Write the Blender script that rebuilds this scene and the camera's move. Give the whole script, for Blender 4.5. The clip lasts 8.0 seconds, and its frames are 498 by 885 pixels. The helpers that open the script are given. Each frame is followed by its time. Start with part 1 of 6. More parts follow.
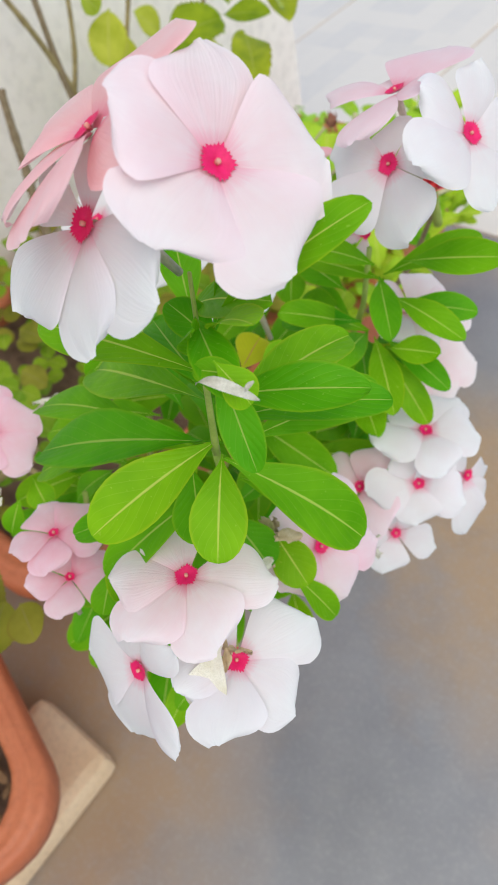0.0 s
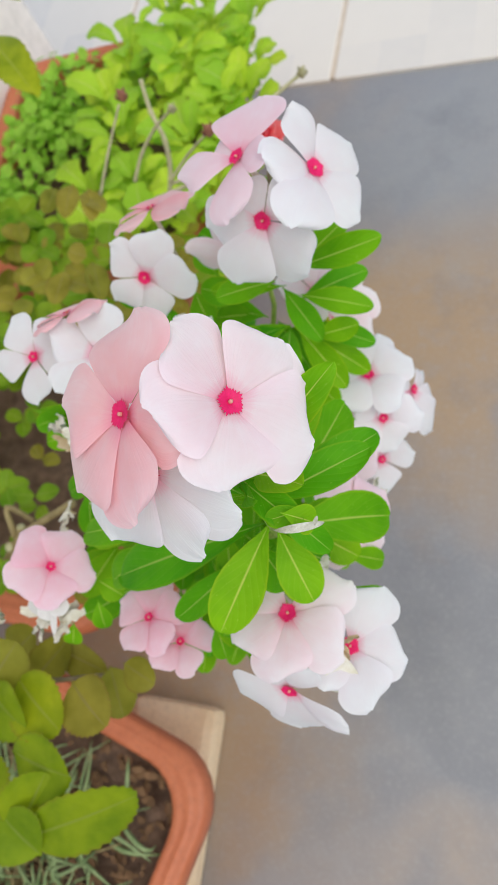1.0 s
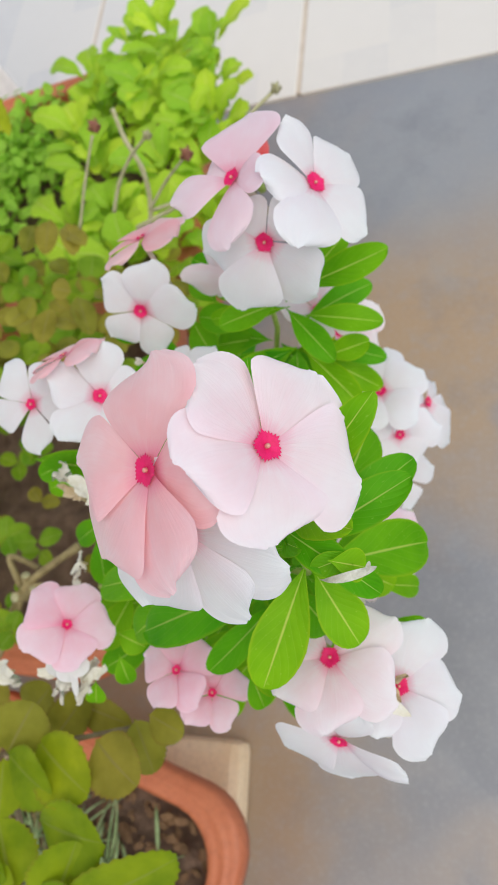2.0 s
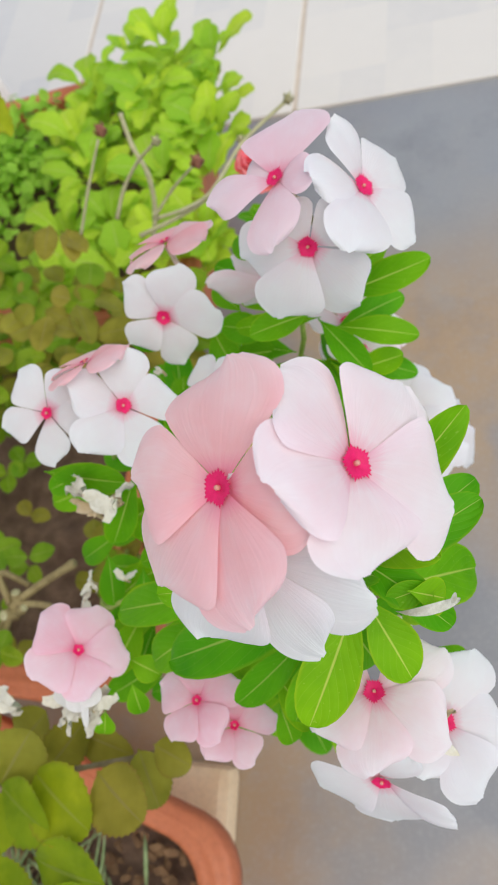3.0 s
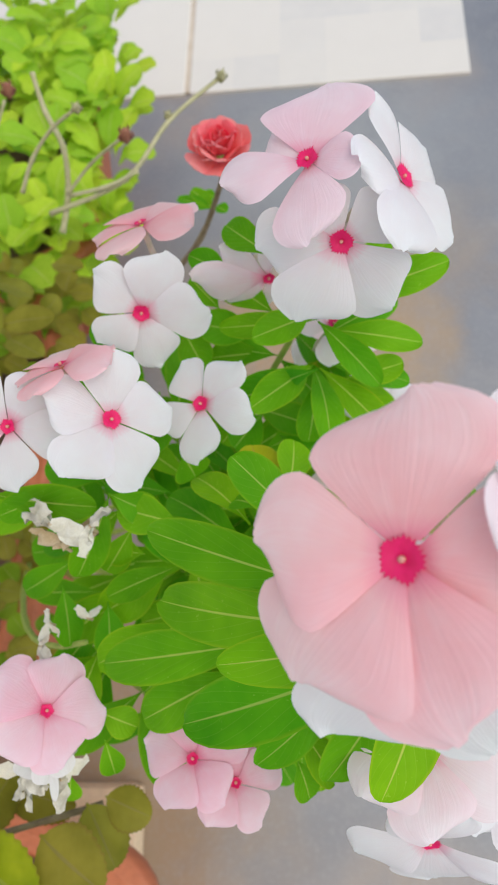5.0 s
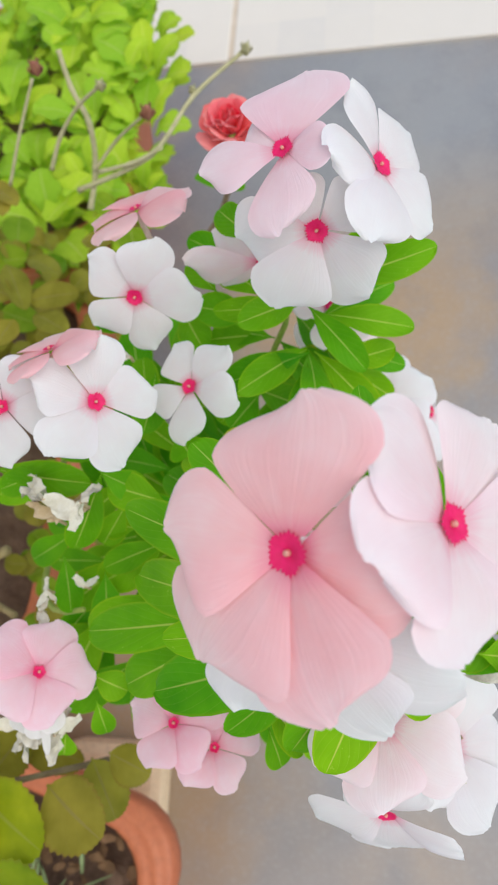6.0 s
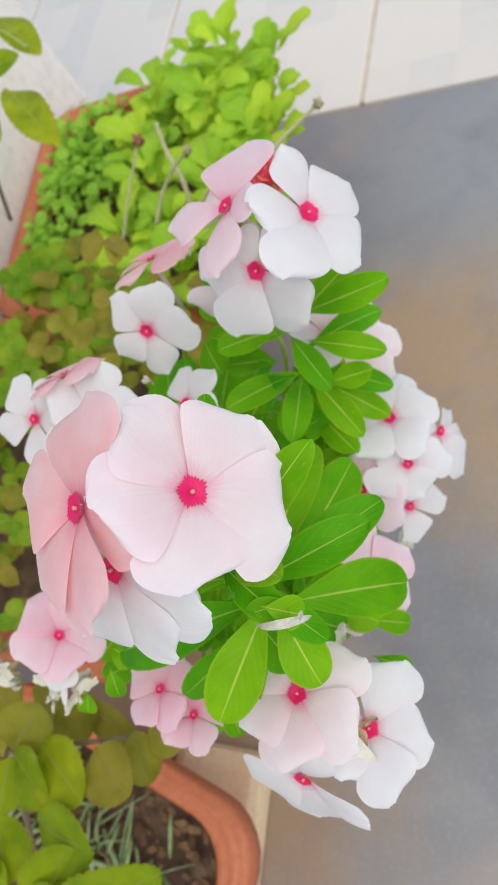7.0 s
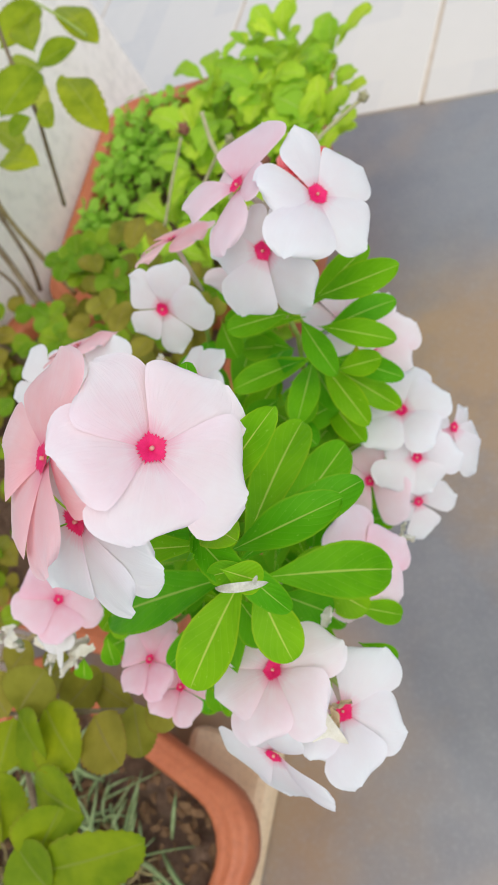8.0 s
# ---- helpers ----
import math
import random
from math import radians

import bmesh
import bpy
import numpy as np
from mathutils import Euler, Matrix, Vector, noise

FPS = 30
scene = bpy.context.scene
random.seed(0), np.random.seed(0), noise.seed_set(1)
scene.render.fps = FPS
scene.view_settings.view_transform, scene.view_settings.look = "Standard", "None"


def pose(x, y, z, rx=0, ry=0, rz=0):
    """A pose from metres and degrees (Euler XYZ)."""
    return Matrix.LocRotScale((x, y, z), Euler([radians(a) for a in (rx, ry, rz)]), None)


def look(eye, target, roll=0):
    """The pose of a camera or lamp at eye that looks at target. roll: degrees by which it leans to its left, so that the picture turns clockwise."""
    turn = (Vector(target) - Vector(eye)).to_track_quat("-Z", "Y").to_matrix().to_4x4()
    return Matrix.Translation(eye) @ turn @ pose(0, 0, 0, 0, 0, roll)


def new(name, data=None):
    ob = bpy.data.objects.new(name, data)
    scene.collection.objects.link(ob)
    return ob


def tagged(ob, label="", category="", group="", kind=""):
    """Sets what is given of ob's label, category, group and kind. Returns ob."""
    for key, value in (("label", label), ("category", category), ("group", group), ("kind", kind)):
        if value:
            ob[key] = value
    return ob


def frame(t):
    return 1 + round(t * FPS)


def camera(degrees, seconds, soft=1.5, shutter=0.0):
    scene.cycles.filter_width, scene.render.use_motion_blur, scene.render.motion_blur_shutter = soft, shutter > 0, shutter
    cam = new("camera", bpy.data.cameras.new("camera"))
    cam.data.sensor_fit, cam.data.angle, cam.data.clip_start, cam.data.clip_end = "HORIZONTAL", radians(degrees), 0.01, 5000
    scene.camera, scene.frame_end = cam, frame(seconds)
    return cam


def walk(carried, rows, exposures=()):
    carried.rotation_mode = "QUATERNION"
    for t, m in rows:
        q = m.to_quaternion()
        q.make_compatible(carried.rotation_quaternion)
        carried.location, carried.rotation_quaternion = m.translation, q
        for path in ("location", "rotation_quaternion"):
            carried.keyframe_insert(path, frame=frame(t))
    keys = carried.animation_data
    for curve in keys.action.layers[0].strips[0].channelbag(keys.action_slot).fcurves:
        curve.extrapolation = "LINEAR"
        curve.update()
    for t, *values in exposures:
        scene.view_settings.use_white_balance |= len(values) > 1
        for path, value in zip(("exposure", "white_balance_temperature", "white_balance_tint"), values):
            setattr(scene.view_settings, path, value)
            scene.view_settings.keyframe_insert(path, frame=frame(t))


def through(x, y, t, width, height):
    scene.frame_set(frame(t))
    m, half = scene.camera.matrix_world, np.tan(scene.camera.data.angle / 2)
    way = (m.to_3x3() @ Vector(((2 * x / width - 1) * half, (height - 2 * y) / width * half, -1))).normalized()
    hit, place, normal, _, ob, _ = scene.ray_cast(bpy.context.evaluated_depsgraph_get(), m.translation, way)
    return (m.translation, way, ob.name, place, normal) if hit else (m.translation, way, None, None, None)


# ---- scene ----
cam = camera(40.7, 8.0)
cam.data.dof.use_dof, cam.data.dof.focus_distance, cam.data.dof.aperture_fstop = True, 0.168, 35.0
PATH = [
    (0, (0.06, 0.061, 0.788), (-0.905, 0.879, -0.761), -15.4),
    (0.1, (0.058, 0.067, 0.804), (-0.891, 0.856, -0.77), -19.1),
    (0.2, (0.056, 0.07, 0.814), (-0.86, 0.811, -0.802), -24.7),
    (0.3, (0.052, 0.071, 0.822), (-0.852, 0.753, -0.827), -30.3),
    (0.4, (0.059, 0.071, 0.828), (-0.738, 0.735, -0.883), -32.7),
    (0.5, (0.059, 0.072, 0.841), (-0.66, 0.747, -0.898), -32.2),
    (1, (0.038, 0.081, 0.866), (-0.655, 0.721, -0.897), -42.0),
    (1.5, (0.024, 0.084, 0.856), (-0.651, 0.706, -0.921), -46.6),
    (1.7, (0.024, 0.087, 0.859), (-0.66, 0.74, -0.903), -46.3),
    (2.8, (0.001, 0.099, 0.849), (-0.597, 0.822, -0.917), -39.8),
    (3, (-0.004, 0.096, 0.85), (-0.604, 0.834, -0.909), -38.7),
    (3.5, (-0.003, 0.093, 0.852), (-0.584, 0.879, -0.892), -36.9),
    (4, (-0.009, 0.093, 0.852), (-0.572, 0.866, -0.905), -37.7),
    (4.5, (-0.041, 0.099, 0.849), (-0.368, 0.855, -0.974), -24.4),
    (4.7, (-0.056, 0.11, 0.834), (-0.306, 0.828, -1.015), -21.0),
    (5.8, (-0.067, 0.121, 0.837), (-0.241, 0.85, -1.017), -14.6),
    (6, (-0.037, 0.119, 0.839), (-0.393, 0.753, -1.024), -29.0),
    (6.3, (-0.001, 0.137, 0.846), (-0.65, 0.684, -0.964), -48.7),
    (6.4, (0.009, 0.132, 0.849), (-0.717, 0.686, -0.931), -50.8),
    (6.5, (0.015, 0.127, 0.852), (-0.763, 0.657, -0.913), -53.4),
    (7, (0.05, 0.104, 0.849), (-0.79, 0.784, -0.833), -47.4),
    (7.5, (0.064, 0.098, 0.85), (-0.917, 0.791, -0.75), -47.8),
    (8, (0.069, 0.099, 0.84), (-0.898, 0.752, -0.785), -47.8),
]
walk(cam, [(t, look(eye, target, roll)) for t, eye, target, roll in PATH],
     [(0, 0.17), (0.4, 0.08), (1.0, 0.10), (4.7, 0.11), (5.8, 0.20), (6.4, 0.08), (7.0, 0.09), (8, 0.12)])

# ---- light ----
world = bpy.data.worlds.new("sky")
scene.world = world
world.use_nodes = True
wt = world.node_tree
sky = wt.nodes.new("ShaderNodeTexSky")
sky.sky_type, sky.sun_disc = "NISHITA", False
sky.sun_elevation, sky.sun_rotation = radians(59), radians(114)
wt.links.new(sky.outputs[0], wt.nodes["Background"].inputs[0])
wt.nodes["Background"].inputs[1].default_value = 0.135

sun = new("sun", bpy.data.lights.new("sun", "SUN"))
sun.data.energy, sun.data.angle, sun.data.color = 2.08, radians(85), (1.0, 0.96, 0.80)
sun.matrix_world = look((1.1, -0.5, 2.0), (0, 0, 0))


# ---- materials ----
def mat(name):
    m = bpy.data.materials.new(name)
    m.use_nodes = True
    t = m.node_tree
    return m, t, t.nodes["Principled BSDF"]


def nd(t, kind, **values):
    n = t.nodes.new("ShaderNode" + kind)
    for key, v in values.items():
        if key == "op":
            n.operation = v
        elif key == "blend":
            n.data_type, n.blend_type = "RGBA", v
        else:
            n.inputs[int(key[1:]) if key[0] == "i" and key[1:].isdigit() else key.replace("_", " ")].default_value = v
    return n


def ramp(t, source, *stops):
    r = t.nodes.new("ShaderNodeValToRGB")
    e = r.color_ramp.elements
    while len(e) < len(stops):
        e.new(0.5)
    for el, (at, c) in zip(e, stops):
        el.position, el.color = at, (c, c, c, 1) if isinstance(c, float) else (*c, 1)
    t.links.new(source, r.inputs[0])
    return r.outputs[0]


def calc(t, op, a, b=0.0):
    n = t.nodes.new("ShaderNodeMath")
    n.operation = op
    for i, v in enumerate((a, b)):
        if isinstance(v, (int, float)):
            n.inputs[i].default_value = v
        else:
            t.links.new(v, n.inputs[i])
    return n.outputs[0]


def mix(t, f, a, b, blend="MIX"):
    n = t.nodes.new("ShaderNodeMix")
    n.data_type, n.blend_type = "RGBA", blend
    for i, v in ((0, f), (6, a), (7, b)):
        if isinstance(v, (int, float)):
            n.inputs[i].default_value = v
        elif isinstance(v, tuple):
            n.inputs[i].default_value = (*v, 1)
        else:
            t.links.new(v, n.inputs[i])
    return n.outputs[2]


def noise_tex(t, scale, detail=4.0, vec=None, rough=0.55):
    n = nd(t, "TexNoise", Scale=scale, Detail=detail, Roughness=rough)
    if vec is not None:
        t.links.new(vec, n.inputs["Vector"])
    return n.outputs[0]


def coords(t, which="Object"):
    return t.nodes.new("ShaderNodeTexCoord").outputs[which]


def bump(t, p, height, strength=0.3, distance=0.002):
    b = nd(t, "Bump", Strength=strength, Distance=distance)
    t.links.new(height, b.inputs["Height"])
    t.links.new(b.outputs[0], p.inputs["Normal"])


def glow_through(m, t, p, colour, amount):
    """Thin living tissue: part of the light passes through."""
    tr = t.nodes.new("ShaderNodeBsdfTranslucent")
    t.links.new(colour, tr.inputs[0])
    ms = t.nodes.new("ShaderNodeMixShader")
    ms.inputs[0].default_value = amount
    t.links.new(p.outputs[0], ms.inputs[1])
    t.links.new(tr.outputs[0], ms.inputs[2])
    t.links.new(ms.outputs[0], t.nodes["Material Output"].inputs[0])


def petal_mat(name, inner, outer, vein):
    m, t, p = mat(name)
    uv = nd(t, "SeparateXYZ")
    t.links.new(coords(t, "UV"), uv.inputs[0])
    u, v = uv.outputs[0], uv.outputs[1]
    stretch = nd(t, "Mapping")
    stretch.inputs["Scale"].default_value = (34, 1.6, 1)
    t.links.new(coords(t, "UV"), stretch.inputs[0])
    streak = noise_tex(t, 1.0, 5.0, stretch.outputs[0])
    patch = noise_tex(t, 3.0, 2.0, coords(t, "UV"))
    fade = calc(t, "ADD", v, calc(t, "MULTIPLY", calc(t, "SUBTRACT", patch, 0.5), 0.9))
    c = mix(t, ramp(t, fade, (0.15, 0.0), (0.95, 1.0)), inner, outer)
    c = mix(t, ramp(t, streak, (0.40, 0.0), (0.72, 0.32)), c, vein)
    blotch = ramp(t, calc(t, "ADD", v, calc(t, "MULTIPLY", streak, 0.12)), (0.12, 1.0), (0.25, 0.0))
    c = mix(t, calc(t, "MULTIPLY", blotch, 0.6), c, (0.90, 0.20, 0.36))
    r = nd(t, "ObjectInfo").outputs["Random"]
    h = nd(t, "HueSaturation")
    t.links.new(calc(t, "ADD", calc(t, "MULTIPLY", r, 0.35), 0.82), h.inputs["Saturation"])
    t.links.new(c, h.inputs["Color"])
    t.links.new(h.outputs[0], p.inputs["Base Color"])
    p.inputs["Roughness"].default_value = 0.62
    p.inputs["Specular IOR Level"].default_value = 0.25
    p.inputs["Sheen Weight"].default_value = 0.12
    bump(t, p, streak, 0.35, 0.0007)
    glow_through(m, t, p, h.outputs[0], 0.3)
    return m


PETAL = {
    "white": petal_mat("white_petal", (0.88, 0.80, 0.83), (0.90, 0.90, 0.92), (0.84, 0.82, 0.86)),
    "blush": petal_mat("blush_petal", (0.94, 0.70, 0.75), (0.95, 0.875, 0.905), (0.93, 0.79, 0.83)),
    "salmon": petal_mat("salmon_petal", (0.99, 0.50, 0.53), (0.99, 0.67, 0.69), (0.97, 0.54, 0.58)),
    "rosy": petal_mat("rosy_petal", (0.94, 0.52, 0.62), (0.95, 0.70, 0.79), (0.92, 0.56, 0.66)),
    "lilac": petal_mat("lilac_petal", (0.95, 0.64, 0.72), (0.96, 0.79, 0.86), (0.93, 0.66, 0.75)),
    "pink": petal_mat("pink_petal", (1.0, 0.55, 0.575), (1.0, 0.75, 0.775), (0.98, 0.57, 0.61)),
}


def leaf_mat(name, dark, light, rib, veins=7.0, edge=(0.30, 0.42, 0.05), through=0.42, gloss=0.38):
    m, t, p = mat(name)
    uv = nd(t, "SeparateXYZ")
    t.links.new(coords(t, "UV"), uv.inputs[0])
    side = calc(t, "ABSOLUTE", calc(t, "SUBTRACT", uv.outputs[0], 0.5))
    v = uv.outputs[1]
    grain = noise_tex(t, 260.0, 4.0, coords(t))
    cloud = noise_tex(t, 45.0, 3.0, coords(t))
    c = mix(t, ramp(t, cloud, (0.3, 0.0), (0.7, 1.0)), dark, light)
    wave = calc(t, "SINE", calc(t, "MULTIPLY", calc(t, "SUBTRACT", v, calc(t, "MULTIPLY", side, 0.75)), veins * 6.283))
    vein = calc(t, "MULTIPLY", ramp(t, wave, (0.955, 0.0), (1.0, 1.0)), 0.11)
    c = mix(t, vein, c, rib)
    c = mix(t, calc(t, "MULTIPLY", ramp(t, side, (0.44, 0.0), (0.5, 1.0)), 0.5), c, edge)
    mid = ramp(t, calc(t, "ADD", side, calc(t, "MULTIPLY", v, 0.022)), (0.026, 1.0), (0.040, 0.0))
    c = mix(t, calc(t, "MULTIPLY", mid, 0.85), c, rib)
    speck = ramp(t, noise_tex(t, 900.0, 1.0, coords(t)), (0.71, 0.0), (0.76, 0.2))
    c = mix(t, speck, c, rib)
    h = nd(t, "HueSaturation")
    r = nd(t, "ObjectInfo").outputs["Random"]
    t.links.new(calc(t, "ADD", calc(t, "MULTIPLY", r, 0.24), 0.82), h.inputs["Value"])
    t.links.new(calc(t, "ADD", calc(t, "MULTIPLY", r, -0.035), 0.518), h.inputs["Hue"])
    t.links.new(c, h.inputs["Color"])
    t.links.new(h.outputs[0], p.inputs["Base Color"])
    p.inputs["Roughness"].default_value = gloss
    p.inputs["Specular IOR Level"].default_value = 0.14
    hgt = calc(t, "ADD", calc(t, "MULTIPLY", wave, -0.14), calc(t, "ADD", grain, calc(t, "MULTIPLY", mid, -2.0)))
    bump(t, p, hgt, 0.35, 0.0008)
    glow_through(m, t, p, h.outputs[0], through)
    return m


leaf_green = leaf_mat("periwinkle_leaf", (0.125, 0.430, 0.003), (0.222, 0.590, 0.008), (0.62, 0.78, 0.14), 8.0, (0.44, 0.60, 0.02), gloss=0.45)
leaf_yellow = leaf_mat("yellowing_leaf", (0.38, 0.46, 0.012), (0.60, 0.60, 0.02), (0.56, 0.36, 0.08), 8.0, (0.45, 0.50, 0.06))
young_green = leaf_mat("young_rose_leaf", (0.36, 0.46, 0.03), (0.54, 0.62, 0.08), (0.50, 0.56, 0.12), 6.0, (0.36, 0.34, 0.06))
rose_green = leaf_mat("rose_leaf", (0.21, 0.32, 0.009), (0.41, 0.51, 0.018), (0.36, 0.44, 0.06), 6.0, (0.26, 0.20, 0.03))
rose_brown = leaf_mat("bronze_leaf", (0.25, 0.24, 0.026), (0.43, 0.39, 0.055), (0.36, 0.32, 0.09), 6.0, (0.24, 0.14, 0.04))
herb_green = leaf_mat("herb_leaf", (0.42, 0.70, 0.03), (0.66, 0.88, 0.08), (0.72, 0.84, 0.20), 5.0, (0.30, 0.46, 0.05))
clover_green = leaf_mat("clover_leaf", (0.17, 0.33, 0.010), (0.31, 0.50, 0.03), (0.36, 0.50, 0.08), 5.0, (0.30, 0.44, 0.05))
tiny_green = leaf_mat("tiny_leaf", (0.42, 0.72, 0.06), (0.60, 0.86, 0.12), (0.40, 0.62, 0.10), 3.0, (0.14, 0.34, 0.04))


def plain(name, dark, light, scale, rough=0.7, bump_by=0.3, size=0.002, metal=0.0):
    m, t, p = mat(name)
    o = coords(t)
    a, b = noise_tex(t, scale, 5.0, o), noise_tex(t, scale * 9, 4.0, o)
    c = mix(t, ramp(t, a, (0.3, 0.0), (0.7, 1.0)), dark, light)
    c = mix(t, ramp(t, b, (0.45, 0.0), (0.75, 0.35)), c, tuple(x * 0.6 for x in dark))
    t.links.new(c, p.inputs["Base Color"])
    p.inputs["Roughness"].default_value, p.inputs["Metallic"].default_value = rough, metal
    bump(t, p, calc(t, "ADD", a, calc(t, "MULTIPLY", b, 0.5)), bump_by, size)
    return m


eye_mat = plain("crimson_eye", (0.74, 0.002, 0.10), (0.86, 0.004, 0.15), 900.0, 0.6, 0.2, 0.0003)
throat_mat = plain("pale_throat", (0.70, 0.26, 0.22), (0.78, 0.40, 0.30), 900.0, 0.6, 0.2, 0.0003)
tube_mat = plain("corolla_tube", (0.62, 0.56, 0.40), (0.75, 0.62, 0.55), 400.0, 0.6)
stem_mat = plain("green_stem", (0.28, 0.40, 0.06), (0.44, 0.52, 0.12), 150.0, 0.55)
woody_mat = plain("woody_stem", (0.20, 0.14, 0.08), (0.36, 0.28, 0.17), 120.0, 0.8, 0.5)
old_cane = plain("olive_brown_cane", (0.24, 0.18, 0.075), (0.44, 0.35, 0.16), 90.0, 0.75, 0.5)
pale_stem = plain("pale_dry_stem", (0.42, 0.40, 0.20), (0.60, 0.56, 0.34), 150.0, 0.7)
dry_mat = plain("withered_petal", (0.76, 0.71, 0.55), (0.88, 0.85, 0.74), 260.0, 0.85, 0.5)
spent_mat = petal_mat("spent_petal", (0.84, 0.80, 0.79), (0.90, 0.88, 0.87), (0.76, 0.70, 0.64))
husk_pale = plain("bleached_leaf_tip", (0.52, 0.50, 0.38), (0.80, 0.78, 0.68), 420.0, 0.85, 0.6)
husk_mat = plain("dry_husk", (0.58, 0.42, 0.22), (0.76, 0.61, 0.40), 260.0, 0.85, 0.5)
terracotta = plain("terracotta_plastic", (0.52, 0.14, 0.058), (0.61, 0.19, 0.085), 18.0, 0.5, 0.12, 0.001)
soil_mat = plain("dark_soil", (0.125, 0.072, 0.048), (0.27, 0.165, 0.108), 55.0, 0.95, 0.9, 0.01)
chip_mat = plain("bark_chip", (0.12, 0.06, 0.028), (0.27, 0.155, 0.075), 70.0, 0.9, 0.5)
twig_mat = plain("grey_green_twig", (0.17, 0.25, 0.09), (0.34, 0.43, 0.20), 90.0, 0.75)
block_mat = plain("buff_stone", (0.80, 0.58, 0.36), (0.90, 0.70, 0.47), 22.0, 0.8, 0.3, 0.002)
wall_white = plain("white_wash", (0.88, 0.81, 0.75), (0.92, 0.86, 0.81), 6.0, 0.85, 0.12, 0.002)
grout_mat = plain("brown_grout", (0.60, 0.49, 0.38), (0.72, 0.61, 0.50), 40.0, 0.9)
rose_mat = petal_mat("coral_rose", (0.95, 0.11, 0.15), (0.98, 0.20, 0.23), (0.94, 0.14, 0.19))
rose_out = petal_mat("salmon_rose", (0.96, 0.19, 0.20), (0.98, 0.32, 0.31), (0.95, 0.18, 0.20))
bud_mat = plain("dusky_bud", (0.30, 0.10, 0.07), (0.42, 0.20, 0.11), 200.0, 0.7)


def floor_mat():
    m, t, p = mat("grey_floor")
    o = coords(t)
    big, mid, fine = noise_tex(t, 2.6, 3.0, o), noise_tex(t, 13.0, 5.0, o), noise_tex(t, 170.0, 4.0, o)
    c = mix(t, ramp(t, mid, (0.3, 0.0), (0.7, 1.0)), (0.204, 0.204, 0.220), (0.264, 0.262, 0.272))
    c = mix(t, ramp(t, noise_tex(t, 1.7, 2.0, o), (0.40, 0.0), (0.62, 0.5)), c, (0.235, 0.240, 0.272))
    stain = calc(t, "MULTIPLY", ramp(t, big, (0.48, 0.0), (0.64, 1.0)), ramp(t, mid, (0.25, 0.35), (0.6, 1.0)))
    c = mix(t, calc(t, "MULTIPLY", stain, 0.75), c, (0.40, 0.30, 0.225))
    for cx, cy, r in ((-0.05, 0.60, 0.20), (-0.02, 0.40, 0.15), (-0.42, 0.02, 0.28), (0.08, 0.74, 0.16), (-0.45, 0.10, 0.24), (-0.27, 0.0, 0.20), (-0.10, 0.60, 0.22), (-0.08, 0.56, 0.19), (-0.02, 0.58, 0.17)):
        far = nd(t, "VectorMath", op="DISTANCE")
        far.inputs[1].default_value = (cx, cy, 0)
        t.links.new(o, far.inputs[0])
        spread = calc(t, "ADD", far.outputs["Value"], calc(t, "MULTIPLY", calc(t, "SUBTRACT", mid, 0.5), 0.2))
        c = mix(t, ramp(t, spread, (r * 0.25, 0.68), (r, 0.0)), c, (0.42, 0.285, 0.165))
    # Brighter light on the far floor, put into the colour as a pale patch.
    far_light = nd(t, "VectorMath", op="DISTANCE")
    far_light.inputs[1].default_value = (0.0, 0.93, 0)
    t.links.new(o, far_light.inputs[0])
    spread = calc(t, "ADD", far_light.outputs["Value"], calc(t, "MULTIPLY", calc(t, "SUBTRACT", mid, 0.5), 0.3))
    c = mix(t, ramp(t, spread, (0.10, 0.75), (0.31, 0.0)), c, (0.335, 0.335, 0.335))
    blot = ramp(t, noise_tex(t, 24.0, 3.0, o, 0.65), (0.52, 0.0), (0.66, 0.22))
    c = mix(t, blot, c, (0.34, 0.32, 0.31))
    worn = ramp(t, noise_tex(t, 9.0, 6.0, o, 0.7), (0.36, 0.22), (0.5, 0.0))
    c = mix(t, worn, c, (0.17, 0.17, 0.185))
    spot = ramp(t, noise_tex(t, 7.0, 2.0, o), (0.66, 0.0), (0.72, 0.35))
    c = mix(t, spot, c, (0.15, 0.15, 0.16))
    c = mix(t, ramp(t, fine, (0.5, 0.0), (0.8, 0.3)), c, (0.42, 0.41, 0.40))
    t.links.new(c, p.inputs["Base Color"])
    p.inputs["Roughness"].default_value = 0.36
    p.inputs["Specular IOR Level"].default_value = 0.8
    bump(t, p, calc(t, "ADD", mid, fine), 0.25, 0.001)
    return m


def tile_mat():
    m, t, p = mat("beige_checked_tile")
    o = coords(t)
    snap = nd(t, "VectorMath", op="SNAP")
    snap.inputs[1].default_value = (0.0783, 0.0783, 1.0)
    t.links.new(o, snap.inputs[0])
    w = nd(t, "TexWhiteNoise")
    add = nd(t, "VectorMath", op="ADD")
    r = nd(t, "ObjectInfo").outputs["Random"]
    t.links.new(snap.outputs[0], add.inputs[0])
    t.links.new(r, add.inputs[1])
    t.links.new(add.outputs[0], w.inputs["Vector"])
    c = mix(t, ramp(t, w.outputs[0], (0.45, 0.0), (0.95, 1.0)), (0.77, 0.71, 0.64), (0.70, 0.655, 0.61))
    cloud = noise_tex(t, 30.0, 4.0, o)
    c = mix(t, ramp(t, cloud, (0.4, 0.0), (0.8, 0.4)), c, (0.80, 0.74, 0.67))
    t.links.new(c, p.inputs["Base Color"])
    p.inputs["Roughness"].default_value = 0.5
    bump(t, p, cloud, 0.15, 0.001)
    return m


floor_grey, tile_beige = floor_mat(), tile_mat()


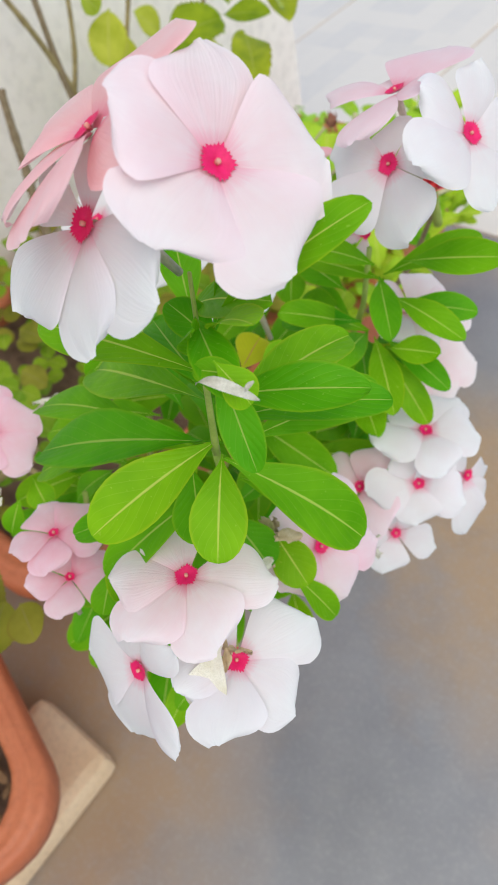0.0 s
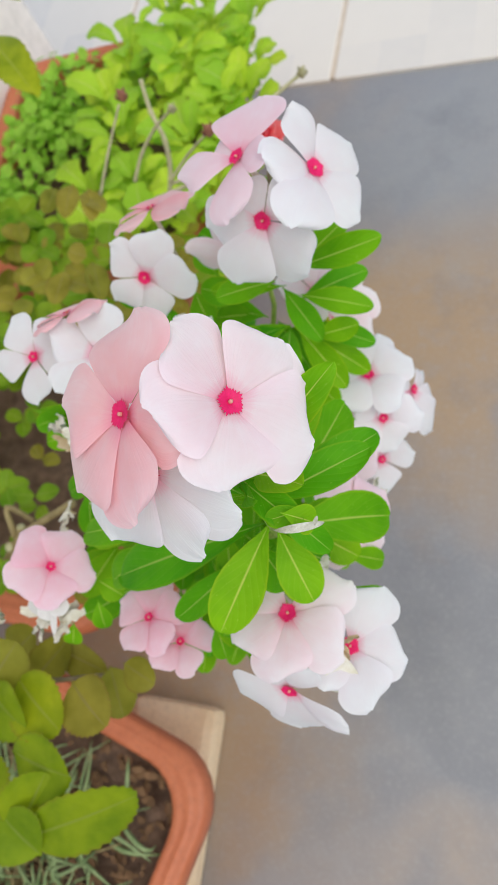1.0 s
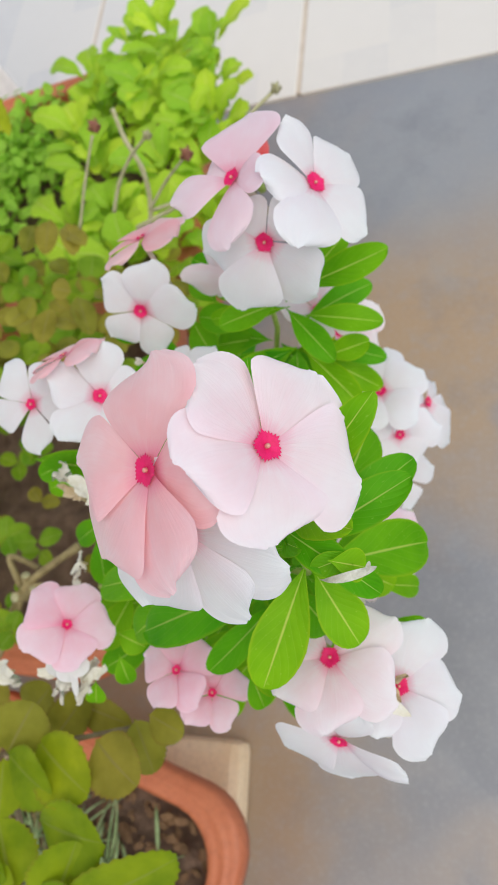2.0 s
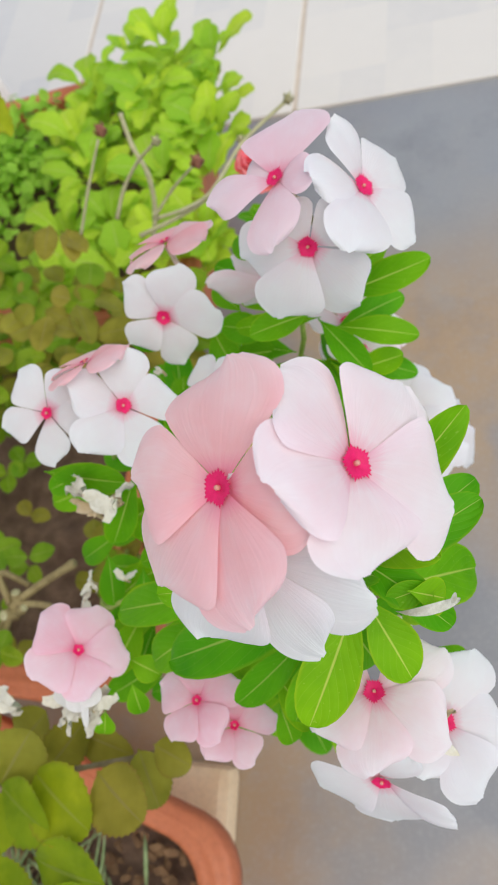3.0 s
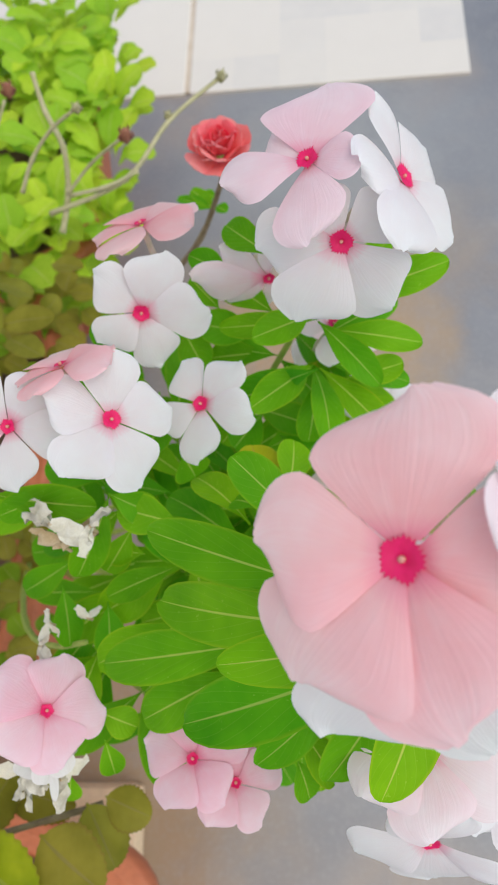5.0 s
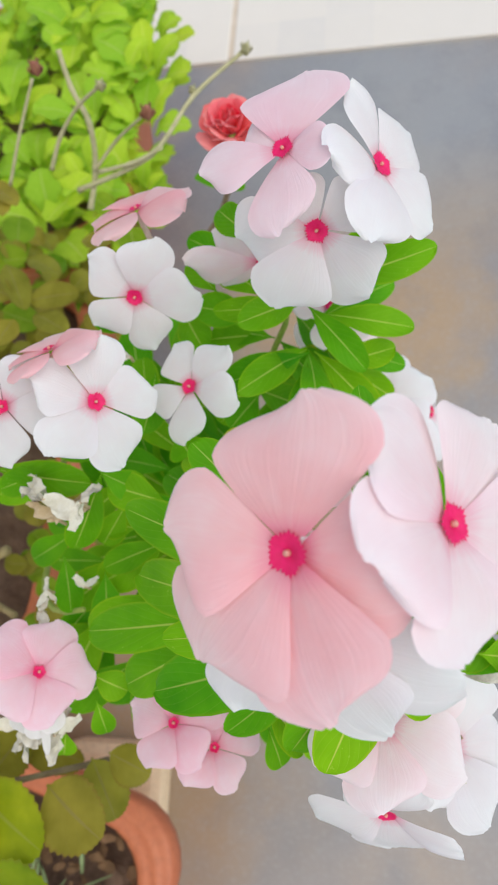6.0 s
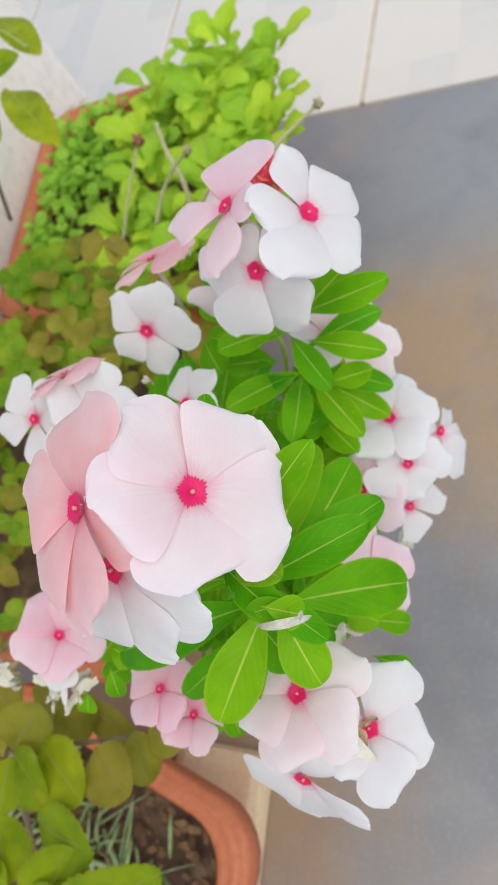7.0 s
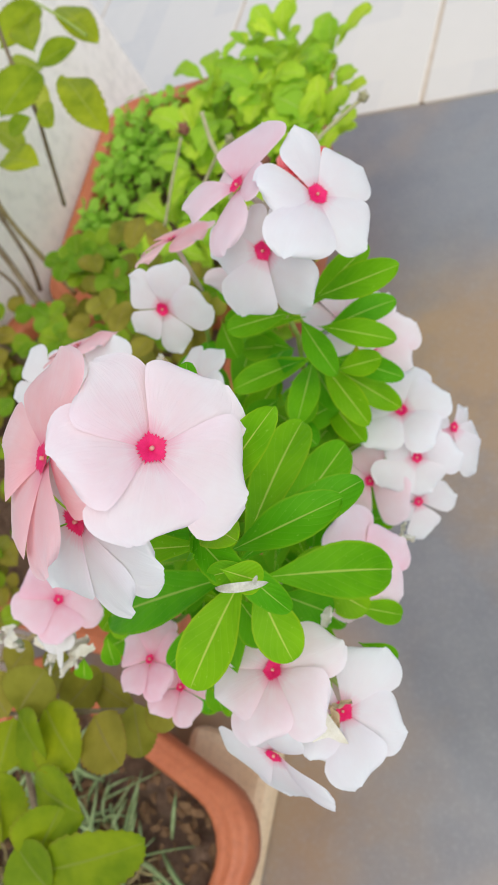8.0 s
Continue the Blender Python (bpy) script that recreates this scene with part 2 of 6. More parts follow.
# ---- building helpers ----
def mesh_of(bm, material, name="mesh", smooth=True):
    me = bpy.data.meshes.new(name)
    bm.to_mesh(me)
    bm.free()
    me.materials.append(material)
    if smooth:
        me.shade_smooth()
    return me


def hang(ob, parent):
    ob.parent = parent
    ob.matrix_parent_inverse = Matrix.Translation(parent["at"]).inverted() if "at" in parent else Matrix()
    return ob


def part(name, bm, material, parent, label="", smooth=True):
    me = bm if isinstance(bm, bpy.types.Mesh) else mesh_of(bm, material, name, smooth)
    ob = new(name, me)
    hang(ob, parent)
    return tagged(ob, label)


def thing(name, at, label, category, group="", kind=""):
    ob = new(name)
    ob.location, ob["at"] = at, at
    ob.empty_display_size = 0.03
    return tagged(ob, label, category, group, kind)


def sheet(rows, along=None):
    """A bmesh from rows of points (equal length), with u across and v along."""
    bm = bmesh.new()
    vs = [[bm.verts.new(p) for p in row] for row in rows]
    lay = bm.loops.layers.uv.new("uv")
    n, k = len(vs) - 1, len(vs[0]) - 1
    for i in range(n):
        for j in range(k):
            f = bm.faces.new((vs[i][j], vs[i][j + 1], vs[i + 1][j + 1], vs[i + 1][j]))
            for loop, (a, b) in zip(f.loops, ((i, j), (i, j + 1), (i + 1, j + 1), (i + 1, j))):
                loop[lay].uv = (b / k, along[a] if along else a / n)
    return bm


def tube(points, radii, sides=8, bm=None):
    bm = bm or bmesh.new()
    pts = [Vector(p) for p in points]
    rings = []
    side = None
    for i, p in enumerate(pts):
        d = (pts[min(i + 1, len(pts) - 1)] - pts[max(i - 1, 0)]).normalized()
        side = d.orthogonal().normalized() if side is None else (side - d * side.dot(d)).normalized()
        o = d.cross(side)
        r = radii[i] if isinstance(radii, (list, tuple)) else radii
        rings.append([bm.verts.new(p + (side * math.cos(a) + o * math.sin(a)) * r) for a in (6.2832 * k / sides for k in range(sides))])
    for a, b in zip(rings, rings[1:]):
        for k in range(sides):
            bm.faces.new((a[k], a[(k + 1) % sides], b[(k + 1) % sides], b[k]))
    bm.faces.new(rings[0][::-1])
    bm.faces.new(rings[-1])
    return bm


def bend(a, b, sag=(0, 0, 0), n=9):
    a, b, s = Vector(a), Vector(b), Vector(sag)
    return [a.lerp(b, i / n) + s * (4 * (i / n) * (1 - i / n)) for i in range(n + 1)]


# ---- periwinkle ----
def petal_rows(length, wide, curl, skew, rng, nu=12, nv=15):
    """A broad, lopsided petal: narrow claw, nearly straight flanks, blunt end longer on one side."""
    rows = []
    ph, amp = rng.uniform(0, 6), rng.uniform(0.015, 0.035)
    for i in range(nv + 1):
        v = 0.45 * (i / nv) + 0.55 * math.sin(1.5708 * i / nv)
        s = min(1.0, v / 0.64)
        end = max(0.0, (v - 0.58) / 0.42)
        hw = 0.5 * wide * length * (0.06 + 0.94 * (1.2 * s ** 1.06 - 0.2 * s ** 3.5)) * max(0.06, 1 - end ** 2.9) ** 0.5
        row = []
        for j in range(nu + 1):
            u = 2 * j / nu - 1
            x = u * hw + skew * length * 0.10 * v * v
            y = length * v * (1 - 0.05 * u * u * v + (0.010 * math.sin(5.3 * u + 2 * ph) + 0.006 * math.sin(13 * u + ph)) * v ** 4) + 0.095 * length * u * skew * v * v
            z = length * (0.26 * v * (1 - v) + (0.06 - curl) * 0.7 * v * v + 0.10 * (1 - u * u) * v * (1 - v) + amp * math.sin(2.4 * u + ph) * v * v
                          + 0.04 * u * v + 0.008 * math.sin(8 * u + 3 * ph) * v ** 3 - 0.05 * abs(u) ** 3 * v ** 3)
            row.append((x, y, z))
        rows.append(row)
    return rows


def axes_of(normal, along):
    n = Vector(normal).normalized()
    a = Vector(along)
    a = (a - n * a.dot(n)).normalized()
    return a.cross(n), a, n


def flower(plant, at, normal, along, r, tone, wide, curl, eye, label="", petals=None):
    """A five-petalled periwinkle: corolla tube, petals, crimson eye and pale throat."""
    rng = random.Random(int(abs(at[0]) * 7e4 + abs(at[1]) * 3e3 + at[2] * 1e5))
    x, y, n = axes_of(normal, along)
    c = Vector(at)
    back = c - n * 0.024 - Vector((0, 0, 0.006))
    head = part("flower", tube([c - n * 0.0012, c - n * 0.008, c - n * 0.016, back], [0.0016, 0.0012, 0.0015, 0.0011]), tube_mat, plant,
                label or {"white": "white five-petalled flower with a crimson eye", "blush": "blush-white five-petalled flower with a crimson eye",
                          "pink": "soft pink five-petalled flower with a crimson eye", "salmon": "salmon-pink five-petalled flower opened flat to the sky", "rosy": "rose-pink five-petalled flower with a crimson eye",
                          "lilac": "pale lilac-pink five-petalled flower with a crimson eye"}[tone])
    base = Matrix.Translation(c) @ Matrix((x, y, n)).transposed().to_4x4()
    petals = petals or [(-72 * k + rng.uniform(-4, 4), rng.uniform(0.95, 1.05)) for k in range(5)]
    for k in range(5):
        turn = base @ pose(0, 0, 0, rng.uniform(-1, 2) + (petals[k][2] if len(petals[k]) > 2 else 0), 6 + 2 * wide, petals[k][0])
        bm = sheet(petal_rows(r * petals[k][1], wide * (petals[k][3] if len(petals[k]) > 3 else 1.0) * rng.uniform(0.94, 1.06), curl + rng.uniform(-0.03, 0.03), 0.8, rng))
        bm.transform(turn @ pose(0, 0.0009, 0))
        part("petal", bm, PETAL[tone], head)
    e = 0.113 * r * eye + 0.0005
    bm = bmesh.new()
    mid = bm.verts.new((0, 0, 0.0004))
    ring = []
    for k in range(50):
        a = 6.2832 * (k + rng.uniform(-0.2, 0.2)) / 50
        rr = e * (1.0 + 0.07 * math.cos(5 * a)) * (rng.uniform(0.80, 0.90) if k % 2 else rng.uniform(0.94, 1.12))
        ring.append(bm.verts.new((rr * math.cos(a), rr * math.sin(a), 0.0013 + 0.10 * rr)))
    inner = [bm.verts.new((0.0007 * math.cos(6.2832 * k / 50), 0.0007 * math.sin(6.2832 * k / 50), 0.0012)) for k in range(50)]
    for k in range(50):
        bm.faces.new((inner[k], ring[k], ring[(k + 1) % 50], inner[(k + 1) % 50]))
        bm.faces.new((mid, inner[k], inner[(k + 1) % 50]))
    bm.transform(base)
    part("eye", bm, eye_mat, head, "crimson eye")
    bm = tube([(0, 0, 0.0008), (0, 0, 0.0019), (0, 0, 0.0021)], [0.0006, 0.00055, 0.0003], 10)
    bm.transform(base)
    part("throat", bm, throat_mat, head, "pale throat")
    return head


def blade_rows(length, width, arch, rng, obovate=0.61, nu=6, nv=14, pointed=False, stalk=0.05):
    rows = []
    wave, ph = rng.uniform(0.01, 0.03), rng.uniform(0, 6)
    swing = rng.uniform(-0.05, 0.05)
    for i in range(nv + 1):
        v = 0.5 - 0.5 * math.cos(math.pi * i / nv)
        k = max(0.0, (v - stalk) / (1 - stalk))
        peak = k ** (math.log(0.5) / math.log(obovate))
        hw = 0.5 * width * max(0.05, math.sin(math.pi * min(1.0, peak)) ** (0.58 if pointed else 0.72 if peak < 0.5 else 0.44))
        row = []
        for j in range(nu + 1):
            u = 2 * j / nu - 1
            z = length * (arch * 4 * v * (1 - v) * 0.5 - arch * 0.35 * v * v) + abs(u) * hw * 0.22 + length * wave * math.sin(7 * v + ph + 1.5 * u) * abs(u)
            row.append((u * hw + swing * length * v * (1 - v), length * v, z))
        rows.append(row)
    return rows


def leaf(plant, base, tip, width, arch=0.12, material=None, name="leaf"):
    """One oblong leaf from its stalk to its tip, its face turned up to the light."""
    rng = random.Random(int(abs(base[0]) * 9e4 + abs(tip[1]) * 7e4 + tip[2] * 1e5))
    b, t = Vector(base), Vector(tip)
    up = (Vector((0.05, 0.06, 0.90)) - (b + t) / 2).normalized() + Vector((rng.uniform(-0.22, 0.22), rng.uniform(-0.22, 0.22), 0.25))
    x, y, n = axes_of(up - (t - b).normalized() * up.dot((t - b).normalized()), t - b)
    bm = sheet(blade_rows((t - b).length, width, arch, rng), [0.5 - 0.5 * math.cos(math.pi * i / 14) for i in range(15)])
    bm.transform(Matrix.Translation(b) @ Matrix((x, y, n)).transposed().to_4x4())
    return part(name, bm, material or leaf_green, plant)


# ---- structure ----
def slab(name, x0, x1, y0, y1, z0, z1, material, bevel=0.003, kind="structure", label="", category=""):
    bm = bmesh.new()
    bmesh.ops.create_cube(bm, size=1, matrix=Matrix.LocRotScale(((x0 + x1) / 2, (y0 + y1) / 2, (z0 + z1) / 2), None, (x1 - x0, y1 - y0, z1 - z0)))
    if bevel:
        bmesh.ops.bevel(bm, geom=list(bm.edges), offset=bevel, segments=2, profile=0.6, affect="EDGES")
    ob = new(name, mesh_of(bm, material, name, False))
    return tagged(ob, label, category, "", kind)


bm = bmesh.new()
bmesh.ops.create_grid(bm, x_segments=40, y_segments=40, size=30)
floor = tagged(new("floor", mesh_of(bm, floor_grey, "floor")), "grey cement floor with ochre stains", "floor", kind="structure")
slab("wall_west", -0.94, -0.735, -3.0, 1.09, 0.0, 1.5, wall_white, 0.006, label="white limewashed boundary wall", category="wall")
# Added out-of-view wall: holds light back from the near floor.
slab("wall_south", -0.735, 3.2, -1.45, -1.25, 0.0, 1.25, wall_white, 0.006, label="unseen white wall added to dim the near floor", category="wall")
paving = slab("pavement", -2.61, 0.211, 1.084, 3.88, 0.001, 0.0045, grout_mat, 0.0, label="beige checked paving tiles with brown joints", category="paving")
TILE = 0.47
bm = bmesh.new()
bmesh.ops.create_cube(bm, size=1, matrix=Matrix.LocRotScale((TILE / 2, TILE, 0), None, (TILE - 0.009, 2 * TILE - 0.009, 0.009)))
bmesh.ops.bevel(bm, geom=list(bm.edges), offset=0.0015, segments=1, affect="EDGES")
tile_mesh = mesh_of(bm, tile_beige, "tile", False)
for i in range(6):
    for j in range(3):
        tile = new("tile", tile_mesh)
        tile.location = (0.218 - TILE * (i + 1), 1.076 + 2 * TILE * j, 0.0015)
        tile.parent = paving
paving.matrix_basis = pose(-0.08, 1.069, 0, 0, 0, -2) @ pose(0.08, -1.080, 0)


# ---- pots ----
def round_square(half, radius, n=6):
    pts = []
    for k, (sx, sy) in enumerate(((1, 1), (-1, 1), (-1, -1), (1, -1))):
        for i in range(n + 1):
            a = math.pi / 2 * (k + i / n)
            pts.append((sx * (half - radius) + radius * math.cos(a), sy * (half - radius) + radius * math.sin(a)))
    return pts


def shell(rings):
    bm = bmesh.new()
    vs = [[bm.verts.new(p) for p in ring] for ring in rings]
    k = len(vs[0])
    for a, b in zip(vs, vs[1:]):
        for i in range(k):
            bm.faces.new((a[i], a[(i + 1) % k], b[(i + 1) % k], b[i]))
    return bm


def square_pot(at, half, height, turn, label, soil_drop=0.035, material=None):
    """A rounded-square tub: tapered body, rolled rim and uneven soil."""
    pot = thing("plant_pot", at, label, "plant pot", "pots along the wall")
    put = pose(*at, 0, 0, turn)
    mt = material or terracotta

    def ring(h, r, z):
        return [(x, y, z) for x, y in round_square(h, r)]
    bm = shell([ring(half * 0.72, 0.04, 0.0), ring(half * 0.76, 0.045, 0.02), ring(half * 0.93, 0.055, height * 0.8), ring(half * 0.94, 0.055, height - 0.012),
                ring(half * 0.94 - 0.008, 0.05, height - 0.012), ring(half * 0.70, 0.03, 0.012)])
    bm.faces.new([v for v in bm.verts if v.index < 0][:0] or list(bm.verts)[:28])
    bm.transform(put)
    part("body", bm, mt, pot)
    prof = ((0.94, -0.034), (1.0, -0.032), (1.012, -0.018), (1.004, -0.006), (0.985, -0.001), (0.965, -0.003), (0.95, 0.0), (0.93, 0.0005), (0.915, -0.002), (0.895, 0.0), (0.865, -0.001), (0.85, -0.006), (0.845, -0.034))
    bm = shell([ring(half * a, 0.058 * a, height + z) for a, z in prof])
    bm.transform(put)
    part("rim", bm, mt, pot, "rolled rim")
    rows = []
    n = 26
    for i in range(n + 1):
        row = []
        for j in range(n + 1):
            x, y = 2 * i / n - 1, 2 * j / n - 1
            k = half * 0.86
            if abs(x) > 0.75 and abs(y) > 0.75:
                k *= 1 - 0.10 * (abs(x) - 0.75) * (abs(y) - 0.75) / 0.0625
            z = height - soil_drop + 0.022 * noise.noise(Vector((x * 5 + at[0] * 9, y * 5, at[1] * 7))) + 0.010 * noise.noise(Vector((x * 17, y * 17, at[1])))
            row.append((x * k, y * k, z))
        rows.append(row)
    bm = sheet(rows)
    bm.transform(put)
    part("soil", bm, soil_mat, pot, "dark soil")
    return pot


square_pot((-0.515, 0.765, 0.0), 0.205, 0.23, 2, "terracotta plastic tub full of green herbs by the wall", 0.03)
square_pot((-0.517, 0.312, 0.0), 0.213, 0.27, -3, "terracotta plastic tub holding the flowering plants", 0.03)
square_pot((-0.420, -0.135, 0.045), 0.18, 0.16, -16, "orange terracotta tub with a rolled rim on a stone block", 0.03)
slab("stone_block", -0.392, -0.272, -0.30, 0.034, 0.0, 0.045, block_mat, 0.014, "", "buff stone block under the orange tub", "block")

# ---- periwinkle plant ----
periwinkle = thing("periwinkle", (-0.335, 0.25, 0.235), "bushy periwinkle with pink and white flowers in a tub", "flowering plant")
ROOT = (-0.335, 0.25, 0.232)


def branch(top, sag=(0, 0, 0), r=0.0022, name="stem", material=None, root=ROOT, plant=None):
    return part(name, tube(bend(root, top, sag), [r * (1.25 - 0.08 * k) for k in range(10)]), material or stem_mat, plant or periwinkle)


for top, sag in (((-0.036, 0.130, 0.645), (0.06, -0.02, 0.02)), ((-0.066, 0.258, 0.615), (0.06, 0.01, 0.02)), ((-0.12, 0.12, 0.57), (0.03, -0.04, 0.02)),
                 ((-0.15, 0.21, 0.61), (0.01, 0.0, 0.03)), ((-0.035, 0.215, 0.52), (0.08, 0.02, 0.0)), ((-0.03, 0.11, 0.585), (0.08, -0.05, 0.0)),
                 ((-0.13, 0.28, 0.60), (0.02, 0.03, 0.02)), ((-0.16, 0.14, 0.56), (0.0, -0.03, 0.03))):
    branch(top, sag)
branch((-0.035, 0.138, 0.700), (0.002, -0.002, 0), 0.0009, root=(-0.036, 0.130, 0.643))
flower(periwinkle, (-0.0248, 0.1426, 0.7245), (0.74, -0.01, 0.67), (0.30, 0.90, -0.32), 0.0260, "blush", 1.24, 0.06, 1.05, "large blush-white flower with a crimson eye", petals=((146, 0.82, 5, 1.02), (84, 0.87, 2, 0.88), (5, 0.87, 5, 1.06), (-66, 0.90, 8, 1.05), (-139, 0.80, 2, 1.05)))
flower(periwinkle, (-0.0502, 0.1372, 0.7291), (-0.42, -0.28, 0.86), (0.09, 0.93, 0.35), 0.0274, "pink", 1.16, 0.10, 1.05, "large pink flower with a crimson eye", petals=((148, 1.00, 3, 1.00), (96, 0.86, 10, 1.00), (5, 0.92, 1, 1.10), (-88, 0.71, -9, 1.14), (-154, 0.97, 3, 1.02)))
flower(periwinkle, (-0.0475, 0.1266, 0.7156), (-0.10, -0.70, 0.71), (-0.54, -0.56, -0.63), 0.0267, "white", 0.86, 0.06, 1.05, petals=((108, 0.99, 3, 1.05), (68, 0.97, 4, 0.90), (5, 1.00, 2, 1.12), (-67, 0.71, 4, 0.80), (-140, 0.71, 4, 0.80)))
flower(periwinkle, (-0.0519, 0.2510, 0.6588), (-0.14, -0.79, 0.60), (-0.48, -0.47, -0.74), 0.0283, "white", 1.02, 0.06, 1.05, petals=((150, 0.72, -10, 1.00), (70, 0.94, -2, 1.00), (5, 1.00, 8, 1.00), (-51, 0.93, -5, 1.00), (-125, 0.55, -12, 1.00)))
flower(periwinkle, (-0.0326, 0.2689, 0.6637), (0.76, -0.01, 0.65), (0.37, 0.83, -0.42), 0.0312, "white", 0.98, 0.06, 1.05, petals=((149, 0.74, 2, 1.00), (80, 0.79, 5, 0.85), (5, 0.79, 3, 1.00), (-78, 0.81, 6, 0.95), (-151, 1.00, 4, 0.90)))
flower(periwinkle, (-0.0610, 0.2704, 0.6728), (-0.34, -0.04, 0.94), (0.26, 0.96, 0.13), 0.0268, "lilac", 1.02, 0.06, 1.05, petals=((119, 1.00, 11, 0.85), (56, 0.75, -4, 0.90), (5, 0.90, 5, 1.42), (-90, 0.66, 8, 0.90), (-165, 0.98, -4, 0.92)))
flower(periwinkle, (-0.1266, 0.2556, 0.6193), (0.09, -0.78, 0.62), (0.46, 0.58, 0.67), 0.0247, "white", 0.95, 0.06, 1.05, petals=((154, 0.81, 0, 1.00), (76, 0.87, -3, 1.00), (5, 0.96, 2, 1.00), (-62, 1.00, -1, 1.00), (-136, 0.89, -1, 1.00)))
flower(periwinkle, (-0.126, 0.289, 0.628), (-0.2, 0.47, 0.86), (-0.99, -0.06, -0.14), 0.0236, "salmon", 1.08, 0.12, 0.80, petals=((-2, 0.90), (-58, 1.00), (-146, 0.90), (-202, 1.00), (-290, 0.90)))
flower(periwinkle, (-0.166, 0.2045, 0.6345), (0.07, -0.38, 0.92), (0.5, 0.81, 0.29), 0.0210, "white", 0.84, 0.12, 0.90)
flower(periwinkle, (-0.1297, 0.2035, 0.6377), (0.54, -0.23, 0.81), (0.03, 0.97, 0.26), 0.0231, "white", 0.92, 0.06, 1.05, petals=((148, 1.00, 0, 1.00), (78, 0.94, -1, 1.00), (5, 0.94, 1, 1.00), (-69, 0.90, -2, 1.00), (-149, 1.00, 1, 1.00)))
flower(periwinkle, (-0.145, 0.22, 0.645), (-0.2, 0.60, 0.78), (-0.99, -0.16, -0.02), 0.0190, "salmon", 1.08, 0.10, 0.80, petals=((-2, 0.90), (-58, 1.00), (-146, 0.90), (-202, 1.00), (-290, 0.90)))
flower(periwinkle, (-0.1050, 0.2211, 0.6073), (-0.27, -0.14, 0.95), (-0.43, 0.90, 0.01), 0.0222, "white", 0.80, 0.06, 1.05, petals=((156, 0.97, 2, 1.05), (88, 0.86, 0, 1.05), (5, 0.87, -1, 1.08), (-69, 0.92, 2, 1.05), (-131, 0.97, 2, 1.05)))
flower(periwinkle, (-0.162, 0.1145, 0.590), (0.59, 0.09, 0.8), (0.09, 0.98, -0.17), 0.0196, "rosy", 1.12, 0.08, 0.90)
flower(periwinkle, (-0.0354, 0.1044, 0.6105), (-0.06, 0.05, 1.00), (-0.83, 0.56, -0.08), 0.0266, "blush", 1.02, 0.06, 1.05, petals=((128, 0.92, 1, 1.00), (76, 0.87, 2, 1.00), (5, 0.86, -1, 1.00), (-108, 0.97, -2, 0.80), (-169, 0.98, 2, 0.95)))
flower(periwinkle, (-0.0144, 0.0963, 0.5919), (0.32, 0.04, 0.95), (0.34, 0.93, -0.16), 0.0257, "white", 1.00, 0.06, 1.05, petals=((184, 0.73, 5, 1.00), (100, 0.82, 6, 1.00), (5, 1.00, 6, 1.00), (-65, 0.84, 1, 1.00), (-127, 0.91, 6, 1.00)))
flower(periwinkle, (-0.0349, 0.0775, 0.5968), (-0.05, -0.82, 0.57), (-0.91, -0.14, -0.35), 0.0245, "white", 0.92, 0.06, 1.05, petals=((140, 1.04, 10, 0.55), (82, 0.94, 2, 1.38), (8, 0.92, 2, 1.30), (-70, 0.72, 2, 0.90), (-140, 0.72, 2, 0.90)))
flower(periwinkle, (-0.098, 0.0895, 0.567), (0.21, 0.21, 0.96), (0.88, 0.4, -0.28), 0.0158, "rosy", 1.02, 0.12, 0.85)
flower(periwinkle, (-0.112, 0.098, 0.575), (-0.03, 0.13, 0.99), (-0.18, 0.98, -0.13), 0.0178, "rosy", 1.02, 0.14, 0.85)
flower(periwinkle, (-0.0294, 0.2428, 0.5341), (0.18, 0.02, 0.98), (0.07, 0.99, -0.10), 0.0262, "white", 1.02, 0.08, 0.95, petals=((5, 0.92, 1, 1.00), (-50, 0.90, 4, 1.05), (-122, 0.94, 5, 0.92), (160, 0.96, 4, 0.98), (88, 0.80, 2, 0.95)))
flower(periwinkle, (-0.0079, 0.2439, 0.5133), (0.87, -0.20, 0.45), (0.25, -0.46, -0.85), 0.0275, "white", 0.80, 0.08, 0.80, "white flower turned edge-on, with pointed petals", petals=((5, 1.04, 3, 0.95), (-76, 0.98, -6, 1.35), (89, 0.66, -12, 0.85), (47, 0.80, -6, 0.60), (-150, 0.50, 0, 0.95)))
flower(periwinkle, (-0.0213, 0.2226, 0.5225), (0.39, -0.50, 0.78), (-0.73, -0.68, -0.11), 0.0228, "white", 1.06, 0.06, 0.90, petals=((5, 1.00, 3, 1.08), (81, 0.80, 2, 1.10), (150, 0.95, 0, 0.95), (-140, 0.80, 0, 0.95), (-68, 0.80, 0, 0.95)))
flower(periwinkle, (-0.0247, 0.2074, 0.4966), (0.60, -0.38, 0.70), (0.77, 0.41, -0.49), 0.0212, "white", 0.92, 0.08, 0.90, petals=((5, 1.00, 1, 0.95), (-79, 0.92, 2, 1.10), (-150, 0.72, -6, 0.90), (137, 0.78, -4, 0.95), (72, 0.78, -2, 0.95)))
flower(periwinkle, (-0.0451, 0.2104, 0.5165), (-0.10, -0.44, 0.89), (-0.99, 0.15, -0.05), 0.0235, "lilac", 1.05, 0.08, 0.95, petals=((5, 0.92, 2, 0.95), (-75, 0.86, 6, 1.05), (156, 1.05, -2, 1.05), (62, 0.84, 0, 1.05), (-142, 0.55, -6, 0.90)))
